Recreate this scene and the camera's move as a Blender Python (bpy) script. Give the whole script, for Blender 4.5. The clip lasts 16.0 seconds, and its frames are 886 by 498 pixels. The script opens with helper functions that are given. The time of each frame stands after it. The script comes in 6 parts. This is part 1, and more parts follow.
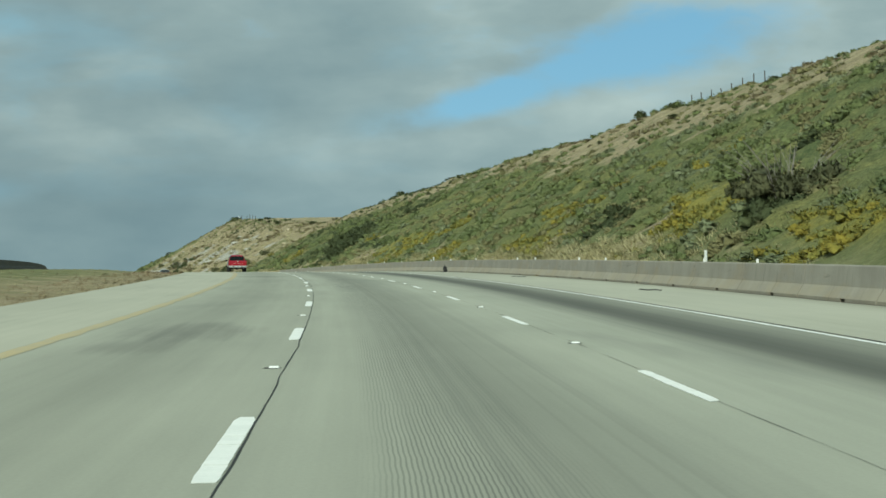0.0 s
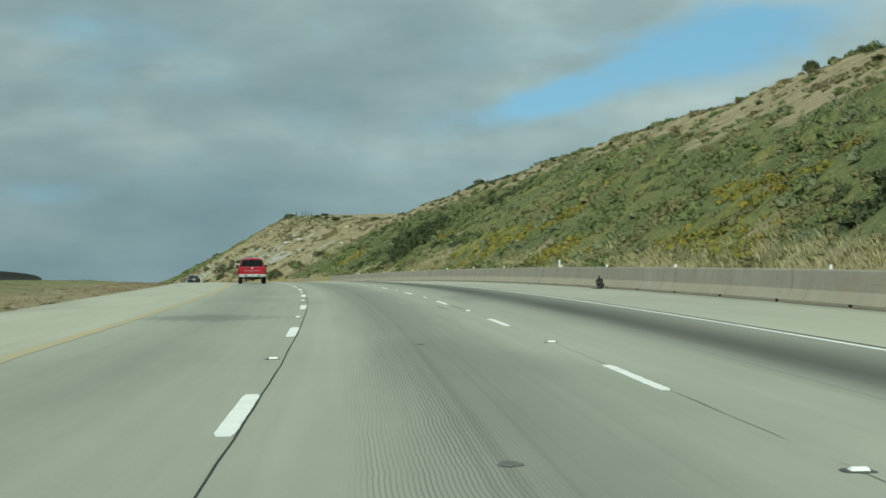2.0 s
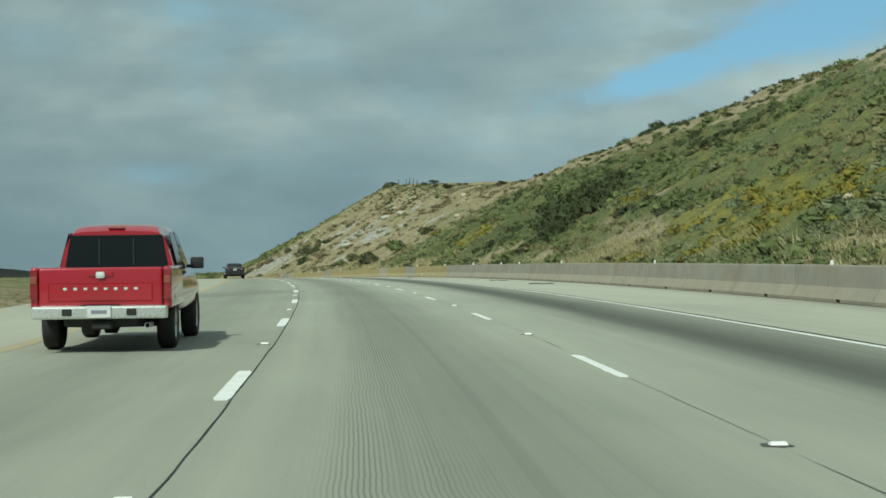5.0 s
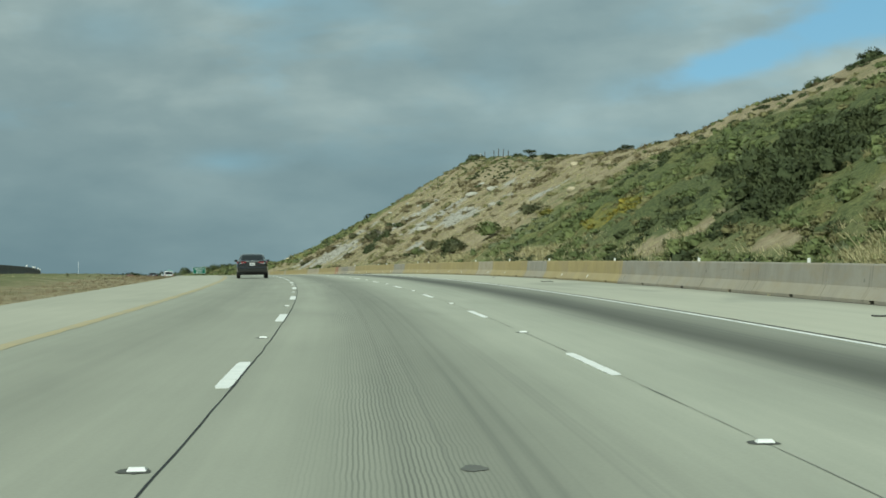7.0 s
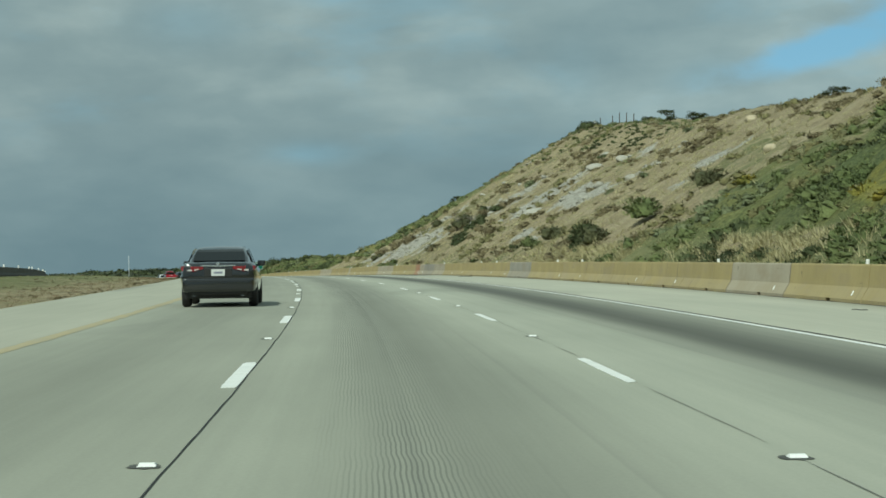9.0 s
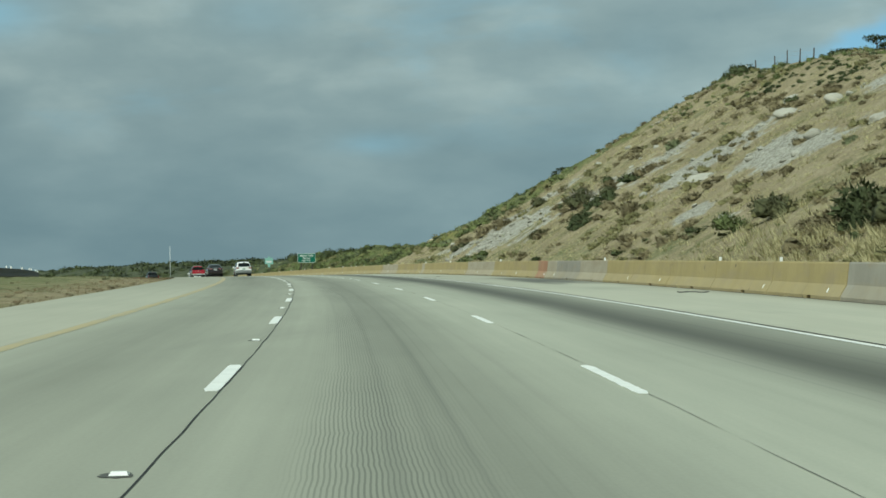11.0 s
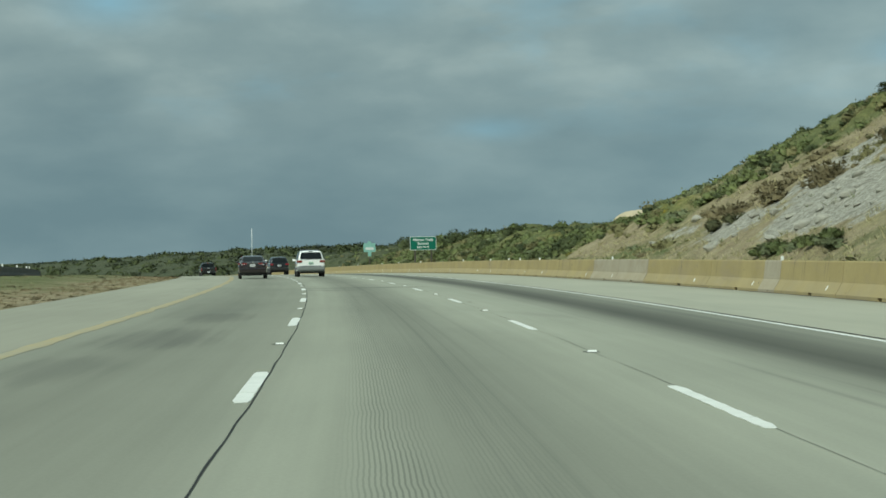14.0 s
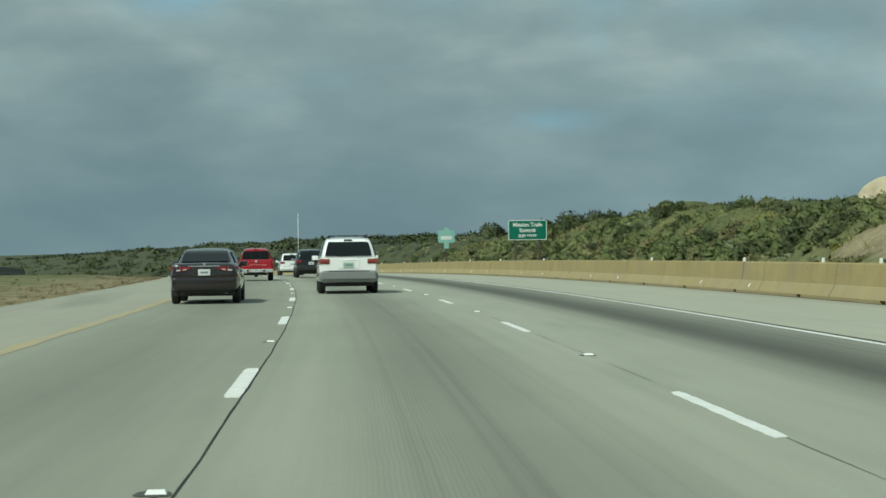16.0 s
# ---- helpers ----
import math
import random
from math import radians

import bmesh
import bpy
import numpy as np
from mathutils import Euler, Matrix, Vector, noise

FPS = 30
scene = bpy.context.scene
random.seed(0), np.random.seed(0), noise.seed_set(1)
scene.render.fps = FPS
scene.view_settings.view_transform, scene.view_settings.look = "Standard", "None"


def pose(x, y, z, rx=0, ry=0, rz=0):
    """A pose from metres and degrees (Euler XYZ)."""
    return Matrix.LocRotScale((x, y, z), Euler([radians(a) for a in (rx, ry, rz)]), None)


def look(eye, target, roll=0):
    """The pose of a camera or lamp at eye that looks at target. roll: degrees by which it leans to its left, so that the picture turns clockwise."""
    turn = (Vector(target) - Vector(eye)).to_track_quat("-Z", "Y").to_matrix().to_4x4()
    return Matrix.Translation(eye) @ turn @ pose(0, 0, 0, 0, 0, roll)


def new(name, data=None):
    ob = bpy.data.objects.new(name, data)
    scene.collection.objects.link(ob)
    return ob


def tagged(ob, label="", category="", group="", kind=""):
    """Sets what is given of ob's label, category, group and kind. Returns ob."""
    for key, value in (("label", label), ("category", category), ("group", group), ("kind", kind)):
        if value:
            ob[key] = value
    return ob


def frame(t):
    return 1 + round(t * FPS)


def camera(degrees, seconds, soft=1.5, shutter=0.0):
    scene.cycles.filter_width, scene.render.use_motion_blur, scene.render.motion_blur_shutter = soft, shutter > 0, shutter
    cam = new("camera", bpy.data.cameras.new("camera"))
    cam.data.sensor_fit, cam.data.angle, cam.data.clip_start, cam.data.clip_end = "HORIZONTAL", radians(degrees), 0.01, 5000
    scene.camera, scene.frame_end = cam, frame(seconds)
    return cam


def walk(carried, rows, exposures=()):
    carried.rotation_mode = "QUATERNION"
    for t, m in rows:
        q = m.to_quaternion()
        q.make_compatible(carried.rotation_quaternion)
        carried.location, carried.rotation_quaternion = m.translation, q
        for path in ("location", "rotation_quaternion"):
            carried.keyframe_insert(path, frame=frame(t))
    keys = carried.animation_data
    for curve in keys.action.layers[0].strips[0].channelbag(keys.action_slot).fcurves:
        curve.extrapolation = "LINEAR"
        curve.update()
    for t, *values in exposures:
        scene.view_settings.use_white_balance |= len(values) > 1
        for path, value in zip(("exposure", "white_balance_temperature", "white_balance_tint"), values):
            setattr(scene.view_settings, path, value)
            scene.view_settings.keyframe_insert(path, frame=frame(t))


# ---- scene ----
# The camera is carried in a car along the middle lane of a freeway that bends to the left and climbs to a summit.
cam = camera(28.45, 16.0, soft=1.6, shutter=0.0)
PATH = [
    (0.0, 0.861, 0.753, 1.235, 92.317, 0.462, -2.349),
    (0.5, 0.795, 14.677, 1.791, 92.328, 0.564, -1.798),
    (1.0, 0.583, 28.632, 2.344, 92.379, 0.669, -1.244),
    (1.5, 0.254, 42.647, 2.893, 92.463, 0.514, -0.719),
    (2.0, -0.172, 56.710, 3.436, 92.347, 0.615, -0.152),
    (2.5, -0.730, 70.824, 3.969, 92.237, 0.762, 0.472),
    (3.0, -1.476, 84.989, 4.489, 92.120, 0.796, 0.993),
    (3.5, -2.368, 99.175, 4.993, 92.002, 0.661, 1.601),
    (4.0, -3.429, 113.398, 5.479, 91.895, 0.758, 2.189),
    (4.5, -4.639, 127.608, 5.942, 91.798, 0.741, 2.781),
    (5.0, -6.000, 141.815, 6.382, 91.703, 0.724, 3.372),
    (5.5, -7.512, 156.033, 6.798, 91.609, 0.707, 3.962),
    (6.0, -9.179, 170.280, 7.194, 91.519, 0.689, 4.554),
    (6.5, -11.003, 184.570, 7.568, 91.430, 0.672, 5.146),
    (7.0, -12.984, 198.876, 7.922, 91.290, 0.650, 5.780),
    (7.5, -15.179, 213.258, 8.256, 91.229, 0.830, 6.458),
    (8.0, -17.524, 227.633, 8.570, 91.156, 0.835, 7.174),
    (8.5, -19.944, 241.994, 8.864, 91.122, 0.725, 7.788),
    (9.0, -22.544, 256.335, 9.138, 91.042, 0.770, 8.344),
    (9.5, -25.303, 270.684, 9.394, 90.964, 0.815, 8.900),
    (10.0, -28.226, 285.065, 9.632, 90.887, 0.860, 9.458),
    (10.5, -31.318, 299.499, 9.853, 90.810, 0.905, 10.019),
    (11.0, -34.589, 314.010, 10.057, 90.734, 0.950, 10.584),
    (11.5, -38.095, 328.531, 10.243, 90.641, 0.912, 11.216),
    (12.0, -41.764, 343.088, 10.412, 90.562, 0.852, 11.892),
    (12.5, -45.615, 357.492, 10.561, 90.495, 0.619, 12.597),
    (13.0, -49.535, 371.753, 10.691, 90.434, 0.555, 13.238),
    (13.5, -53.665, 385.955, 10.803, 90.338, 0.686, 13.807),
    (14.0, -57.867, 400.110, 10.898, 90.299, 0.896, 14.354),
    (14.5, -62.209, 414.272, 10.976, 90.253, 0.623, 14.904),
    (15.0, -66.677, 428.295, 11.037, 90.100, 0.485, 15.400),
    (15.5, -71.221, 441.930, 11.080, 90.074, 0.616, 15.860),
    (16.0, -75.759, 455.345, 11.106, 90.042, 0.685, 16.402),
]
walk(cam, [(t, pose(x, y, z, rx, ry, rz)) for t, x, y, z, rx, ry, rz in PATH],
     exposures=[(0.0, 0.09, 6130, -8), (7.0, 0.08, 6125, -8), (8.5, 0.01, 6080, -8), (11.0, 0.09, 6090, -8), (12.0, 0.02, 6110, -8), (16.0, 0.01, 6110, -8)])

# ---- light: a broken cloud deck, the sun high at the left and behind ----
SUN_DIR = Vector((-0.27, -0.62, 0.74)).normalized()
sun = new("sun", bpy.data.lights.new("sun", "SUN"))
sun.data.energy, sun.data.angle, sun.data.color = 3.15, radians(1.2), (1.0, 0.95, 0.86)
sun.matrix_world = look((0, 0, 60), Vector((0, 0, 60)) - SUN_DIR)

world = bpy.data.worlds.new("sky")
scene.world = world
world.use_nodes = True


class Nodes:
    """A small hand for wiring shader nodes."""

    def __init__(self, tree):
        self.tree = tree

    def add(self, kind, **settings):
        n = self.tree.nodes.new("ShaderNode" + kind)
        for key, value in settings.items():
            n.inputs[key].default_value = value
        return n

    def uv(self, name):
        n = self.add("UVMap")
        n.uv_map = name
        return n.outputs[0]

    def value_of(self, name):
        n = self.add("Attribute")
        n.attribute_name = name
        return n.outputs["Fac"]

    def link(self, a, b):
        self.tree.links.new(a, b)

    def math(self, op, a, b=0.0, c=0.0):
        n = self.tree.nodes.new("ShaderNodeMath")
        n.operation = op
        for i, v in enumerate((a, b, c)):
            if isinstance(v, (int, float)):
                n.inputs[i].default_value = v
            else:
                self.link(v, n.inputs[i])
        return n.outputs[0]

    def mix(self, fac, a, b, blend="MIX"):
        n = self.tree.nodes.new("ShaderNodeMix")
        n.data_type, n.blend_type = "RGBA", blend
        for i, v in ((0, fac), (6, a), (7, b)):
            if isinstance(v, (int, float)):
                n.inputs[i].default_value = v
            elif isinstance(v, tuple):
                n.inputs[i].default_value = (*v, 1) if len(v) == 3 else v
            else:
                self.link(v, n.inputs[i])
        return n.outputs[2]

    def ramp(self, fac, stops, smooth=False):
        n = self.tree.nodes.new("ShaderNodeValToRGB")
        r = n.color_ramp
        r.interpolation = "EASE" if smooth else "LINEAR"
        while len(r.elements) < len(stops):
            r.elements.new(0.5)
        for e, (p, v) in zip(r.elements, stops):
            e.position = p
            e.color = (v, v, v, 1) if isinstance(v, (int, float)) else (*v, 1)
        self.link(fac, n.inputs[0])
        return n.outputs[0]

    def noise(self, vec, scale, detail=4.0, rough=0.55, distort=0.0):
        n = self.tree.nodes.new("ShaderNodeTexNoise")
        n.inputs["Scale"].default_value, n.inputs["Detail"].default_value = scale, detail
        n.inputs["Roughness"].default_value, n.inputs["Distortion"].default_value = rough, distort
        if vec is not None:
            self.link(vec, n.inputs["Vector"])
        return n.outputs[0]

    def scaled(self, vec, sx, sy, sz, ox=0, oy=0, oz=0):
        n = self.tree.nodes.new("ShaderNodeMapping")
        n.inputs["Scale"].default_value, n.inputs["Location"].default_value = (sx, sy, sz), (ox, oy, oz)
        self.link(vec, n.inputs["Vector"])
        return n.outputs[0]


def build_sky():
    tree = world.node_tree
    tree.nodes.clear()
    N = Nodes(tree)
    blue = N.add("TexSky")
    blue.sky_type, blue.sun_disc = "NISHITA", False
    blue.sun_elevation, blue.sun_rotation = math.asin(SUN_DIR.z), math.atan2(SUN_DIR.x, SUN_DIR.y)
    blue.altitude, blue.dust_density = 250.0, 0.4
    way = N.add("TexCoord").outputs["Generated"]
    split = N.add("SeparateXYZ")
    N.link(way, split.inputs[0])
    x, y, z = split.outputs
    up = N.math("MAXIMUM", z, 0.0)
    az = N.math("MULTIPLY", N.math("ARCTAN2", x, y), 180 / math.pi)
    el = N.math("MULTIPLY", N.math("ARCSINE", z), 180 / math.pi)

    def blot(a0, e0, ra, re, tilt=0.0):
        """A soft patch of the sky round a bearing and a height, in degrees."""
        da, de = N.math("SUBTRACT", az, a0), N.math("SUBTRACT", el, e0)
        de = N.math("SUBTRACT", de, N.math("MULTIPLY", da, tilt))
        far = N.math("ADD", N.math("POWER", N.math("ABSOLUTE", N.math("DIVIDE", da, ra)), 2.0), N.math("POWER", N.math("ABSOLUTE", N.math("DIVIDE", de, re)), 2.0))
        return N.math("EXPONENT", N.math("MULTIPLY", far, -1.0))

    def total(patches):
        out = 0.0
        for *where, amount in patches:
            out = N.math("ADD", N.math("MULTIPLY", blot(*where), amount), out)
        return out

    fine = N.noise(N.scaled(way, 14.0, 14.0, 34), 1.0, 6, 0.48, 0.15)
    puff = N.noise(N.scaled(way, 38.0, 38.0, 84, 1.0, 3.0, 2.0), 1.0, 4, 0.55, 0.2)
    wide = N.noise(N.scaled(way, 5.0, 5.0, 21, 2.0, 5.0, 1.0), 1.0, 3, 0.5, 0.1)
    # the grey deck: soft level billows with pale tops and flat undersides
    tone = N.math("ADD", N.math("MULTIPLY", fine, 0.58), N.math("ADD", N.math("MULTIPLY", wide, 0.34), N.math("MULTIPLY", puff, 0.08)))
    pale = total(((-8.0, 8.3, 1.9, 0.75, 0.0, 0.13), (-11.5, 6.4, 2.8, 0.55, 0.0, 0.11), (-6.3, 6.5, 1.8, 0.5, 0.1, 0.09), (-24.6, 6.6, 1.4, 0.6, -0.2, 0.19), (-20.5, 8.6, 1.8, 0.7, 0.0, 0.06),
                  (-16.8, 5.3, 1.0, 0.5, 0.0, 0.05), (1.5, 5.6, 4.6, 0.75, 0.10, 0.10), (8.5, 7.0, 2.8, 0.55, 0.12, 0.13), (-13.6, 5.2, 2.0, 0.5, 0.0, 0.05)))
    dull = total(((-25.0, 1.4, 8.0, 1.4, 0.0, 0.18), (-4.0, 6.2, 3.2, 2.4, 0.0, 0.06), (-1.5, 8.6, 5.5, 1.5, 0.0, 0.07), (-5.0, 4.4, 6.0, 0.6, 0.0, 0.04), (-14.0, 7.4, 2.4, 0.7, 0.0, 0.04)))
    tone = N.math("SUBTRACT", N.math("ADD", tone, pale), dull)
    deck = N.ramp(tone, [(0.31, (0.252, 0.314, 0.342)), (0.50, (0.330, 0.390, 0.408)), (0.67, (0.458, 0.508, 0.510)), (0.80, (0.600, 0.640, 0.625))])
    low = N.ramp(up, [(0.0, 1.0), (0.055, 0.80), (0.11, 0.18), (0.17, 0.0)])
    deck = N.mix(low, deck, N.ramp(tone, [(0.31, (0.196, 0.266, 0.306)), (0.69, (0.280, 0.352, 0.386))]))
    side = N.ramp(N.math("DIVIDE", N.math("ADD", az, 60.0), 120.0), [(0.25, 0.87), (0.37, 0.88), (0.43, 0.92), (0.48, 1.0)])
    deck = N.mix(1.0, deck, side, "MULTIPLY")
    clear = N.mix(1.0, blue.outputs[0], (0.085, 0.085, 0.085), "MULTIPLY")
    clear = N.mix(0.62, clear, (0.20, 0.42, 0.64))
    # breaks in the deck: one long rift low over the hill, faint ones elsewhere
    torn = N.math("ADD", N.math("MULTIPLY", N.math("SUBTRACT", fine, 0.5), 1.3), N.math("MULTIPLY", N.math("SUBTRACT", puff, 0.5), 0.7))
    rift = total(((9.2, 8.85, 3.9, 1.15, 0.13, 1.15), (3.6, 7.15, 3.6, 0.62, 0.26, 1.0)))
    gap = N.ramp(N.math("ADD", rift, N.math("MULTIPLY", torn, N.ramp(up, [(0.07, 0.3), (0.13, 1.0)]))), [(0.18, 0.0), (1.10, 1.0)], smooth=True)
    thin = total(((-11.2, 9.6, 2.0, 0.55, 0.0, 0.75), (-12.5, 4.25, 1.3, 0.35, 0.0, 0.55), (-25.0, 8.5, 1.7, 0.8, 0.0, 0.85), (-16.5, 8.4, 1.6, 0.7, 0.0, 0.35), (0.2, 6.6, 1.0, 0.4, 0.2, 0.4), (-4.0, 6.8, 0.8, 0.9, 0.0, 0.2)))
    veil = N.noise(N.scaled(way, 8.5, 8.5, 26, 4.0, 1.0, 7.0), 1.0, 5, 0.55, 0.2)
    veil = N.math("MULTIPLY", N.ramp(veil, [(0.50, 0.0), (0.70, 0.30)], smooth=True), N.ramp(up, [(0.05, 0.0), (0.12, 1.0)]))
    thin = N.math("MINIMUM", N.math("ADD", N.math("MULTIPLY", thin, N.ramp(fine, [(0.35, 0.4), (0.6, 1.0)])), veil), 0.85)
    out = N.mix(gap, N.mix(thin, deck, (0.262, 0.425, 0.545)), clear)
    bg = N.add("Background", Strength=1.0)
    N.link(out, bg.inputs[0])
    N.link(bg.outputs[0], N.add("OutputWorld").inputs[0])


build_sky()


# ---- materials ----
def material(name, rough=0.8, metal=0.0, spec=0.5):
    m = bpy.data.materials.new(name)
    m.use_nodes = True
    b = m.node_tree.nodes["Principled BSDF"]
    b.inputs["Roughness"].default_value, b.inputs["Metallic"].default_value = rough, metal
    b.inputs["Specular IOR Level"].default_value = spec
    return m, Nodes(m.node_tree), b


def grainy(name, a, b, scale=3.0, fine=40.0, rough=0.8, metal=0.0, bump=0.3, spec=0.5, vary=0.0, coat=0.0, dist=0.01):
    """A surface between two colours, varied by a coarse and a fine noise, with a fine relief."""
    m, N, s = material(name, rough, metal, spec)
    at = N.add("TexCoord").outputs["Object"]
    coarse, grain = N.noise(at, scale, 5), N.noise(at, fine, 4)
    f = N.math("ADD", N.math("MULTIPLY", coarse, 0.65), N.math("MULTIPLY", grain, 0.35))
    col = N.mix(N.ramp(f, [(0.3, 0.0), (0.7, 1.0)]), a, b)
    if vary:
        rnd = N.add("ObjectInfo").outputs["Random"]
        hsv = N.add("HueSaturation")
        N.link(N.math("ADD", N.math("MULTIPLY", rnd, vary), 1 - vary / 2), hsv.inputs["Value"])
        N.link(col, hsv.inputs["Color"])
        col = hsv.outputs[0]
    N.link(col, s.inputs["Base Color"])
    N.link(N.math("ADD", N.math("MULTIPLY", grain, 0.2), rough - 0.1), s.inputs["Roughness"])
    if bump:
        bp = N.add("Bump", Strength=bump, Distance=dist)
        N.link(grain, bp.inputs["Height"])
        N.link(bp.outputs[0], s.inputs["Normal"])
    if coat:
        s.inputs["Coat Weight"].default_value, s.inputs["Coat Roughness"].default_value = coat, 0.05
    return m


def road_material(name, bands, base_a, base_b, grooves, stains=()):
    """Worn concrete in road coordinates (UV: metres along and across); bands: wear across the lanes."""
    m, N, s = material(name, 0.82, 0.0, 0.35)
    uv = N.uv("road")
    split = N.add("SeparateXYZ")
    N.link(uv, split.inputs[0])
    along, across = split.outputs[0], split.outputs[1]
    drift = N.noise(N.scaled(uv, 0.05, 0.0, 1), 1.0, 3)
    wob = N.math("ADD", across, N.math("MULTIPLY", N.math("SUBTRACT", drift, 0.5), 0.35))
    wear = N.ramp(N.math("DIVIDE", N.math("ADD", wob, 8.0), 21.0), [((u + 8.0) / 21.0, v) for u, v in bands])
    blotch = N.noise(N.scaled(uv, 0.10, 0.45, 1), 1.0, 5, 0.6)
    streak = N.noise(N.scaled(uv, 0.06, 4.0, 1), 1.0, 4, 0.6)
    grain = N.noise(N.scaled(uv, 18, 30, 1), 1.0, 4, 0.6)
    f = N.math("ADD", N.math("MULTIPLY", blotch, 0.5), N.math("ADD", N.math("MULTIPLY", streak, 0.3), N.math("MULTIPLY", grain, 0.2)))
    col = N.mix(N.ramp(f, [(0.32, 0.0), (0.68, 1.0)]), base_a, base_b)
    col = N.mix(1.0, col, wear, "MULTIPLY")
    # the pavement past the rocky face is an older, darker pour
    col = N.mix(1.0, col, N.ramp(N.math("DIVIDE", N.math("ADD", along, N.math("MULTIPLY", blotch, 20.0)), 1000.0), [(0.425, 1.0), (0.455, 0.96)]), "MULTIPLY")
    # each lane was poured and ground by stretches, some paler than the next
    run_in = N.math("DIVIDE", N.math("ADD", along, N.math("MULTIPLY", blotch, 16.0)), 1000.0)
    inner = N.ramp(run_in, [(0.380, 1.0), (0.405, 0.86), (0.430, 0.82), (0.452, 0.82), (0.480, 0.92)])
    outer = N.ramp(run_in, [(0.085, 1.0), (0.105, 0.90), (0.150, 0.91), (0.200, 1.06), (0.225, 1.13), (0.255, 1.05), (0.320, 1.11), (0.355, 1.10), (0.385, 1.04), (0.405, 0.93), (0.425, 0.95), (0.445, 1.05)])
    lane_in = N.ramp(N.math("DIVIDE", N.math("ADD", across, 8.0), 21.0), [(7.6 / 21, 1.0), (8.3 / 21, 0.0)])
    lane_out = N.ramp(N.math("DIVIDE", N.math("ADD", across, 8.0), 21.0), [(9.5 / 21, 0.0), (11.0 / 21, 1.0)])
    col = N.mix(lane_in, col, N.mix(1.0, col, inner, "MULTIPLY"))
    col = N.mix(lane_out, col, N.mix(1.0, col, outer, "MULTIPLY"))
    # narrow rubbed tracks that run on for a long way
    track = N.noise(N.scaled(uv, 0.012, 7.0, 1, 2.0, 8.0), 1.0, 3, 0.6)
    track = N.math("MULTIPLY", N.ramp(track, [(0.52, 0.0), (0.68, 1.0)]), N.math("MULTIPLY", N.ramp(wear, [(0.55, 0.55), (0.95, 0.0)]), N.ramp(N.math("DIVIDE", N.math("ADD", across, 8.0), 21.0), [(8.6 / 21, 0.15), (9.4 / 21, 1.0)])))
    col = N.mix(track, col, (0.105, 0.108, 0.095))
    # old spills and tyre rub, in patches
    spill = N.noise(N.scaled(uv, 0.045, 0.22, 1, 3.7, 1.9), 1.0, 4, 0.5, 0.6)
    col = N.mix(N.math("MULTIPLY", N.ramp(spill, [(0.60, 0.0), (0.74, 1.0)]), 0.42), col, (0.145, 0.150, 0.130))
    for s0, u0, ls, lu, k in stains:  # oil, soot and rubber left in one place, ragged at the rim
        d = N.math("ADD", N.math("POWER", N.math("DIVIDE", N.math("SUBTRACT", along, s0), ls), 2.0), N.math("POWER", N.math("DIVIDE", N.math("SUBTRACT", across, u0), lu), 2.0))
        d = N.math("ADD", d, N.math("MULTIPLY", N.math("SUBTRACT", blotch, 0.5), 1.5))
        d = N.math("ADD", d, N.math("MULTIPLY", N.math("SUBTRACT", streak, 0.5), 1.2))
        col = N.mix(N.math("MULTIPLY", N.ramp(d, [(0.0, 1.0), (0.95, 0.0)], smooth=True), k), col, (0.070, 0.070, 0.064))
    N.link(col, s.inputs["Base Color"])
    height = N.math("MULTIPLY", grain, 0.4)
    if grooves:
        wave = N.math("SINE", N.math("MULTIPLY", N.math("ADD", across, N.math("MULTIPLY", N.math("SUBTRACT", N.noise(N.scaled(uv, 0.9, 0.35, 1), 1.0, 3, 0.6), 0.5), 0.050)), 2 * math.pi / 0.031))
        cut = N.ramp(N.math("DIVIDE", N.math("ADD", across, 8.0), 21.0), [((u + 8) / 21, v) for u, v in ((0.82, 0.0), (1.05, 0.8), (1.50, 1.0), (1.78, 0.45), (2.15, 0.0))])
        worn = N.ramp(N.noise(N.scaled(uv, 0.06, 1.6, 1, 9, 5), 1.0, 3), [(0.36, 0.05), (0.58, 1.0)])
        wave = N.ramp(N.math("ADD", N.math("MULTIPLY", wave, 0.5), 0.5), [(0.50, 0.0), (0.90, 1.0)])
        worn = N.math("MULTIPLY", worn, N.ramp(N.math("DIVIDE", along, 1000.0), [(0.435, 1.0), (0.462, 0.22)]))
        groove = N.math("MULTIPLY", N.math("MULTIPLY", wave, cut), worn)
        height = N.math("ADD", height, N.math("MULTIPLY", groove, -0.8))
        # the grooves' shade and their ridges' light are put into the colour too
        col2 = N.mix(N.math("MULTIPLY", groove, 0.54), col, (0.085, 0.088, 0.075))
        crown = N.math("MULTIPLY", N.math("MULTIPLY", N.math("SUBTRACT", 1.0, wave), cut), worn)
        col2 = N.mix(N.math("MULTIPLY", crown, 0.14), col2, (0.440, 0.445, 0.365))
        N.link(col2, s.inputs["Base Color"])
    bp = N.add("Bump", Strength=0.5, Distance=0.004)
    N.link(height, bp.inputs["Height"])
    N.link(bp.outputs[0], s.inputs["Normal"])
    return m


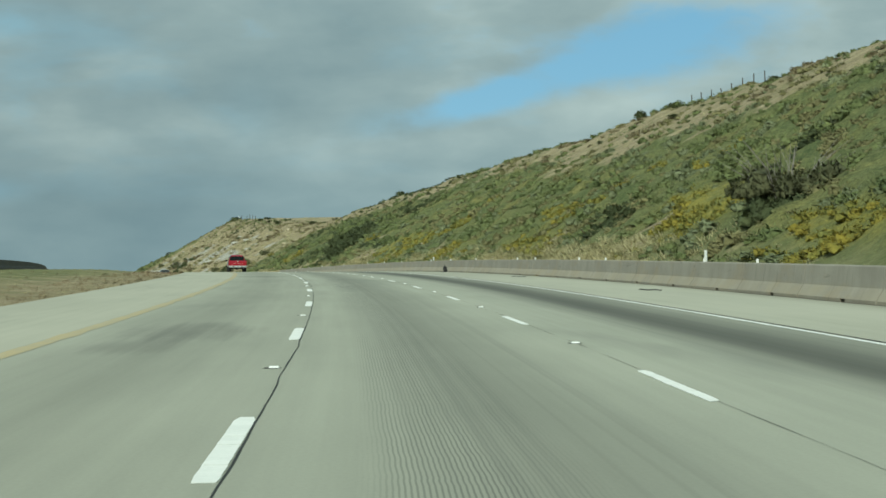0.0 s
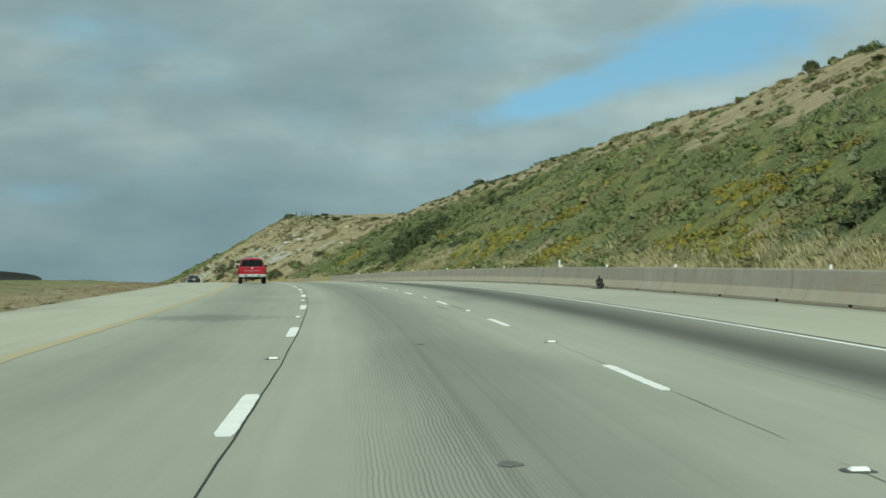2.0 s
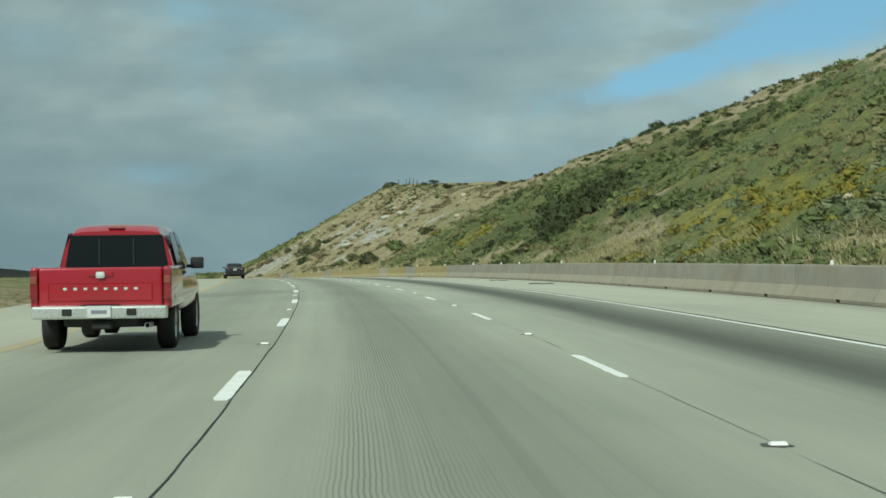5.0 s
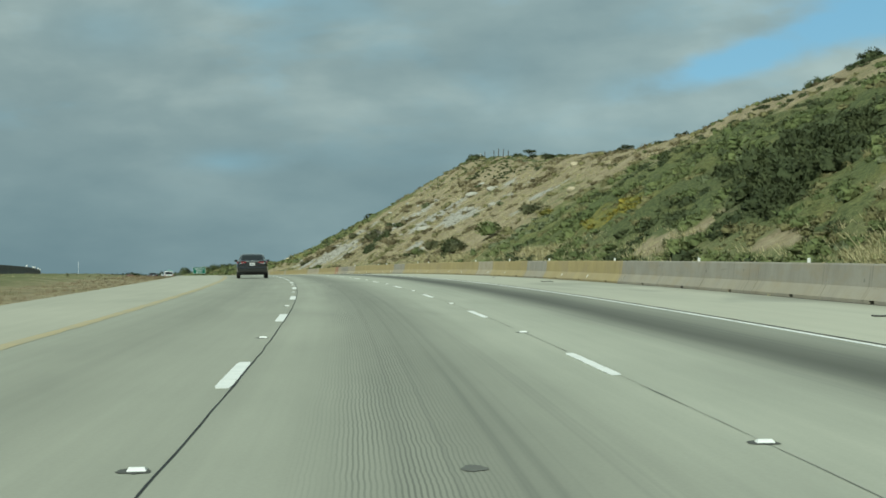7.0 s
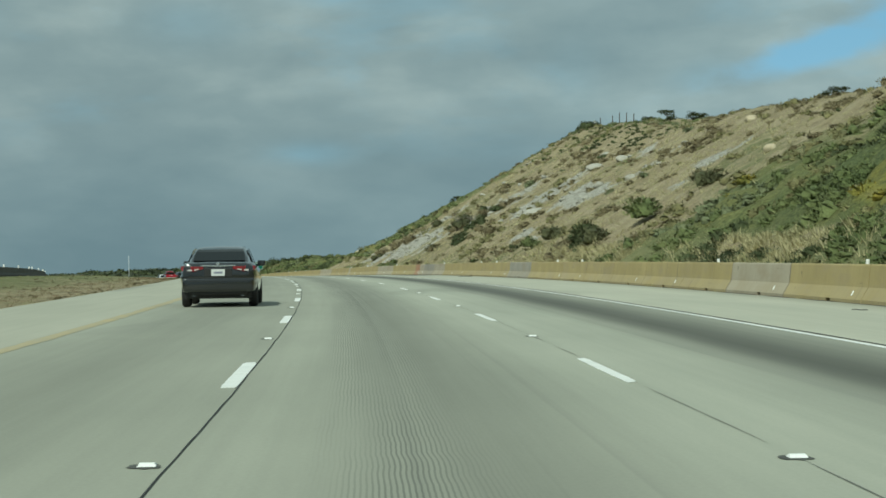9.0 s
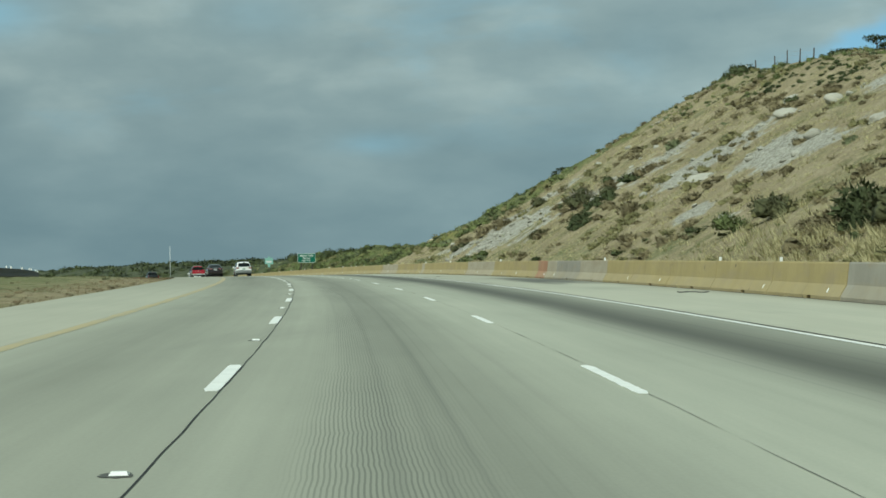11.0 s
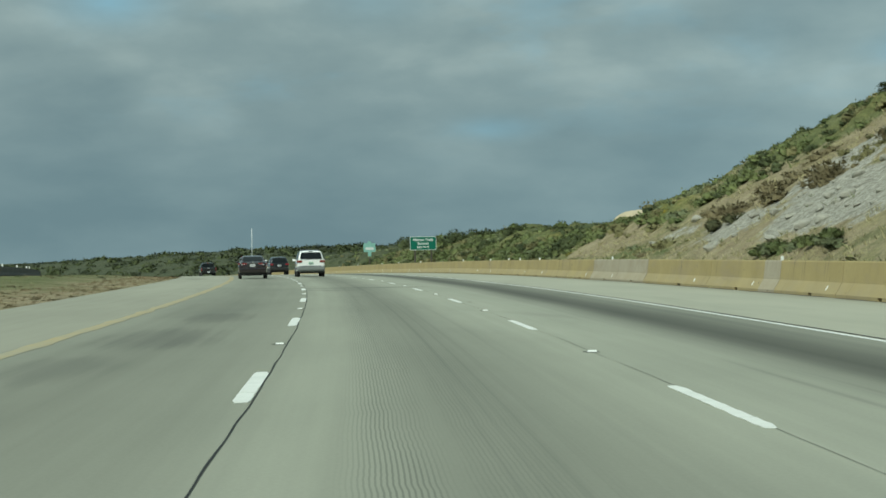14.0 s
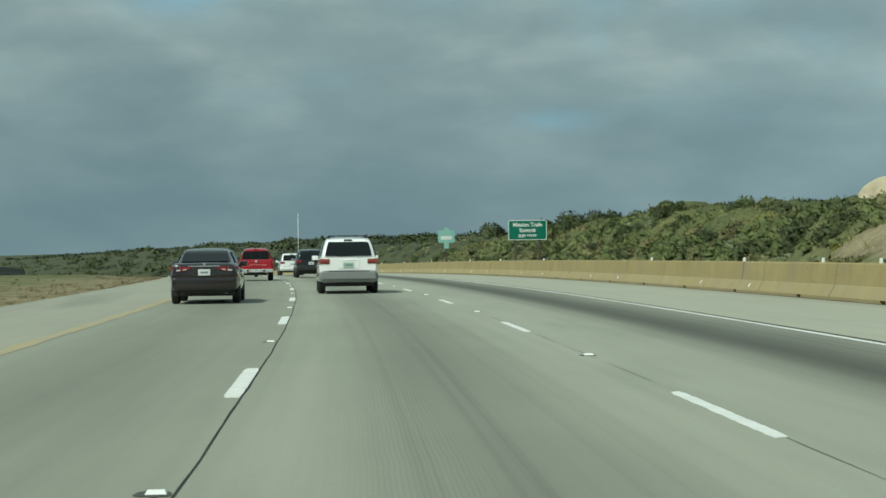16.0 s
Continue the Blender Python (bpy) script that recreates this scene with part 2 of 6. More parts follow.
BANDS = [(-8.0, 1.0), (-3.4, 1.02), (-2.6, 0.88), (-1.6, 0.77), (-0.7, 0.91), (0.2, 0.93), (0.50, 1.0), (0.95, 0.90), (1.35, 0.75), (1.9, 0.655), (2.5, 0.79),
         (3.2, 1.0), (3.9, 1.05), (4.9, 0.95), (5.35, 0.70), (5.65, 0.39), (5.95, 0.28), (6.3, 0.36), (6.8, 0.58), (7.25, 0.76), (7.5, 0.92), (8.2, 0.98), (11.2, 0.98), (12.2, 0.80)]
M_ROAD = road_material("worn_concrete_road", BANDS, (0.274, 0.280, 0.227), (0.377, 0.380, 0.308), True,
                       ((27.5, -1.6, 4.0, 1.3, 0.45), (23.5, -2.0, 2.5, 0.8, 0.3), (97.9, 3.30, 3.0, 0.08, 0.50), (97.9, 3.66, 3.0, 0.08, 0.50), (431, -1.7, 4.0, 1.2, 0.42), (438.5, -1.5, 3.2, 1.0, 0.38), (424, -2.2, 3.0, 0.8, 0.3), (466.8, 2.4, 0.9, 2.7, 0.50), (463, 1.0, 2.0, 1.2, 0.22), (92, -1.7, 2.4, 1.9, 0.38), (404, 4.78, 21, 0.075, 0.45), (404, 5.14, 21, 0.085, 0.50)))
M_SHOULDER = road_material("shoulder_concrete", [(-8.0, 0.94), (-5.0, 1.0), (8.0, 1.0), (11.0, 1.0), (12.2, 0.72)], (0.335, 0.331, 0.264), (0.432, 0.425, 0.340), False,
                           ((392, 10.9, 15, 1.4, 0.80), (386, 9.9, 10, 0.7, 0.55)))
M_PAINT = grainy("white_road_paint", (0.66, 0.67, 0.63), (0.86, 0.86, 0.82), 2.0, 30, 0.6, bump=0.15)
M_YELLOW = grainy("faded_yellow_road_paint", (0.335, 0.318, 0.232), (0.450, 0.358, 0.180), 0.9, 9, 0.75, bump=0.15)
M_JOINT = grainy("grey_worn_joint", (0.085, 0.086, 0.076), (0.150, 0.152, 0.130), 2.0, 30, 0.8, bump=0.1)
M_OLDTAR = grainy("grey_old_tar", (0.040, 0.041, 0.036), (0.105, 0.106, 0.092), 5.0, 40, 0.8, bump=0.2)
M_TAR = grainy("black_joint_tar", (0.010, 0.010, 0.010), (0.026, 0.026, 0.024), 2.0, 30, 0.7, bump=0.2)


def streaked(name, a, b):
    """Weathered concrete with rain streaks running down it and scuffs along it, the same from length to length."""
    m, N, s = material(name, 0.9, 0.0, 0.3)
    at = N.add("NewGeometry").outputs["Position"]
    run_off = N.noise(N.scaled(at, 1.0, 5.0, 0.5), 1.0, 4, 0.6)
    cloud = N.noise(at, 0.8, 5, 0.6)
    grain = N.noise(at, 14.0, 4, 0.6)
    scuff = N.noise(N.scaled(at, 1.0, 0.5, 7.0), 1.0, 4, 0.6, 0.4)
    f = N.math("ADD", N.math("MULTIPLY", cloud, 0.6), N.math("ADD", N.math("MULTIPLY", run_off, 0.25), N.math("MULTIPLY", grain, 0.15)))
    col = N.mix(N.ramp(f, [(0.33, 0.0), (0.66, 1.0)]), a, b)
    col = N.mix(N.math("MULTIPLY", N.ramp(run_off, [(0.60, 0.0), (0.74, 1.0)]), 0.45), col, (0.12, 0.105, 0.085))
    col = N.mix(N.math("MULTIPLY", N.ramp(scuff, [(0.66, 0.0), (0.76, 1.0)]), 0.5), col, (0.09, 0.08, 0.07))
    mud = N.noise(N.scaled(at, 0.55, 0.55, 1.6), 1.0, 6, 0.65)
    col = N.mix(N.math("MULTIPLY", N.ramp(mud, [(0.50, 0.0), (0.66, 1.0)]), 0.5), col, (0.300, 0.245, 0.165))
    # run-off stains down the upper face, and a broken ochre tint on the sloping foot
    seep = N.noise(N.scaled(at, 0.0, 2.4, 0.30), 1.0, 3, 0.55)
    col = N.mix(N.math("MULTIPLY", N.ramp(seep, [(0.64, 0.0), (0.72, 1.0)]), 0.55), col, (0.105, 0.092, 0.078))
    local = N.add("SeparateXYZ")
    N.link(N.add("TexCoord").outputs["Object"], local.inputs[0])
    foot_tint = N.ramp(N.math("ADD", local.outputs[2], N.math("MULTIPLY", N.math("SUBTRACT", cloud, 0.5), 0.18)), [(0.30, 1.0), (0.42, 0.0)])
    col = N.mix(N.math("MULTIPLY", N.math("MULTIPLY", foot_tint, N.ramp(N.noise(N.scaled(at, 0.5, 0.5, 1.5), 1.0, 4, 0.6), [(0.35, 0.3), (0.62, 1.0)])), 0.42), col, (0.345, 0.300, 0.200))
    chip = N.noise(at, 3.2, 3, 0.5)
    col = N.mix(N.math("MULTIPLY", N.ramp(chip, [(0.70, 0.0), (0.75, 1.0)]), 0.65), col, (0.07, 0.062, 0.052))
    N.link(col, s.inputs["Base Color"])
    bp = N.add("Bump", Strength=0.25, Distance=0.01)
    N.link(grain, bp.inputs["Height"])
    N.link(bp.outputs[0], s.inputs["Normal"])
    return m


M_BARRIER = {
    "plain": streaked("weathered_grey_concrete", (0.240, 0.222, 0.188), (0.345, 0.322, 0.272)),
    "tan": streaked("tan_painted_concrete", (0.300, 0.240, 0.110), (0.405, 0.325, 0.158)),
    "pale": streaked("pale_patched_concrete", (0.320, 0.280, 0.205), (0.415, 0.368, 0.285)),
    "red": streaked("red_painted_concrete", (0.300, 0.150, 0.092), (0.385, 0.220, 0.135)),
}
M_WHITE = grainy("white_reflector_plastic", (0.78, 0.78, 0.74), (0.88, 0.88, 0.85), 4, 60, 0.4, bump=0.05)
M_STEEL = grainy("galvanised_steel", (0.36, 0.37, 0.37), (0.48, 0.49, 0.49), 4, 60, 0.45, 0.6, bump=0.1)
M_RUBBER = grainy("black_rubber", (0.016, 0.016, 0.016), (0.032, 0.031, 0.030), 6, 80, 0.8, bump=0.3)


# ---- the road's line ----
KNOTS = (-30.0, 120.0, 270.0, 420.0, 700.0)
TURN = (0.00067988, 0.00073784, 0.00071957, 0.00071397, 0.00081725)      # radians a metre, to the left
CREST = (2.4059e-05, -1.19434e-04, -8.70228e-05, -7.75325e-05, -8.85617e-05)  # change of grade a metre
STEP = 2.5
ARC = np.arange(-200.0, 2600.0, STEP)


def run(values, start):
    total = np.concatenate([[0], np.cumsum((values[1:] + values[:-1]) / 2 * STEP)])
    return total - np.interp(0.0, ARC, total) + start


HEAD = run(np.interp(ARC, KNOTS, TURN), 0.0)
GRADE = run(np.interp(ARC, KNOTS, CREST), 0.04)
GRADE = np.maximum(GRADE, -0.03)
LINE_X, LINE_Y, LINE_Z = run(-np.sin(HEAD), 0.0), run(np.cos(HEAD), 0.0), run(GRADE, 0.0)


def on_road(s, u, dz=0.0):
    """The places at s metres along the road and u metres to the right of its left lane line (arrays)."""
    s, u = np.asarray(s, float), np.asarray(u, float)
    a = np.interp(s, ARC, HEAD)
    return np.stack([np.interp(s, ARC, LINE_X) + u * np.cos(a), np.interp(s, ARC, LINE_Y) + u * np.sin(a), np.interp(s, ARC, LINE_Z) + dz + 0 * u], -1)


def stand(s, u, dz=0.0, turn=0.0, lean=True):
    """The pose of a thing on the road, its y axis along the traffic."""
    p = on_road(s, u, dz)
    tilt = math.degrees(math.atan(float(np.interp(s, ARC, GRADE)))) if lean else 0.0
    return pose(*p, tilt, 0, math.degrees(float(np.interp(s, ARC, HEAD))) + turn)


def mesh_object(name, verts, faces, mat, parent=None, smooth=False):
    me = bpy.data.meshes.new(name)
    me.from_pydata([tuple(v) for v in verts], [], [tuple(f) for f in faces])
    if mat:
        me.materials.append(mat)
    if smooth:
        me.shade_smooth()
    ob = new(name, me)
    ob.parent = parent
    return ob


def part(name, bm, mat, parent, label="", smooth=False):
    """Links a bmesh as one mesh object under a thing or a part."""
    me = bpy.data.meshes.new(name)
    bm.normal_update()
    bm.to_mesh(me)
    bm.free()
    me.materials.append(mat)
    if smooth:
        me.shade_smooth()
    ob = new(name, me)
    ob.parent = parent
    if label:
        tagged(ob, label)
    return ob


def strip(name, s_list, u_list, mat, dz=0.0, parent=None, crown=None):
    """A sheet laid along the road, with its road coordinates as a UV map."""
    S, U = np.meshgrid(s_list, u_list, indexing="ij")
    D = dz + (crown(S, U) if crown else 0 * S)
    P = on_road(S.ravel(), U.ravel(), D.ravel())
    nu, ns = len(u_list), len(s_list)
    faces = [(i * nu + j, i * nu + j + 1, (i + 1) * nu + j + 1, (i + 1) * nu + j) for i in range(ns - 1) for j in range(nu - 1)]
    ob = mesh_object(name, P, faces, mat, parent)
    layer = ob.data.uv_layers.new(name="road")
    idx = np.empty(len(ob.data.loops), int)
    ob.data.loops.foreach_get("vertex_index", idx)
    layer.data.foreach_set("uv", np.stack([S.ravel()[idx], U.ravel()[idx]], 1).ravel())
    return ob


ALONG = np.concatenate([np.arange(-60, 800, 5.0), np.arange(800, 1300, 25.0)])
road = tagged(strip("road", ALONG, [-3.45, -1.6, 0.1, 1.9, 3.66, 5.5, 7.5], M_ROAD), "worn grey-green concrete freeway lanes with dark tyre bands", "road", kind="structure")
tagged(strip("road_shoulder", ALONG, [7.5, 9.5, 11.0, 12.9], M_SHOULDER), "pale concrete shoulder beside the barrier", "shoulder", kind="structure")
tagged(strip("road_shoulder", ALONG, [-6.9, -5.2, -3.45], M_SHOULDER), "pale concrete inner shoulder beside dry grass", "shoulder", kind="structure")


# ---- the ground: a cut slope at the right, dry open land at the left ----
H_S = (-200, 60, 130, 210, 290, 340, 372, 400, 440, 470, 485, 494, 500, 505, 510, 517, 523, 528, 538, 549, 558, 570, 590, 605, 640, 720, 800, 900, 1000, 1100, 1300, 2600)
H_Z = (17.5, 19.0, 19.6, 19.4, 18.1, 15.5, 12.9, 14.2, 16.3, 18.7, 20.0, 19.3, 15.2, 12.5, 10.8, 9.3, 6.6, 4.4, 3.3, 3.1, 3.3, 4.1, 3.9, 3.5, 3.3, 4.2, 5.8, 9.6, 13.0, 14.8, 15.8, 9.0)


def lumps(s, u, size, seed):
    out = np.empty(len(s))
    for i, (a, b) in enumerate(zip(s, u)):
        out[i] = noise.noise(Vector((a / size, b / size, seed)))
    return out


def rise(s, u):
    """How far the ground stands above the road at (s, u)."""
    s, u = np.asarray(s, float), np.asarray(u, float)
    top = np.interp(s, H_S, H_Z)
    face = np.interp(s, (420, 455, 500, 525, 600, 850), (0.60, 0.635, 0.635, 0.60, 0.60, 0.22)) * (u - 18.9)
    back = top + 0.03 * np.maximum(u - 47, 0)
    soft = 0.5 * (face + back - np.sqrt((face - back) ** 2 + 1.2))
    foot = np.clip((u - 12.9) / 6.6, 0, 1) * 0.25
    right = np.where(u > 18.5, np.maximum(soft, 0.25), foot)
    # far beyond the summit the land falls away, then swells in low brushy hills
    fall = np.clip((u - 130) / 400, 0, 1) * -14
    v = -6.9 - u
    left = np.interp(v, (0, 2.5, 7.2, 8.2, 28, 70), (-0.10, -0.06, 0.24, 0.25, 0.28, -0.3))
    return np.where(u > 5, right + fall, left)


U_GRID = np.concatenate([[-1100, -800, -600, -450, -350, -280, -220, -180, -150, -120, -95, -75, -60, -48, -38, -30, -24, -19, -16.5, -15, -14, -12, -10, -8.4, -6.9, -6.2, -5.0],
                         [2, 9.0, 12.2, 12.9, 14, 16, 18], np.arange(18.6, 56, 0.8), [58, 60, 62.5], [66, 70, 75, 82, 90, 100, 115, 135, 170, 230, 320, 450, 650, 1000, 1600]])
S_GRID = np.concatenate([np.arange(-180, 60, 20.0), np.arange(60, 580, 1.2), np.arange(580, 760, 2.5), np.arange(760, 1000, 10.0), np.arange(1000, 2500, 60.0)])
S_, U_ = (a.ravel() for a in np.meshgrid(S_GRID, U_GRID, indexing="ij"))
Z_ = rise(S_, U_)
hill = np.clip((U_ - 19) / 4, 0, 1)
rough_hill = 0.55 * lumps(S_, U_, 9.0, 1.3) + 0.22 * lumps(S_, U_, 3.6, 5.1) + 0.12 * lumps(S_, U_, 1.7, 5.7)
Z_ = Z_ + hill * rough_hill
Z_ = Z_ + np.clip((-9 - U_) / 12, 0, 1) * 0.12 * lumps(S_, U_, 14.0, 8.8)
Z_ = np.where((U_ > -6.5) & (U_ < 12.6), -0.35, Z_)


# slips of bare sandy soil, scree, and where the brush flowers or grows dark: s, u, half length, half width
SCARS = ((521, 22.2, 9.0, 1.8), (118, 20.0, 15.0, 1.2), (150, 20.3, 12.0, 1.0), (111, 23.8, 4.0, 1.0), (110, 21.5, 6.0, 1.0), (142.5, 23.6, 4.0, 1.2), (134, 21.0, 5.0, 1.0), (202, 24.0, 3.0, 1.0), (206, 21.6, 4.0, 0.9), (256, 23.6, 6.0, 2.0),
         (267, 28.2, 3.0, 1.0), (251, 22.3, 8.0, 2.0), (294, 23.4, 2.0, 1.6), (276, 22.0, 3.0, 1.0), (272, 26.4, 3.0, 1.2), (298, 21.6, 4.0, 0.8), (336, 21.6, 10.0, 1.0), (371, 25.0, 8.0, 1.6), (380, 26.2, 8.0, 1.5))
SCREES = ((478, 24.3, 13.0, 3.4), (468, 22.8, 6.0, 1.5), (497, 22.4, 9.0, 1.8), (478, 27.1, 6.0, 2.0), (504, 23.0, 6.0, 1.6), (419, 30.9, 8.0, 1.8), (432, 28.4, 4.0, 1.4), (420, 25.0, 5.0, 1.2), (425, 38.8, 10.0, 1.6), (380, 35.0, 8.0, 2.5),
          (379, 29.4, 6.0, 1.6), (385, 33.0, 6.0, 1.6), (410, 24.0, 5.0, 1.0))
BLOOMS = ((71, 22, 9, 2.5), (104, 24.3, 8, 2.0), (112, 26.4, 6, 2.0), (143, 23, 7, 1.6), (157, 22.8, 5, 1.8), (159.5, 28, 5, 1.4), (140, 21.8, 4, 1.2), (190, 22.3, 6, 1.6), (226, 26, 6, 2.2), (227, 22.8, 6, 1.8), (215, 29, 4, 1.6),
          (236, 27, 6, 2.0), (241, 25, 6, 2.0), (328, 26, 5, 2.2), (516, 27, 6, 2.0), (528, 21.3, 6, 1.0), (274, 29, 4, 1.5))
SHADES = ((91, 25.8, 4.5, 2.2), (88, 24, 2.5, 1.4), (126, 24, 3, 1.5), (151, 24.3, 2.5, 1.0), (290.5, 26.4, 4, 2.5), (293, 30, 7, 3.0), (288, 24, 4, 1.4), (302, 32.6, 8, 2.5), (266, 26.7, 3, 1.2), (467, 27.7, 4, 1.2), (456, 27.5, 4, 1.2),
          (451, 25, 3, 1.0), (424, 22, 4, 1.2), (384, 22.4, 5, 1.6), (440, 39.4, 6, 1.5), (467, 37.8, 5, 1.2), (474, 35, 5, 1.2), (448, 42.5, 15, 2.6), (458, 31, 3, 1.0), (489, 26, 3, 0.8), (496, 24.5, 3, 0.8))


def sandy_at(s, up, patch):
    """Where the crest of the green slope lies bare, 0 to 1; up: the height on the slope, 1 at its top."""
    return np.clip((up - np.interp(s, (138, 150, 205, 232), (0.72, 0.56, 0.58, 0.72)) - 0.16 * patch) / 0.10, 0, 1) * np.interp(s, (500, 515), (1.0, 0.0))


def lush_at(s, u):
    """1 where green brush covers the slope, 0 where it lies dry and rocky."""
    up = rise(s, u) / np.interp(s, H_S, H_Z)
    brow = np.clip((up - np.interp(s, (425, 440, 485, 500), (1.2, 0.84, 0.78, 0.55))) / 0.06, 0, 1)  # green along the brow of the rocky face
    return np.maximum(brow * (s > 425) * (s < 515), np.maximum(np.interp(s + 0.9 * (u - 25), (352, 378), (1.0, 0.0)), np.interp(s - 1.6 * np.clip(u - 21, 0, 8), (500, 512), (0.0, 1.0))))


def spots(s, u, where):
    """How far a place lies in one of the spots, 0 to 1, ragged at the rim."""
    out = 0 * (s + u)
    rag = 0.45 * lumps(s, u, 2.6, 17.0) + 0.35 * lumps(s, u, 6.0, 18.0)
    for a, b, ra, rb in where:
        out = np.maximum(out, np.clip(1.6 - 1.1 * np.sqrt(((s - a) / ra) ** 2 + ((u - b) / rb) ** 2) + rag, 0, 1))
    return out


def fields(s, u):
    """Where the slope lies bare and where rock shows, 0 to 1 each."""
    up = rise(s, u) / np.interp(s, H_S, H_Z)
    n = lumps(s, u, 13.0, 2.2) + 0.6 * lumps(s, u, 5.0, 4.4)
    crest = 1.25 * sandy_at(s, up, lumps(s, u, 11.0, 30.1) + 0.5 * lumps(s, u, 4.0, 33.0))
    dry = 1 - lush_at(s, u)
    scar = spots(s, u, SCARS)
    bare = np.clip(0.75 * crest + 0.95 * dry + 0.55 * n - 0.12 + 1.1 * scar, 0, 1) * np.interp(s, (570, 640), (1.0, 0.15))
    stone = np.clip(np.interp(s, (395, 425, 492, 503), (0, 0.75, 0.75, 0.1)) * np.exp(-((up - 0.42 + 0.004 * (s - 470)) / 0.27) ** 2) + 0.75 * n - 0.42 + 0.9 * spots(s, u, SCREES), 0, 1)
    verge = np.interp(-u, (6, 9, 11.5, 15, 30), (0.85, 0.75, 0.42, 0.15, 0.0)) + 0.18 * n
    return np.where(u > 18.5, bare, np.where(u < 0, np.clip(verge, 0, 1), 0.0)), np.where(u > 18.5, stone, 0.0)


BARE, STONE = fields(S_, U_)
# low growth that mats the green slope
UP_ = rise(S_, U_) / np.interp(S_, H_S, H_Z)
BRUSH = lush_at(S_, U_) * (1 - sandy_at(S_, UP_, lumps(S_, U_, 11.0, 30.1) + 0.5 * lumps(S_, U_, 4.0, 33.0))) * (1 - spots(S_, U_, SCARS)) * (1 - spots(S_, U_, SCREES)) * np.clip((U_ - 20.5) / 2.5, 0, 1)
Z_ = Z_ + BRUSH * np.maximum(0.10 + 0.75 * lumps(S_, U_, 2.7, 41.0) + 0.55 * lumps(S_, U_, 1.5, 43.0), 0.0)
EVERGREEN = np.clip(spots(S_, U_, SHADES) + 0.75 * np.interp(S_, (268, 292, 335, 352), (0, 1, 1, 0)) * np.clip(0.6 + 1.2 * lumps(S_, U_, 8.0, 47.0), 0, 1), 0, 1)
BLOOM = spots(S_, U_, BLOOMS)
P_ = on_road(S_, U_, Z_)
nu = len(U_GRID)
F_ = [(i * nu + j, i * nu + j + 1, (i + 1) * nu + j + 1, (i + 1) * nu + j) for i in range(len(S_GRID) - 1) for j in range(nu - 1)]


def ground_material():
    m, N, s = material("dry_hillside_soil", 0.95, 0.0, 0.2)
    at = N.add("TexCoord").outputs["Object"]
    coarse, mid, fine = N.noise(at, 0.12, 5), N.noise(at, 0.7, 5, 0.6), N.noise(at, 5.0, 5, 0.65)
    f = N.math("ADD", N.math("MULTIPLY", coarse, 0.5), N.math("MULTIPLY", mid, 0.5))
    grass = N.mix(N.ramp(f, [(0.38, 0.0), (0.62, 1.0)]), (0.130, 0.152, 0.062), (0.245, 0.238, 0.118))
    soil = N.mix(N.ramp(mid, [(0.35, 0.0), (0.65, 1.0)]), (0.265, 0.216, 0.130), (0.430, 0.366, 0.242))
    soil = N.mix(N.ramp(N.noise(at, 0.35, 5, 0.65), [(0.46, 0.0), (0.66, 0.75)]), soil, (0.205, 0.172, 0.092))
    soil = N.mix(N.ramp(N.noise(at, 0.9, 5, 0.65), [(0.50, 0.0), (0.62, 0.7)]), soil, (0.345, 0.305, 0.160))  # thin dry growth in tufts
    rock = N.mix(N.ramp(N.math("ADD", N.math("MULTIPLY", fine, 0.5), N.math("MULTIPLY", N.noise(at, 1.8, 5, 0.7, 0.6), 0.5)), [(0.38, 0.0), (0.62, 1.0)]), (0.250, 0.238, 0.196), (0.515, 0.494, 0.425))
    split = N.add("SeparateXYZ")
    N.link(at, split.inputs[0])
    far = N.ramp(N.math("DIVIDE", N.math("ADD", split.outputs[1], N.math("MULTIPLY", coarse, 160.0)), 1000.0), [(0.62, 0.0), (0.76, 1.0)])
    mat = N.noise(at, 1.7, 5, 0.6)
    mat = N.mix(N.ramp(N.math("ADD", N.math("MULTIPLY", mat, 0.6), N.math("MULTIPLY", fine, 0.4)), [(0.34, 0.0), (0.64, 1.0)]), (0.090, 0.110, 0.044), (0.215, 0.226, 0.092))
    mat = N.mix(1.0, mat, N.ramp(N.noise(at, 0.16, 4, 0.6), [(0.36, (0.72, 0.80, 0.78)), (0.50, (0.95, 0.95, 0.95)), (0.64, (1.22, 1.10, 0.98))]), "MULTIPLY")
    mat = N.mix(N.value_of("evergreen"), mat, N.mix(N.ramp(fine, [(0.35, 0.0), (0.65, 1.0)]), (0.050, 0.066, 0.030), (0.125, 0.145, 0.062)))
    mat = N.mix(N.math("MULTIPLY", N.value_of("bloom"), N.ramp(mid, [(0.42, 0.15), (0.58, 0.8)])), mat, (0.300, 0.262, 0.055))
    grass = N.mix(N.value_of("brush"), grass, mat)
    scrub = N.mix(N.ramp(mid, [(0.38, 0.0), (0.62, 1.0)]), (0.050, 0.063, 0.040), (0.098, 0.106, 0.062))
    grass = N.mix(N.math("MULTIPLY", far, 0.92), grass, scrub)  # thick dark scrub covers the hills past the summit; haze put into its colour
    b = N.value_of("bare")
    k = N.value_of("stone")
    b2 = N.ramp(N.math("ADD", b, N.math("MULTIPLY", N.math("SUBTRACT", mid, 0.5), 1.2)), [(0.26, 0.0), (0.72, 1.0)])
    k2 = N.ramp(N.math("ADD", k, N.math("MULTIPLY", N.math("SUBTRACT", mid, 0.5), 1.3)), [(0.40, 0.0), (0.58, 1.0)])
    col = N.mix(k2, N.mix(b2, grass, soil), rock)
    speck = N.ramp(fine, [(0.30, 0.72), (0.60, 1.1)])
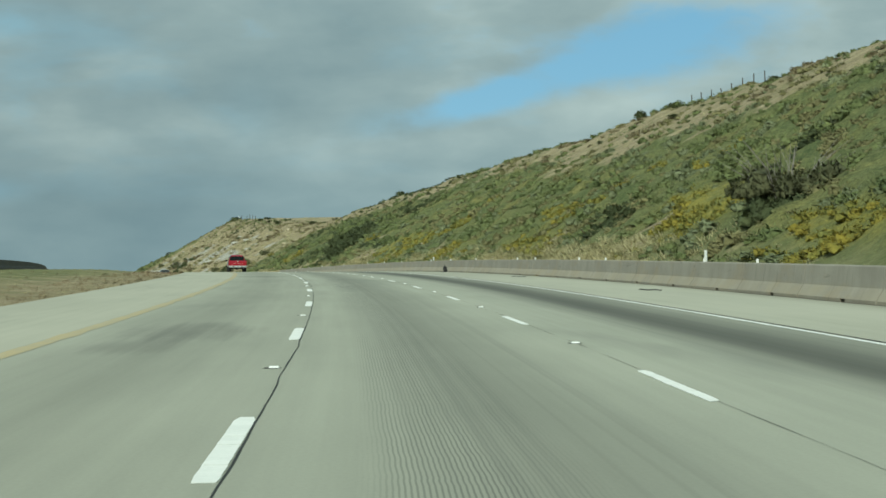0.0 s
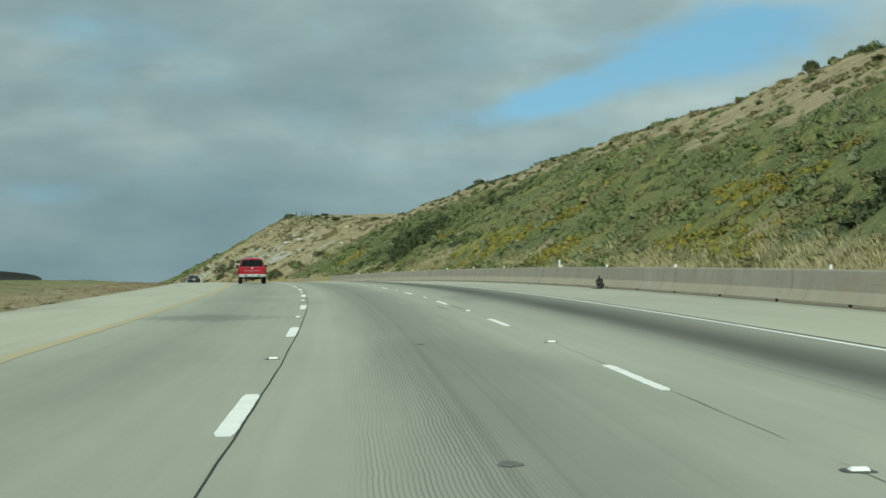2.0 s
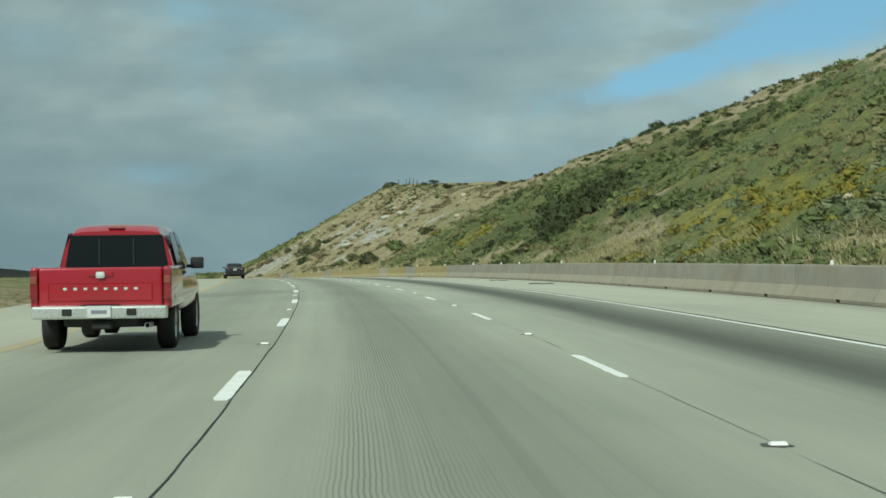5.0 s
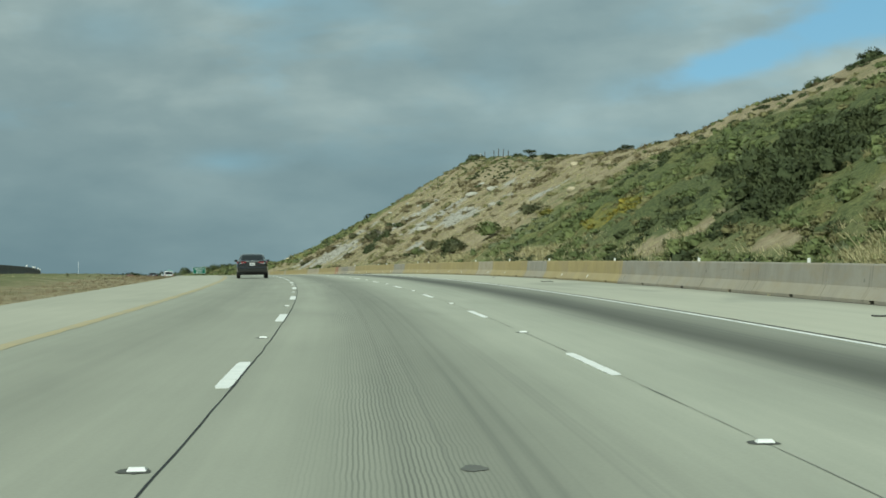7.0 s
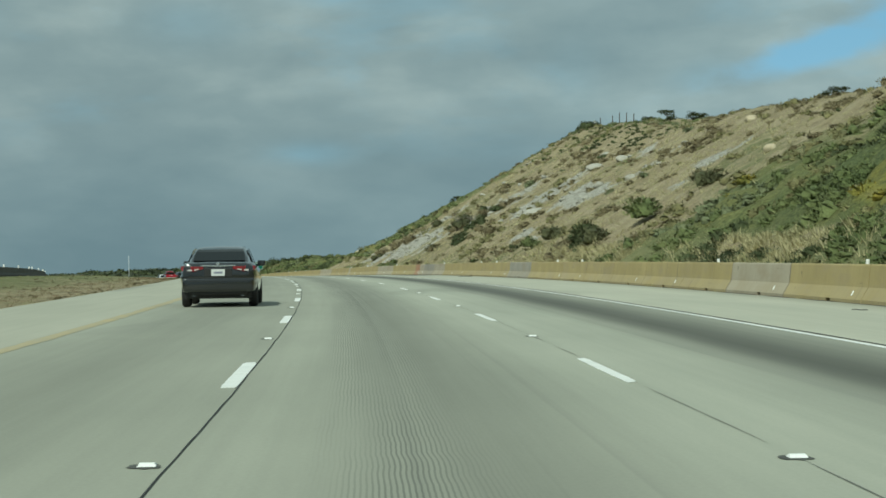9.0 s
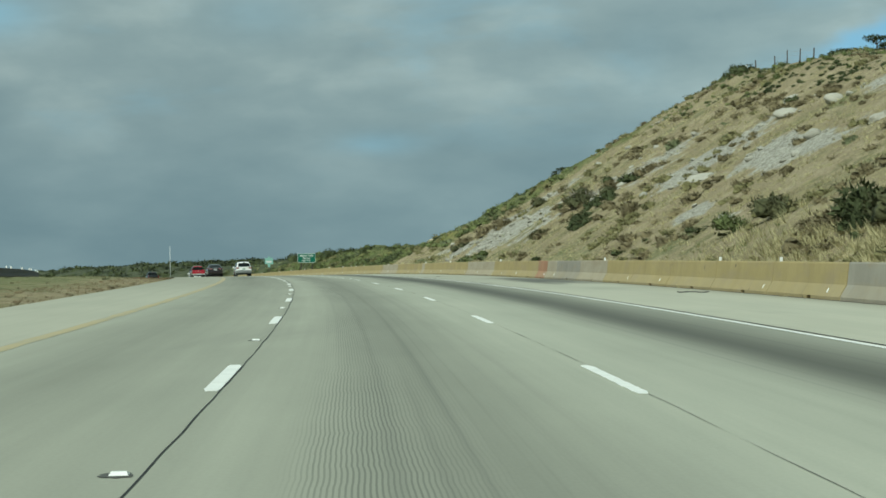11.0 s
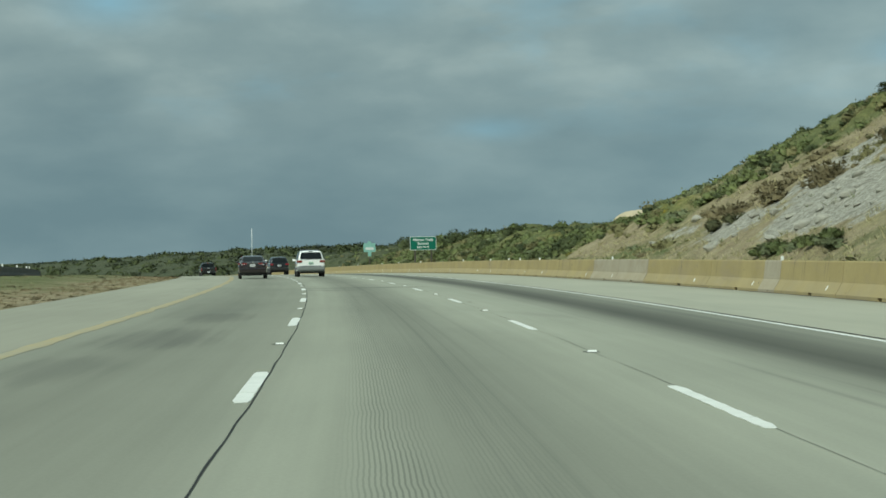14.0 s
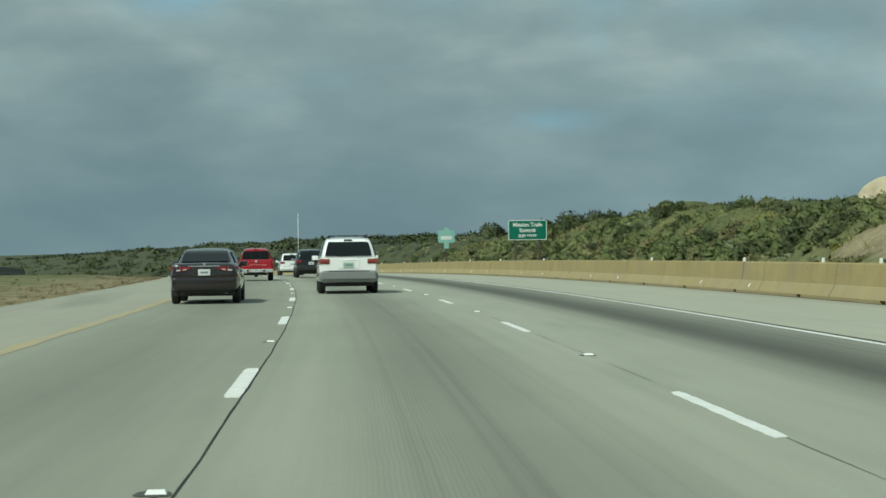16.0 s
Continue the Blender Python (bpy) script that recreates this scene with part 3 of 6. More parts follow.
    col = N.mix(1.0, col, speck, "MULTIPLY")
    N.link(col, s.inputs["Base Color"])
    bp = N.add("Bump", Strength=0.9, Distance=0.25)
    N.link(N.math("ADD", fine, mid), bp.inputs["Height"])
    N.link(bp.outputs[0], s.inputs["Normal"])
    return m


M_GROUND = ground_material()
ground = mesh_object("ground", P_, F_, M_GROUND, smooth=True)
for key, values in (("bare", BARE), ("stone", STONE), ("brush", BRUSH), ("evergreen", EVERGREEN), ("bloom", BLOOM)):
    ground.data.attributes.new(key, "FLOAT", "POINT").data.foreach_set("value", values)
tagged(ground, "dry grassy land with a steep brushy cut slope beside the freeway", "hillside", kind="structure")


# ---- markings, joints and raised markers on the road ----
def box_bm(sx, sy, sz, bevel=0.0, at=(0, 0, 0), segments=1):
    bm = bmesh.new()
    bmesh.ops.create_cube(bm, size=1.0, matrix=Matrix.Translation(at) @ Matrix.Diagonal((sx, sy, sz, 1)))
    if bevel:
        bmesh.ops.bevel(bm, geom=bm.edges[:], offset=bevel, segments=segments, affect="EDGES", profile=0.6)
    return bm


def mesh_of(name, bm, mat, smooth=False):
    me = bpy.data.meshes.new(name)
    bm.to_mesh(me)
    bm.free()
    me.materials.append(mat)
    if smooth:
        me.shade_smooth()
    return me


def dash_mesh(seed, w, rag):
    """A painted stroke 3.6 m long with ragged ends and a crack or two, 5 mm thick; w: half its width."""
    r = random.Random(seed)
    n, bm = 14, bmesh.new()
    cracks = {r.randrange(2, n - 2) for _ in range(r.choice((1, 2, 2, 3)))}
    for i in range(n):
        y0, y1 = 3.6 * i / n, 3.6 * (i + 1) / n - (0.03 if i in cracks else 0.0)
        pts = [(-w + r.uniform(-rag, rag), y0), (w + r.uniform(-rag, rag), y0), (w + r.uniform(-rag, rag), y1), (-w + r.uniform(-rag, rag), y1)]
        if i == 0:
            pts[0], pts[1] = (-w * r.uniform(0.5, 0.9), y0 + r.uniform(0, 0.05)), (w * r.uniform(0.5, 0.9), y0 + r.uniform(0, 0.08))
        if i == n - 1:
            pts[2], pts[3] = (w * r.uniform(0.5, 0.9), y1), (-w * r.uniform(0.5, 0.9), y1 - r.uniform(0, 0.08))
        top = [bm.verts.new((x, yy, 0.005)) for x, yy in pts]
        low = [bm.verts.new((x, yy, 0.0)) for x, yy in pts]
        bm.faces.new(top)
        for k in range(4):
            bm.faces.new((low[k], low[(k + 1) % 4], top[(k + 1) % 4], top[k]))
    return mesh_of("lane_dash", bm, M_PAINT)


def veer(s):
    """How far the left lane line swings over to the left past the rocky face."""
    return float(np.interp(s, (400, 440), (0.0, 0.035)))


DASHES = {0: [dash_mesh(k, 0.074, 0.003) for k in range(6)], 1: [dash_mesh(20 + k, 0.056, 0.008) for k in range(6)]}
for first, gap, u in ((9.885, 14.63, 0.0), (14.354, 14.374, 3.635)):
    for k in range(-2, 62):
        s = first + gap * k
        ob = new("lane_dash", DASHES[int(u > 1)][k * 5 % 6])
        ob.matrix_world = stand(s, u + (0.02 - veer(s) if u < 1 else 0.0), 0.001, math.degrees(0.0013))
        ob.parent = road


def ribbon(name, s0, s1, step, u, width, mat, label, dz=0.004, wander=0.0, seed=0.0, worn=0.0, swing=False):
    ss = np.arange(s0, s1, step)
    off = np.array([wander * noise.noise(Vector((a / 4.1, seed, 0.0))) + wander * 0.6 * noise.noise(Vector((a / 1.3, seed, 3.0))) for a in ss])
    V, F = [], []
    for i, a in enumerate(ss):
        off[i] -= veer(a) if swing else 0.0
        w = max(0.0, width * (1 + worn * noise.noise(Vector((a / 1.7, seed + 5, 1.0)))))
        V += [(a, u + off[i] - w / 2), (a, u + off[i] + w / 2)]
    V = np.array(V)
    P = on_road(V[:, 0], V[:, 1], dz)
    F = [(2 * i, 2 * i + 1, 2 * i + 3, 2 * i + 2) for i in range(len(ss) - 1)]
    return tagged(mesh_object(name, P, F, mat, road), label)


ribbon("edge_line", -40, 900, 2.5, 7.40, 0.11, M_PAINT, "white painted edge line", worn=0.25)
ribbon("edge_joint", -40, 900, 1.0, 7.535, 0.05, M_TAR, "dark tarred joint", 0.005, 0.02, 2.0, 0.6)
ribbon("lane_joint", -20, 620, 0.3, 0.105, 0.0135, M_TAR, "black tar joint along the lane line", 0.005, 0.022, 6.0, 0.6, True)
ribbon("lane_joint", -20, 620, 0.6, 3.66, 0.0055, M_JOINT, "thin broken joint along the lane line", 0.0035, 0.02, 9.0, 3.4)
ribbon("yellow_line", -40, 900, 0.5, -3.29, 0.25, M_YELLOW, "faded yellow edge line", wander=0.02, worn=0.5)


def marker_mesh():
    """A raised pavement marker: a low wedge with bevelled ends."""
    bm = bmesh.new()
    a, b, h = 0.055, 0.048, 0.019
    low = [bm.verts.new(p) for p in ((-a, -b, 0), (a, -b, 0), (a, b, 0), (-a, b, 0))]
    top = [bm.verts.new(p) for p in ((-a * 0.8, -b * 0.35, h), (a * 0.8, -b * 0.35, h), (a * 0.8, b * 0.35, h), (-a * 0.8, b * 0.35, h))]
    bm.faces.new(top)
    for k in range(4):
        bm.faces.new((low[k], low[(k + 1) % 4], top[(k + 1) % 4], top[k]))
    return mesh_of("road_marker", bm, M_WHITE)


def scuff_mesh():
    """The dark worn recess in which a marker sits."""
    bm = bmesh.new()
    r = random.Random(4)
    bm.faces.new([bm.verts.new((0.104 * math.cos(a) * r.uniform(0.75, 1.1), 0.13 * math.sin(a) * r.uniform(0.7, 1.1), 0.003)) for a in np.arange(0, 6.2, 0.30)])
    return mesh_of("marker_recess", bm, M_OLDTAR)


def drip_mesh(seed):
    """A dried drip of tar or oil, ragged and flat."""
    bm, q = bmesh.new(), random.Random(seed)
    bm.faces.new([bm.verts.new((0.07 * math.cos(a) * q.uniform(0.6, 1.2), 0.16 * math.sin(a) * q.uniform(0.6, 1.2), 0.004)) for a in np.arange(0, 6.2, 0.42)])
    return mesh_of("tar_drip", bm, M_JOINT)


DRIPS = [drip_mesh(k) for k in range(3)]
for k, (s, u) in enumerate(((66.7, 1.79), (80.4, 1.86), (111.2, 1.83), (208.9, 1.82), (244.0, 1.80), (362.4, 1.81), (451.6, 1.85), (446.0, 3.87), (466.0, 3.9))):
    ob = new("tar_drip", DRIPS[k % 3])
    ob.matrix_world = stand(s, u, 0.0)
    ob.parent = road

MARKER, RECESS = marker_mesh(), scuff_mesh()
for first, gap, u in ((9.885, 14.63, -0.02), (14.354, 14.374, 3.66)):
    for k in range(-2, 44):
        s = first + gap * k - 5.68
        if u > 1 and 22 <= k < 28:
            continue
        ob = tagged(new("road_marker", MARKER), "white raised pavement marker in a dark recess", "road marker", "raised markers along the lane lines")
        ob.matrix_world = stand(s, u, 0.003)
        rec = new("marker_recess", RECESS)
        rec.parent = ob
        rec.location = (-0.012, -0.02, -0.002)

M_DIRT = grainy("brown_roadside_grit", (0.075, 0.066, 0.050), (0.160, 0.142, 0.108), 3, 40, 0.95, bump=0.6)
ribbon("grit_line", -40, 700, 0.5, 11.93, 0.11, M_DIRT, "line of dark grit along the barrier's foot", 0.006, 0.05, 14.0, 1.5)

# ---- concrete barrier at the right ----
def barrier_mesh(name, mat, name_of):
    """A 6.1 m length of safety-shape barrier with a drain slot at its foot."""
    prof = [(0.00, 0.0), (0.00, 0.075), (0.16, 0.34), (0.215, 0.80), (0.235, 0.83), (0.365, 0.83), (0.385, 0.80), (0.44, 0.34), (0.60, 0.08), (0.60, 0.0)]
    ys = [0.001, 0.006, 2.2, 2.55, 3.35, 3.9, 6.094, 6.099]
    slots = (2,)
    bm = bmesh.new()
    rows = []
    for k, y in enumerate(ys):
        inset = 0.002 if k in (0, len(ys) - 1) else 0.0
        rows.append([bm.verts.new((x + inset * (0.3 - x) / 0.3, y, z - (inset if z > 0.7 else 0))) for x, z in prof])
    for r in range(len(ys) - 1):
        for c in range(len(prof) - 1):
            if c == 0 and r in slots:
                continue
            bm.faces.new((rows[r][c], rows[r][c + 1], rows[r + 1][c + 1], rows[r + 1][c]))
    # the slots, sunk into the foot
    for r in slots:
        q = [rows[r][0], rows[r + 1][0], rows[r + 1][1], rows[r][1]]
        inn = [bm.verts.new((v.co.x + 0.22, v.co.y, v.co.z)) for v in q]
        for k in range(4):
            bm.faces.new((q[k], q[(k + 1) % 4], inn[(k + 1) % 4], inn[k]))
        bm.faces.new(inn)
    bm.faces.new(rows[0]), bm.faces.new(list(reversed(rows[-1])))
    bmesh.ops.recalc_face_normals(bm, faces=bm.faces[:])
    return mesh_of(name, bm, mat)


BARRIER = {k: barrier_mesh("barrier_segment", m, k) for k, m in M_BARRIER.items()}
barrier = tagged(new("concrete_barrier"), "long concrete safety barrier, grey lengths then tan painted ones with patches", "barrier", kind="structure")
# paint along the barrier: start of each stretch
COATS = [(-60, "plain"), (263.5, "tan"), (281.5, "plain"), (287.6, "tan"), (300, "pale"), (306, "tan"), (346, "plain"), (353.5, "tan"), (383, "pale"), (389, "plain"), (395, "pale"), (397.6, "red"), (400.3, "tan"),
         (415.6, "pale"), (427.0, "tan"), (449.6, "pale"), (451.2, "tan"), (466.8, "pale"), (477.6, "tan")]
edges = sorted([s for s, _ in COATS if s > -60] + list(np.arange(-48.4, 263, 6.1)) + [269.6, 275.6, 293.8, 312.1, 318.2, 324.3, 330.4, 336.5, 341.2, 359.6, 365.7, 371.8, 377.9, 406.4, 411.5, 421.3, 433.1, 439.2, 444.3,
               457.3, 472.2] + list(np.arange(483.7, 900, 6.1)))
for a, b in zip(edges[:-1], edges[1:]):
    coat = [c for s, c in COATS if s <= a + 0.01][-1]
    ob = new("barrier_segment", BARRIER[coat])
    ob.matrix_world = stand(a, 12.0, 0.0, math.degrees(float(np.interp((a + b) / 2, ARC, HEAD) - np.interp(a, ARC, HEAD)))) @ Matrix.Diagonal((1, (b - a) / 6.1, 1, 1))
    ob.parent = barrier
    if coat != "plain":
        tagged(ob, {"tan": "tan painted length", "pale": "pale patched length", "red": "red painted length"}[coat])


bm = box_bm(0.022, 0.05, 0.12, 0.008, (0, 0, 0))
bmesh.ops.rotate(bm, verts=bm.verts[:], matrix=Matrix.Rotation(radians(31), 3, "Y"))
CHIP = mesh_of("pale_chip", bm, M_WHITE)
for k, seg in enumerate(o for o in list(barrier.children) if o.data.materials[0] != M_BARRIER["plain"] and o.location.y > 250):
    if k % 3:
        ob = new("pale_chip", CHIP)
        ob.parent = seg
        ob.location = (0.075, 0.35 + 0.9 * (k * 0.37 % 1), 0.205)


def reflector_mesh():
    bm = box_bm(0.10, 0.025, 0.13, 0.012, (0, 0, 0.085))
    bmesh.ops.create_cube(bm, size=1.0, matrix=Matrix.Translation((0, 0.02, 0.025)) @ Matrix.Diagonal((0.09, 0.07, 0.05, 1)))
    return mesh_of("barrier_reflector", bm, M_WHITE)


REFLECTOR = reflector_mesh()
for s in (48.0, 54.4, 71.5, 77.8, 90.5, 96.6, 113.6, 126.0, 137.0, 155.6, 168.2, 181.0, 201.0, 220.7, 233.6, 240.1, 251.7, 265.5, 281.3, 294.2, 308.0, 332.0, 338.5, 359.2, 365.6, 384.0, 413.8, 436.2, 449.8, 474.0, 492.7,
          499.2, 503.3, 510.5, 522.7, 546.0, 560.0, 572.0, 590.5, 606.0, 621.0, 640.0):
    ob = tagged(new("barrier_reflector", REFLECTOR), "small white reflector on top of the barrier", "reflector", "reflectors along the barrier")
    ob.matrix_world = stand(s, 12.3, 0.822) @ Matrix.Scale(0.78, 4)


# ---- brush, grass and rock on the slope ----
def leaf_material(name, dark, light, tip=None, spread=0.10):
    m, N, s = material(name, 0.75, 0.0, 0.25)
    rnd = N.add("NewGeometry").outputs["Random Per Island"]
    at = N.add("TexCoord").outputs["Object"]
    patch = N.noise(at, 0.22, 4, 0.6)
    f = N.math("ADD", N.math("MULTIPLY", rnd, spread), N.math("MULTIPLY", N.ramp(patch, [(0.32, 0.0), (0.68, 1.0)]), 1 - spread))
    col = N.mix(f, dark, light)
    twig, leaf = N.noise(at, 1.6, 4, 0.6), N.noise(at, 11.0, 4, 0.7)
    if tip:
        col = N.mix(N.ramp(N.math("ADD", N.math("MULTIPLY", rnd, 0.35), N.math("ADD", N.math("MULTIPLY", patch, 0.35), N.math("MULTIPLY", twig, 0.5))), [(0.42, 0.0), (0.76, 0.85)]), col, tip)
    col = N.mix(1.0, col, N.ramp(N.math("ADD", N.math("MULTIPLY", twig, 0.5), N.math("MULTIPLY", leaf, 0.5)), [(0.32, 0.66), (0.50, 0.99), (0.68, 1.32)]), "MULTIPLY")
    bp = N.add("Bump", Strength=0.8, Distance=0.12)
    N.link(N.math("ADD", leaf, N.math("MULTIPLY", twig, 0.8)), bp.inputs["Height"])
    N.link(bp.outputs[0], s.inputs["Normal"])
    N.link(col, s.inputs["Base Color"])
    # thin leaves let some light through
    glow = N.add("BsdfTranslucent")
    N.link(col, glow.inputs[0])
    both = N.add("MixShader")
    both.inputs[0].default_value = 0.20
    out = m.node_tree.nodes["Material Output"]
    N.link(s.outputs[0], both.inputs[1]), N.link(glow.outputs[0], both.inputs[2]), N.link(both.outputs[0], out.inputs[0])
    return m


M_SAGE = leaf_material("grey_green_sage_leaves", (0.185, 0.215, 0.108), (0.310, 0.338, 0.185))
M_GREEN = leaf_material("green_brush_leaves", (0.138, 0.178, 0.066), (0.265, 0.298, 0.118))
M_BLOOM = leaf_material("yellow_flowering_brush", (0.200, 0.225, 0.066), (0.310, 0.298, 0.075), (0.375, 0.300, 0.048))
M_DARK = leaf_material("dark_evergreen_leaves", (0.060, 0.078, 0.034), (0.132, 0.154, 0.066))
M_DIM = leaf_material("dusky_olive_leaves", (0.088, 0.096, 0.046), (0.185, 0.186, 0.092))
# brush of the far hills, the haze put into its dull grey-green
M_FARGREEN = leaf_material("hazed_far_brush_leaves", (0.056, 0.072, 0.044), (0.105, 0.120, 0.070))
M_BROWN = leaf_material("dry_brown_brush", (0.165, 0.138, 0.072), (0.310, 0.262, 0.145))
M_OLIVE = leaf_material("olive_dry_brush", (0.195, 0.185, 0.082), (0.345, 0.320, 0.150))
M_DEADWEED = leaf_material("brown_dead_weeds", (0.230, 0.160, 0.090), (0.360, 0.270, 0.165), spread=0.5)
M_STRAW = leaf_material("dry_straw_grass", (0.430, 0.385, 0.205), (0.640, 0.580, 0.345), spread=0.5)
M_GRASS = leaf_material("green_weedy_grass", (0.160, 0.190, 0.070), (0.300, 0.325, 0.135), spread=0.5)
M_BARK = grainy("grey_bark", (0.080, 0.066, 0.050), (0.170, 0.145, 0.115), 6, 50, 0.9)


def shrub_points(seed, leaves, size, wide=1.0, tall=0.75, core=True, most=5):
    """Vertices, triangles and normals of one shrub of unit radius: dense lumpy masses of twigs, fringed with small pointed leaves."""
    r = np.random.RandomState(seed)
    lobes = r.randint(3, most)
    centre = np.stack([r.uniform(-0.52, 0.52, lobes) * wide, r.uniform(-0.52, 0.52, lobes) * wide, r.uniform(0.08, 0.42, lobes) * tall / 0.75], 1)
    rad = r.uniform(0.30, 0.52, lobes)
    k = r.randint(0, lobes, leaves)
    d = r.normal(size=(leaves, 3))
    d[:, 2] = np.abs(d[:, 2]) * 0.95 - 0.30
    d /= np.linalg.norm(d, axis=1)[:, None]
    p = centre[k] + d * rad[k][:, None] * r.uniform(0.86, 1.16, leaves)[:, None]
    p[:, 2] = np.maximum(p[:, 2], -0.12)
    side = np.cross(d, r.normal(size=(leaves, 3)))
    side /= np.linalg.norm(side, axis=1)[:, None]
    out = np.array([0, 0, 0.45]) + d * 0.75 + r.normal(size=(leaves, 3)) * 0.40
    out /= np.linalg.norm(out, axis=1)[:, None]
    w, h = size * r.uniform(0.5, 1.0, leaves)[:, None], size * r.uniform(0.9, 1.7, leaves)[:, None]
    flip = np.where((np.cross(side, out) * d).sum(1) < 0, -1.0, 1.0)[:, None]  # every leaf faces outwards
    V = np.stack([p - flip * side * w / 2, p + flip * side * w / 2, p + out * h], 1).reshape(-1, 3)
    F = np.arange(3 * leaves).reshape(-1, 3)
    bend = 0.50 * d + r.normal(size=(leaves, 3)) * 0.26 + np.array([0, 0, 0.50])
    normal = np.repeat(bend / np.linalg.norm(bend, axis=1)[:, None], 3, 0)
    if core:
        for c, q in zip(centre, rad):
            n0, m = len(V), 5
            lump = [(0.0, 0.0, q * r.uniform(0.60, 1.15))]
            for lift in (0.75, 0.05, -0.75):
                for i in range(m):
                    a, g = 2 * math.pi * (i + r.uniform(-0.3, 0.3) + 0.5 * (lift == 0.05)) / m, q * r.uniform(0.60, 1.08)
                    lump.append((math.cos(a) * math.cos(lift) * g, math.sin(a) * math.cos(lift) * g, math.sin(lift) * g))
            V = np.concatenate([V, np.array(lump) + c])
            bend = 0.55 * np.array(lump) / q + r.normal(size=(len(lump), 3)) * 0.20 + np.array([0, 0, 0.45])
            normal = np.concatenate([normal, bend / np.linalg.norm(bend, axis=1)[:, None]])
            tri = [(n0, n0 + 1 + i, n0 + 1 + (i + 1) % m) for i in range(m)]
            for a in (1, 1 + m):
                for i in range(m):
                    j = (i + 1) % m
                    tri += [(n0 + a + i, n0 + a + m + i, n0 + a + m + j), (n0 + a + i, n0 + a + m + j, n0 + a + j)]
            F = np.concatenate([F, np.array(tri)])
    return V, F, normal


def tuft_points(seed, blades):
    r = np.random.RandomState(seed)
    a, b = r.uniform(0, 6.28, blades), r.uniform(0, 0.32, blades)
    base = np.stack([np.cos(a) * b, np.sin(a) * b, 0 * a], 1)
    lean = np.stack([np.cos(a) * r.uniform(0, 0.55, blades), np.sin(a) * r.uniform(0, 0.55, blades), r.uniform(0.35, 0.85, blades)], 1)
    c = r.uniform(0, 6.28, blades)
    side = np.stack([np.cos(c), np.sin(c), 0 * c], 1) * 0.058
    V = np.stack([base - side * 0.55, base + side * 0.55, base + lean], 1).reshape(-1, 3)
    normal = np.repeat(lean / np.linalg.norm(lean, axis=1)[:, None] * 0.5 + np.cross(side / 0.058, lean), 3, 0)
    return V, np.arange(3 * blades).reshape(-1, 3), normal / np.linalg.norm(normal, axis=1)[:, None]


def triangles(name, V, F, normal, mat):
    """A mesh from arrays of vertices, triangles and normals, so that foliage shades as soft masses."""
    me = bpy.data.meshes.new(name)
    me.vertices.add(len(V)), me.loops.add(3 * len(F)), me.polygons.add(len(F))
    me.vertices.foreach_set("co", V.ravel())
    me.loops.foreach_set("vertex_index", F.ravel().astype(np.int32))
    me.polygons.foreach_set("loop_start", np.arange(0, 3 * len(F), 3, dtype=np.int32))
    me.update(calc_edges=True)
    me.materials.append(mat)
    me.shade_smooth()
    me.attributes.new("custom_normal", "FLOAT_VECTOR", "POINT").data.foreach_set("vector", normal.astype(np.float32).ravel())
    return me


def lie(s, u):
    """The ground's height over the road, with its lumps."""
    h = rise(s, u) + np.clip((u - 19) / 4, 0, 1) * (0.55 * lumps(s, u, 9.0, 1.3) + 0.28 * lumps(s, u, 3.6, 5.1))
    return h + np.clip((-9 - u) / 12, 0, 1) * 0.12 * lumps(s, u, 14.0, 8.8)


def scatter(name, label, category, shapes, mat, s, u, size, seed, flat=(0.50, 0.85), sink=0.16):
    """Many plants joined into one object, each turned and sized by chance."""
    r = np.random.RandomState(seed)
    P = on_road(s, u, lie(s, u) - sink * size)
    VV, FF, NN, n0 = [], [], [], 0
    pick, turn, squash = r.randint(0, len(shapes), len(s)), r.uniform(0, 6.28, len(s)), r.uniform(*flat, len(s))
    for i in range(len(s)):
        V, F, normal = shapes[pick[i]]
        c, d = math.cos(turn[i]) * size[i], math.sin(turn[i]) * size[i]
        W = np.stack([V[:, 0] * c - V[:, 1] * d, V[:, 0] * d + V[:, 1] * c, V[:, 2] * size[i] * squash[i]], 1) + P[i]
        c, d = math.cos(turn[i]), math.sin(turn[i])
        VV.append(W), FF.append(F + n0), NN.append(np.stack([normal[:, 0] * c - normal[:, 1] * d, normal[:, 0] * d + normal[:, 1] * c, normal[:, 2]], 1))
        n0 += len(V)
    ob = new(name, triangles(name, np.concatenate(VV), np.concatenate(FF), np.concatenate(NN), mat))
    return tagged(ob, label, category, kind="stuff")


rng = np.random.RandomState(7)
BUSHES = [shrub_points(k, 100, 0.145) for k in range(14)]
LOW = [shrub_points(20 + k, 84, 0.15, 1.1, 0.5) for k in range(8)]
TINY = [shrub_points(90 + k, 36, 0.34, 1.1, 0.5, core=False) for k in range(3)]
TUFTS = [tuft_points(40 + k, 16) for k in range(5)]
THICK = [tuft_points(50 + k, 42) for k in range(4)]

# candidates all over the slope; what grows where follows the height on it and the stretch of road
n = 27000
cs, cu = rng.uniform(68, 700, n), 18.2 + 42 * rng.uniform(0, 1, n) ** 1.15
up = rise(cs, cu) / np.interp(cs, H_S, H_Z)
keep = ((up < 0.99) | (rng.uniform(0, 1, n) < 0.20)) & ((cs < 590) | (rng.uniform(0, 1, n) < 0.36))
cs, cu, up = cs[keep], cu[keep], up[keep]
bare, stone = fields(cs, cu)
patch = lumps(cs, cu, 11.0, 30.1) + 0.5 * lumps(cs, cu, 4.0, 33.0)
clump = lumps(cs * 0.6, cu, 4.5, 61.0) + 0.5 * lumps(cs, cu, 2.0, 63.0)
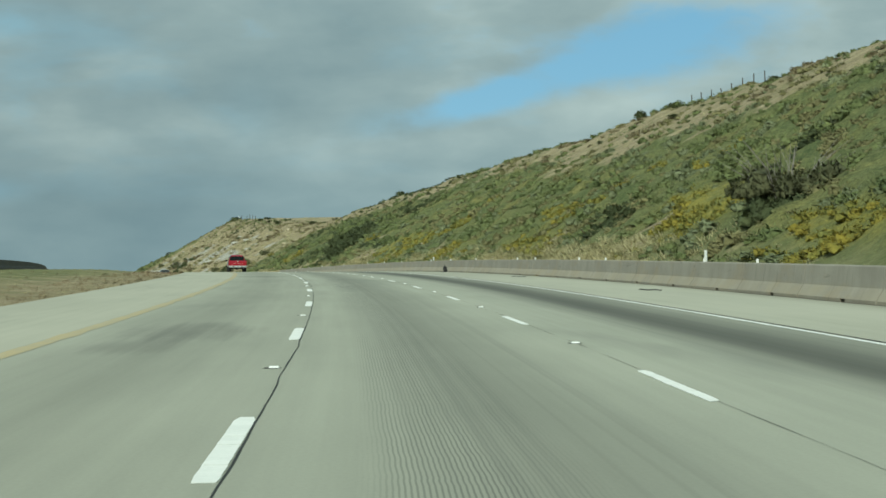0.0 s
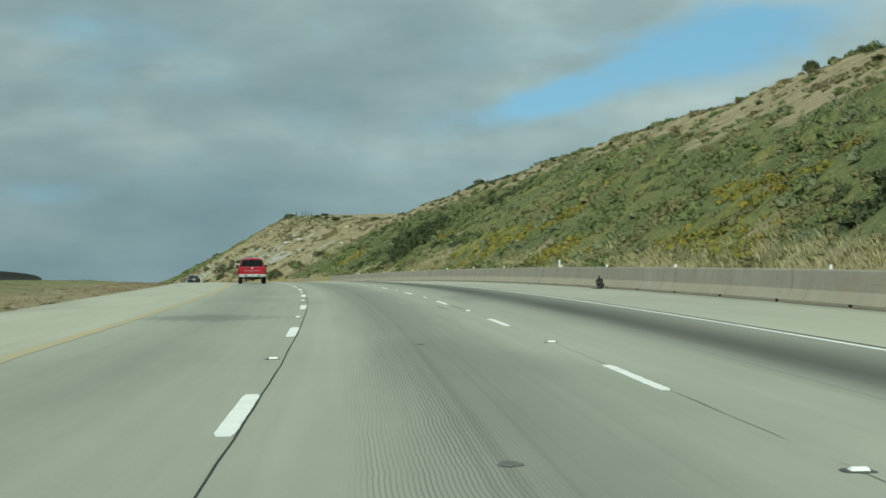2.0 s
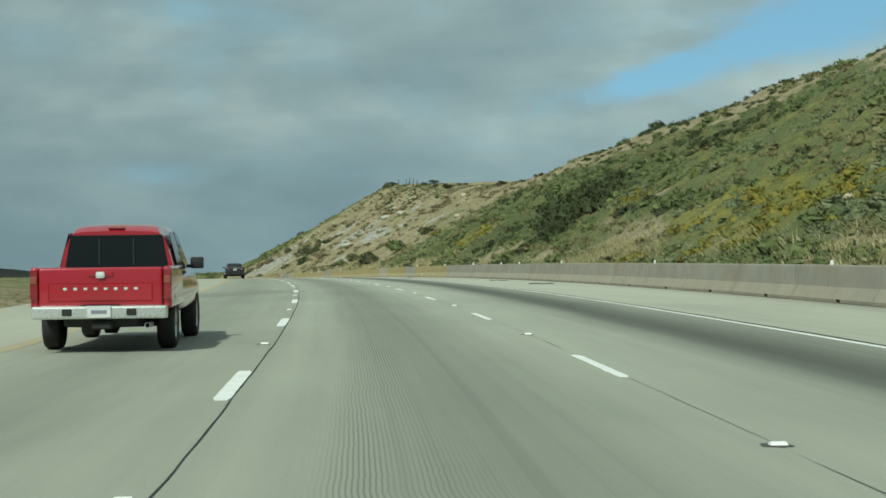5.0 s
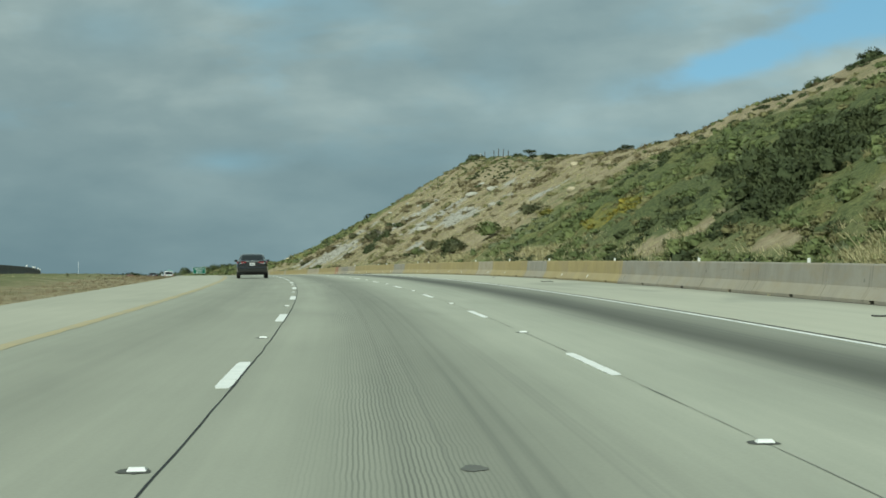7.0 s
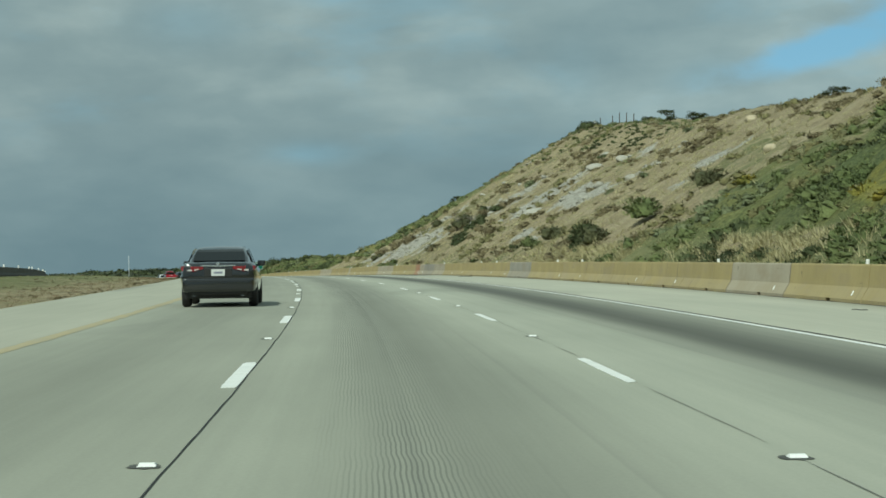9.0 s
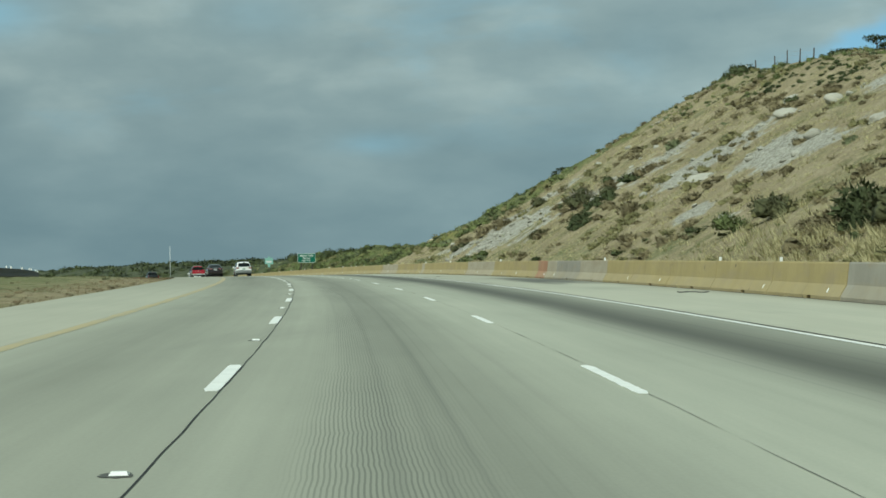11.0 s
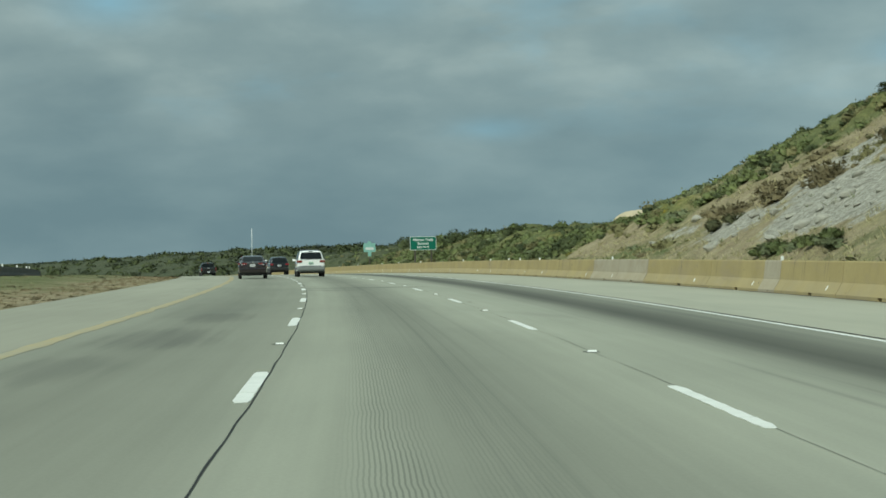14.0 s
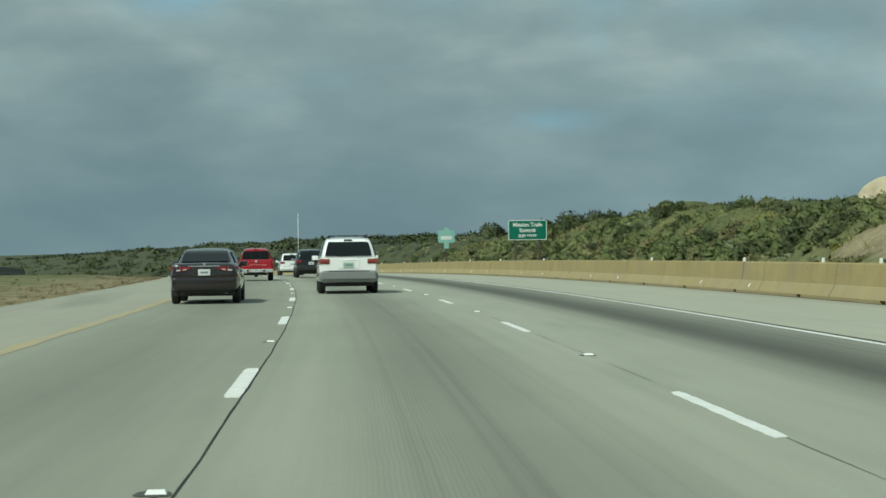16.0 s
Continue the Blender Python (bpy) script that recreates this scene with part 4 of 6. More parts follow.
scar, bloom, shade = spots(cs, cu, SCARS), spots(cs, cu, BLOOMS), spots(cs, cu, SHADES)
lush = lush_at(cs, cu)
sandy = sandy_at(cs, up, patch) * np.clip((0.985 - up) / 0.02, 0, 1)
cover = np.clip(lush * (1.0 - sandy * np.where(clump > 0.0, 0.15, 0.72)) * (1 - 0.92 * scar) + (1 - lush) * (0.06 + 0.66 * (clump > 0.06) + 0.25 * np.clip((up - 0.85) / 0.1, 0, 1)), 0, 1)
fringe = (cs > 425) & (cs < 575) & (up > np.interp(cs, (425, 485, 500, 515, 530, 575), (0.84, 0.77, 0.54, 0.40, 0.16, 0.10)) + 0.08 * patch)
cover = np.where(fringe, 1.0, cover) * (1 - 0.93 * np.maximum(spots(cs, cu, SCREES), scar * (cs > 505)))
cover = np.maximum(cover, 1.5 * (shade > 0.4))
toe = np.clip(1 - (cu - 18.2) / 6.5, 0, 1)
cover = np.where((np.abs(cs - 548.5) < 5) & (np.abs(cu - 31) < 3.2), 0.10, cover)  # round the big pale boulder
grow = rng.uniform(0, 1, len(cs)) < cover * (1 - 0.45 * toe) * (0.62 + 0.30 * bloom)
kindness = patch + rng.normal(0, 0.09, len(cs)) + 1.1 * bloom - 0.95 * shade - 0.62 * np.interp(cs, (262, 288, 340, 362), (0, 1, 1, 0))
low_third = (up < 0.50) & (lush > 0.5)
is_bloom = grow & low_third & (cs < 530) & (kindness > 0.46 + 0.2 * (cs > 245))
is_dark = grow & ~is_bloom & (((lush > 0.5) & (kindness < -0.62)) | ((lush <= 0.5) & ~fringe & (kindness < -1.05)) | (fringe & (kindness < -0.28)) | ((cs > 572) & (kindness < -0.10)))
is_brown = grow & ~is_bloom & ~is_dark & (((lush <= 0.5) & ~fringe & (kindness < 0.05)) | ((up > 0.75) & (kindness > 0.25) & (cs < 500)))
is_olive = grow & ~is_bloom & ~is_dark & ~is_brown & (((lush <= 0.5) & ~fringe) | (scar > 0.25) | ((lush > 0.5) & (lumps(cs, cu, 7.0, 77.0) > 0.10)))
rest = grow & ~is_bloom & ~is_dark & ~is_brown & ~is_olive
is_green = rest & (kindness < 0.10)
is_sage = rest & ~is_green


def sizes(mask, lo, hi):
    return rng.uniform(lo, hi, mask.sum()) * rng.uniform(0.8, 1.15, mask.sum())


BIG = np.where(fringe, 0.72, 1.0) * (1 - 0.42 * sandy) * (1 + 0.35 * np.clip(lumps(cs, cu, 6.0, 70.0), -1, 1))
scatter("sage_scrub", "dense grey-green sage scrub on the slope", "scrub", BUSHES, M_SAGE, cs[is_sage], cu[is_sage], sizes(is_sage, 0.60, 1.15) * BIG[is_sage], 1)
scatter("green_brush", "dense green brush covering the slope", "brush", BUSHES, M_GREEN, cs[is_green], cu[is_green], sizes(is_green, 0.60, 1.25) * BIG[is_green], 2)
scatter("flowering_brush", "yellow flowering brush low on the slope", "brush", BUSHES, M_BLOOM, cs[is_bloom], cu[is_bloom], sizes(is_bloom, 0.55, 1.05), 3)
scatter("dark_brush", "dark evergreen brush on the slope", "brush", BUSHES, M_DARK, cs[is_dark], cu[is_dark], sizes(is_dark, 0.65, 1.25) * BIG[is_dark], 4)
scatter("dry_brush", "dry brown low brush on bare soil", "brush", LOW, M_BROWN, cs[is_brown], cu[is_brown], sizes(is_brown, 0.45, 0.95) * (1 + 0.45 * np.clip(lumps(cs, cu, 5.0, 72.0), -0.6, 1))[is_brown], 5)
scatter("olive_brush", "dull olive brush on the dry slope", "brush", LOW, M_OLIVE, cs[is_olive], cu[is_olive], sizes(is_olive, 0.50, 1.05), 15)
n = 1050
ts, tu = rng.uniform(506, 640, n), 20.5 + 15 * rng.uniform(0, 1, n) ** 1.3
go = (tu - 20 > np.interp(ts, (506, 520, 533), (7.0, 4.2, 0.0))) & ((np.abs(ts - 548.5) > 4.5) | (np.abs(tu - 31.0) > 3.0))
ts, tu = ts[go], tu[go]
tone = lumps(ts, tu, 9.0, 52.0) + rng.normal(0, 0.22, len(ts))
for mat, lo, hi, name, label in ((M_DARK, -9, -0.42, "dark_brush", "tall dark brush on the low rise past the rocky face"), (M_GREEN, -0.42, 0.20, "green_brush", "tall green brush on the low rise past the rocky face"), (M_OLIVE, 0.20, 9, "olive_brush", "olive brush on the low rise past the rocky face")):
    q = (tone > lo) & (tone <= hi)
    scatter(name, label, "brush", BUSHES, mat, ts[q], tu[q], rng.uniform(0.60, 1.25, q.sum()) * np.interp(ts[q], (506, 580, 640), (1.0, 1.0, 0.75)), 21)
idle = ~grow
g = idle & (rng.uniform(0, 1, len(cs)) < np.clip(0.10 + 0.6 * toe + 0.85 * (1 - lush) + 0.3 * scar, 0, 0.9)) & (stone < 0.6)
scatter("straw_grass", "tufts of dry straw-coloured grass on the slope", "grass", TUFTS, M_STRAW, cs[g], cu[g], sizes(g, 0.35, 0.75), 6)
g = idle & (rng.uniform(0, 1, len(cs)) < np.clip(0.35 * lush * (bare < 0.45) + 0.3 * toe + 0.7 * fringe + 0.02, 0, 0.9)) & (scar < 0.5)
scatter("weedy_grass", "green weedy grass between the brush", "grass", TUFTS, M_GRASS, cs[g], cu[g], sizes(g, 0.45, 0.95), 8)
n = 7600
ds, du = rng.uniform(375, 520, n), rng.uniform(19.0, 50.0, n)
go = (rise(ds, du) < 0.93 * np.interp(ds, H_S, H_Z)) & (fields(ds, du)[1] < 0.5) & (lumps(ds, du, 5.0, 91.0) + rng.normal(0, 0.3, n) > -0.25)
scatter("straw_grass", "short dry grass covering the bare slope", "grass", [tuft_points(140 + k, 12) for k in range(5)], M_STRAW, ds[go], du[go], rng.uniform(0.25, 0.65, go.sum()), 16)
n = 2400
ds, du = rng.uniform(88, 400, n), 18.4 + 4.6 * rng.uniform(0, 1, n) ** 1.4
go = lumps(ds, du, 9.0, 95.0) + rng.normal(0, 0.25, n) > -0.05
scatter("straw_grass", "tall dry grass at the foot of the slope", "grass", TUFTS, M_STRAW, ds[go], du[go], rng.uniform(0.7, 1.35, go.sum()), 17)
for s0, s1, n in ((98, 122, 260), (126, 166, 420), (196, 210, 120), (240, 264, 380), (328, 346, 200), (362, 390, 280)):
    ds, du = rng.uniform(s0, s1, n), 18.3 + 4.2 * rng.uniform(0, 1, n)
    scatter("straw_grass", "pale dry grass in thick stands at the foot of the slope", "grass", THICK, M_STRAW, ds, du, rng.uniform(0.6, 1.15, n), int(s0))
# a rough verge of weeds right behind the barrier
n = 4200
vs, vu = rng.uniform(45, 760, n), rng.uniform(13.4, 19.0, n)
tone = lumps(vs, vu, 16.0, 50.0) + rng.normal(0, 0.2, n) + np.interp(vs, (85, 100, 150, 165), (0.0, 0.35, 0.35, 0.0))
scatter("straw_grass", "tall dry grass behind the concrete barrier", "grass", TUFTS, M_STRAW, vs[tone > 0.05], vu[tone > 0.05], rng.uniform(0.7, 1.5, (tone > 0.05).sum()), 9)
scatter("weedy_grass", "green weeds behind the concrete barrier", "grass", TUFTS, M_GRASS, vs[tone <= 0.05], vu[tone <= 0.05], rng.uniform(0.7, 1.5, (tone <= 0.05).sum()), 10)
n = 150
ws, wu = rng.uniform(60, 520, n), rng.uniform(11.80, 11.98, n)
go = lumps(ws, wu, 20.0, 44.0) + rng.normal(0, 0.25, n) > 0.10
scatter("straw_grass", "dry weeds in the joint at the barrier's foot", "weeds", TUFTS, M_STRAW, ws[go], wu[go], rng.uniform(0.10, 0.34, go.sum()), 20)
# the brushy hills past the summit
n = 4200
fs, fu = rng.uniform(780, 1260, n), rng.uniform(14, 150, n)
go = rng.uniform(0, 1, n) < 0.32
fs, fu = fs[go], fu[go]
FAR = [shrub_points(60 + k, 26, 0.28, most=4) for k in range(6)]
tone = lumps(fs, fu, 40.0, 71.0) + rng.normal(0, 0.25, len(fs))
for mat, lo, hi, name, label in ((M_DARK, -9, 0.10, "dark_brush", "dark brush on the far hills"), (M_FARGREEN, 0.10, 0.6, "green_brush", "green brush on the far hills"), (M_FARGREEN, 0.6, 9, "sage_scrub", "dull grey-green scrub on the far hills")):
    q = (tone > lo) & (tone <= hi)
    scatter(name, label, "brush", FAR, mat, fs[q], fu[q], rng.uniform(1.4, 2.4, q.sum()) * rng.choice((1.0, 1.0, 1.0, 1.7), q.sum()), 11)
n = 1500
fs, fu = rng.uniform(560, 1250, n), rng.uniform(-190, -46, n)
scatter("dark_brush", "dark brush on the far land", "brush", FAR, M_DARK, fs, fu, rng.uniform(0.8, 2.0, n), 18)
# dry grass and low weeds on the open land at the left
n = 5200
ls, lu = rng.uniform(20, 620, n), -7.0 - 3.6 * rng.uniform(0, 1, n) ** 0.8
go = lumps(ls, lu * 3, 12.0, 85.0) + rng.normal(0, 0.3, n) > -0.25
scatter("dry_brush", "brown dead weeds along the inner shoulder", "weeds", TUFTS, M_DEADWEED, ls[go], lu[go], rng.uniform(0.14, 0.30, go.sum()), 19)
n = 3600
ls, lu = rng.uniform(20, 800, n), -7.2 - 22 * rng.uniform(0, 1, n) ** 2.2
tone = lumps(ls, lu, 22.0, 81.0) + rng.normal(0, 0.2, n)
q = tone > -0.12
scatter("straw_grass", "short dry grass beside the inner shoulder", "grass", TUFTS, M_STRAW, ls[q], lu[q], rng.uniform(0.10, 0.26, q.sum()), 12)
q = ~q
scatter("dry_brush", "low brown weeds on the median", "weeds", TINY, M_BROWN, ls[q], lu[q], rng.uniform(0.08, 0.18, q.sum()), 13)
q = (lu < -10) & (rng.uniform(0, 1, n) < 0.12) & (ls > 430)
scatter("dark_brush", "low dark bushes on the median", "brush", LOW, M_DARK, ls[q], lu[q], rng.uniform(0.15, 0.35, q.sum()), 14)


# ---- single shrubs, trees and boulders that stand out ----
def shrub_mesh(name, seed, mat, leaves=420, size=0.12, wide=1.0, tall=0.8):
    return triangles(name, *shrub_points(seed, leaves, size, wide, tall), mat)


SINGLE = {"dim": [shrub_mesh("shrub", 140 + k, M_DIM) for k in range(3)], "dark": [shrub_mesh("shrub", 100 + k, M_DARK) for k in range(3)], "brown": [shrub_mesh("shrub", 110 + k, M_BROWN, tall=0.6) for k in range(3)],
          "green": [shrub_mesh("shrub", 120 + k, M_GREEN) for k in range(3)], "sage": [shrub_mesh("shrub", 130 + k, M_SAGE) for k in range(3)]}
WORDS = {"dim": "dusky olive shrub on the dry slope", "dark": "dark evergreen shrub rooted on the slope", "brown": "dry brown shrub on bare soil", "green": "rounded green shrub on the slope", "sage": "grey-green sage shrub on the slope"}


def plant(kind, s, u, size, k=0, tall=1.0):
    ob = tagged(new("shrub", SINGLE[kind][k % 3]), WORDS[kind], "shrub", "shrubs on the slope")
    h = float(lie(np.array([s]), np.array([u]))[0])
    ob.matrix_world = Matrix.Translation(on_road(s, u, h - 0.08 * size)) @ pose(0, 0, 0, 0, 0, (s * 37) % 360) @ Matrix.Diagonal((size, size, size * tall, 1))


r = random.Random(11)
for k in range(24):  # spaced over the bare stretch and the rocky face
    s, t = r.uniform(402, 500), r.random()
    u = 20 + 27 * t
    if rise(s, u) > 0.95 * np.interp(s, H_S, H_Z):
        continue
    plant(r.choice(("brown", "brown", "brown", "sage", "dark")), s, u, r.uniform(0.5, 1.05), k, r.uniform(0.6, 0.95))
for k in range(38):  # along the sandy crest
    s = r.uniform(70, 400)
    top = float(np.interp(s, H_S, H_Z))
    u = 18.9 + top / 0.60 * r.uniform(0.80, 1.02)
    plant(r.choice(("sage", "brown", "green", "dark")), s, u, r.uniform(0.35, 0.75), k, r.uniform(0.6, 0.9))
for k in range(70):  # crowning brush where the hill ends
    s = r.uniform(440, 545)
    top = float(np.interp(s, H_S, H_Z))
    plant(r.choice(("green", "sage", "green")), s, 18.9 + top / 0.60 * r.uniform(0.82, 1.0), r.uniform(0.3, 0.62), k, 0.8)
for s, u, size, kind in ((88, 24, 1.3, "dark"), (128, 25, 1.8, "dark"), (126, 25.6, 0.9, "dark"), (487, 50.6, 1.5, "dark"), (489, 50.8, 1.7, "dark"), (490.5, 51.0, 1.4, "dark"), (485.5, 50.3, 1.2, "dark"), (213, 52.2, 1.5, "dark"), (204, 52.3, 1.2, "green"), (201, 52.3, 1.1, "dark"), (198, 52.2, 1.2, "green"), (207, 52.2, 1.0, "green"), (328, 46.8, 1.3, "dark"), (459.8, 29.9, 1.5, "brown"), (488.5, 25.9, 1.6, "brown"), (497.4, 23.8, 1.2, "brown"), (456.4, 31.5, 1.3, "brown"), (495.9, 25.6, 1.5, "brown"), (384, 22.6, 2.2, "dark"), (380.5, 22.8, 1.7, "dim"), (304, 31.7, 2.0, "dark"), (312, 29.5, 1.6, "dark"), (298, 29.5, 1.8, "dark"), (291, 31.5, 1.8, "dark"), (286, 30, 1.5, "dark"), (294, 28, 1.4, "dark"), (383, 22, 1.4, "dark"),
                         (464, 28, 1.5, "dim"), (457, 28.6, 1.1, "dim"), (467, 29, 1.3, "dim"), (461, 27.4, 1.0, "brown"), (372, 29, 1.6, "dim"),
                         (376, 26, 2.0, "green"), (398, 23.5, 1.5, "dim"), (402, 22.6, 1.3, "green"), (488, 29.5, 1.3, "dim"), (491, 30.2, 1.0, "brown"), (440, 26, 1.5, "brown"), (606, 29, 2.6, "dark"), (612, 31, 2.4, "dark"),
                         (618, 27, 2.2, "dark"), (598, 25, 2.0, "dark"), (628, 30, 2.6, "green"), (640, 27, 2.4, "dark")):
    plant(kind, s, u, size, int(s), 0.85)
for k in range(12):  # low green brush at the foot of the rocky face
    plant("green" if k % 3 else "sage", 471.5 + 0.85 * k, 20.6 + r.uniform(-0.4, 0.5), r.uniform(0.6, 0.95), k, 0.7)
for k, (s, u) in enumerate(((495.6, 23.1), (497.0, 22.6), (463.2, 23.6), (462.0, 23.9))):
    plant("dim", s, u, 0.8, k, 0.9)

for k in range(20):  # a thicket of tall dark brush on the green slope
    s = r.uniform(283, 303)
    plant("dark", s, 25.0 + (s - 283) * 0.30 + r.uniform(-2.5, 2.5), r.uniform(1.6, 2.5), k, 0.85)
for k in range(26):  # dark brush on the swell past the rocky face
    s = r.uniform(560, 606)
    plant(r.choice(("dark", "dark", "green")), s, r.uniform(21, 28), r.uniform(0.7, 1.25), k, 0.9)


def bare_bush(s, u, size):
    """A big half-dead bush: dark leaves below, pale bare branches standing out of them."""
    q = random.Random(int(s))
    top = tagged(new("bush"), "large dark bush with pale bare branches on the slope", "bush")
    h = float(lie(np.array([s]), np.array([u]))[0])
    top.matrix_world = Matrix.Translation(on_road(s, u, h - 0.1))
    for k in range(5):
        ob = new("foliage", SINGLE["dim"][k % 3])
        ob.parent = top
        ob.matrix_local = pose(q.uniform(-1, 1) * size, q.uniform(-0.8, 0.8) * size, 0, 0, 0, q.uniform(0, 360)) @ Matrix.Scale(size * q.uniform(0.55, 0.8), 4)
    for k in range(16):
        bm = bmesh.new()
        a, tip = q.uniform(0, 6.28), Vector((q.uniform(-1.2, 1.2), q.uniform(-1.0, 1.0), q.uniform(0.7, 1.25))) * size
        foot, bend = Vector((tip.x * 0.3, tip.y * 0.3, 0)), Vector((tip.x * 0.55, tip.y * 0.7, tip.z * 0.55))
        for p, e, r0, r1 in ((foot, bend, 0.035, 0.025), (bend, tip, 0.025, 0.008), (bend, tip + Vector((math.cos(a), math.sin(a), 0.2)) * 0.35 * size, 0.018, 0.006)):
            turn = (e - p).to_track_quat("Z", "Y").to_matrix().to_4x4()
            bmesh.ops.create_cone(bm, cap_ends=True, segments=5, radius1=r0, radius2=r1, depth=(e - p).length, matrix=Matrix.Translation((p + e) / 2) @ turn)
        part("branch", bm, M_DEAD, top, "pale bare branch")


M_DEAD = grainy("grey_dead_wood", (0.200, 0.180, 0.150), (0.330, 0.300, 0.255), 5, 50, 0.9)
bare_bush(89.5, 25.6, 2.6)
bare_bush(98, 26.8, 0.9)
bare_bush(465, 28.3, 1.3)


def tree_meshes(seed):
    """A small ridge tree: a forked tapered trunk and a crown of leaf clumps with gaps."""
    r = random.Random(seed)
    bm = bmesh.new()

    def limb(a, b, r0, r1):
        a, b = Vector(a), Vector(b)
        turn = (b - a).to_track_quat("Z", "Y").to_matrix().to_4x4()
        bmesh.ops.create_cone(bm, cap_ends=True, segments=7, radius1=r0, radius2=r1, depth=(b - a).length, matrix=Matrix.Translation((a + b) / 2) @ turn)

    ends = []
    limb((0, 0, -0.3), (0.05, 0, 0.9), 0.11, 0.08)
    for k in range(5):
        a = k * 1.26 + r.uniform(-0.3, 0.3)
        tip = (math.cos(a) * r.uniform(0.4, 0.9), math.sin(a) * r.uniform(0.4, 0.9), r.uniform(0.9, 1.9))
        limb((0.05, 0, r.uniform(0.6, 0.9)), tip, 0.06, 0.02)
        ends.append(tip)
    trunk = mesh_of("trunk", bm, M_BARK)
    VV, FF, NN, n0 = [], [], [], 0
    for k, e in enumerate(ends * 2):
        V, F, normal = shrub_points(seed * 13 + k, 130, 0.16, 1.0, 0.7, core=False)
        V = V * r.uniform(0.75, 1.0) + np.array(e) + np.array([r.uniform(-0.3, 0.3), r.uniform(-0.3, 0.3), r.uniform(-0.5, 0.1)])
        VV.append(V), FF.append(F + n0), NN.append(normal)
        n0 += len(V)
    return trunk, triangles("crown", np.concatenate(VV), np.concatenate(FF), np.concatenate(NN), M_DARK)


TREES = [tree_meshes(k) for k in (3, 4, 5)]
for k, (s, u, size) in enumerate(((302, 49.0, 0.7), (304, 48.9, 0.8), (306, 48.7, 0.7), (330, 46.8, 1.2), (366, 42.4, 0.7), (364.5, 42.6, 0.6), (383, 42.4, 0.7), (385, 42.5, 0.8), (387, 42.6, 0.7), (431, 46.5, 1.0), (434.5, 46.8, 1.3), (446, 48.0, 1.1), (449, 48.6, 1.3), (459, 50.0, 0.9), (462, 50.2, 0.9), (505.5, 36.3, 0.9), (507, 36.0, 0.8), (262, 46.5, 0.6), (186, 47.0, 0.8),
                                  (497.5, 48.0, 1.0), (500, 46.0, 0.9))):
    trunk, crown = TREES[k % 3]
    tree = tagged(new("tree"), "small dark evergreen tree on the ridge", "tree", "trees on the ridge")
    h = float(lie(np.array([s]), np.array([u]))[0])
    tree.matrix_world = Matrix.Translation(on_road(s, u, h - 0.1)) @ pose(0, 0, 0, 0, 0, s * 53 % 360) @ Matrix.Diagonal((size * 0.50, size * 0.50, size * 0.40, 1))
    for nm, me in (("trunk", trunk), ("crown", crown)):
        new(nm, me).parent = tree

M_ROCK = grainy("pale_grey_granite", (0.295, 0.282, 0.236), (0.465, 0.445, 0.380), 0.9, 9, 0.92, bump=0.8, vary=0.25, dist=0.05)
M_SANDROCK = grainy("pale_sandy_rock", (0.420, 0.350, 0.230), (0.580, 0.500, 0.350), 0.9, 9, 0.92, bump=0.6, vary=0.15, dist=0.05)


def rock_mesh(seed, mat, cut=0.62, fine=2):
    bm = bmesh.new()
    bmesh.ops.create_icosphere(bm, subdivisions=fine, radius=1.0)
    r = random.Random(seed)
    ax = [Vector((r.gauss(0, 1), r.gauss(0, 1), r.gauss(0, 1))).normalized() for _ in range(9)]
    for v in bm.verts:
        for a in ax:  # flat broken faces
            d = v.co.dot(a) - cut
            if d > 0:
                v.co -= a * d * 0.9
        v.co += v.co.normalized() * (0.16 * noise.noise(v.co * 2.3 + Vector((seed, 0, 0))) + 0.07 * noise.noise(v.co * 6.0 + Vector((0, seed, 0))))
    return mesh_of("boulder", bm, mat, fine > 2)


ROCKS = [rock_mesh(k, M_ROCK, 0.74, 3) for k in range(6)]
SANDROCKS = [rock_mesh(10 + k, M_SANDROCK, 0.74, 3) for k in range(3)]
DOME = rock_mesh(31, M_SANDROCK, 0.86, 4)
r = random.Random(21)


def boulder(s, u, size, mesh, label):
    h = float(lie(np.array([s]), np.array([u]))[0])
    ob = tagged(new("boulder", mesh), label, "rock", "boulders on the slope")
    ob.matrix_world = Matrix.Translation(on_road(s, u, h + 0.05 * size)) @ pose(0, 0, 0, r.uniform(-20, 20), r.uniform(-20, 20), r.uniform(0, 360)) @ Matrix.Diagonal((size * r.uniform(0.8, 1.4), size * r.uniform(0.8, 1.4), size * r.uniform(0.45, 0.75), 1))


put = 0
while put < 170:
    s, u = r.uniform(405, 548), r.uniform(20, 46)
    q = float(fields(np.array([s]), np.array([u]))[1][0])
    if rise(s, u) < 0.93 * np.interp(s, H_S, H_Z) and r.random() < q:
        boulder(s, u, r.choice((0.12, 0.15, 0.2, 0.25, 0.3, 0.42)) * r.uniform(0.7, 1.2), ROCKS[put % 6], "pale grey granite boulder set in the slope")
        put += 1
for s, u, size in ((131, 23.6, 0.5), (216, 24.6, 0.6), (371, 32.7, 0.6), (397, 40, 0.6), (410, 33, 0.7), (419, 32.5, 0.6), (430, 28.4, 0.8),
                   (430, 38, 0.8), (436, 36.5, 0.9), (445, 40, 0.6)):
    boulder(s, u, size, ROCKS[int(s) % 6] if 400 < s < 540 else SANDROCKS[int(s) % 3], "pale weathered boulder on the slope")
dome = tagged(new("boulder", DOME), "large smooth sunlit sandstone boulder above the brush", "rock", "boulders on the slope")
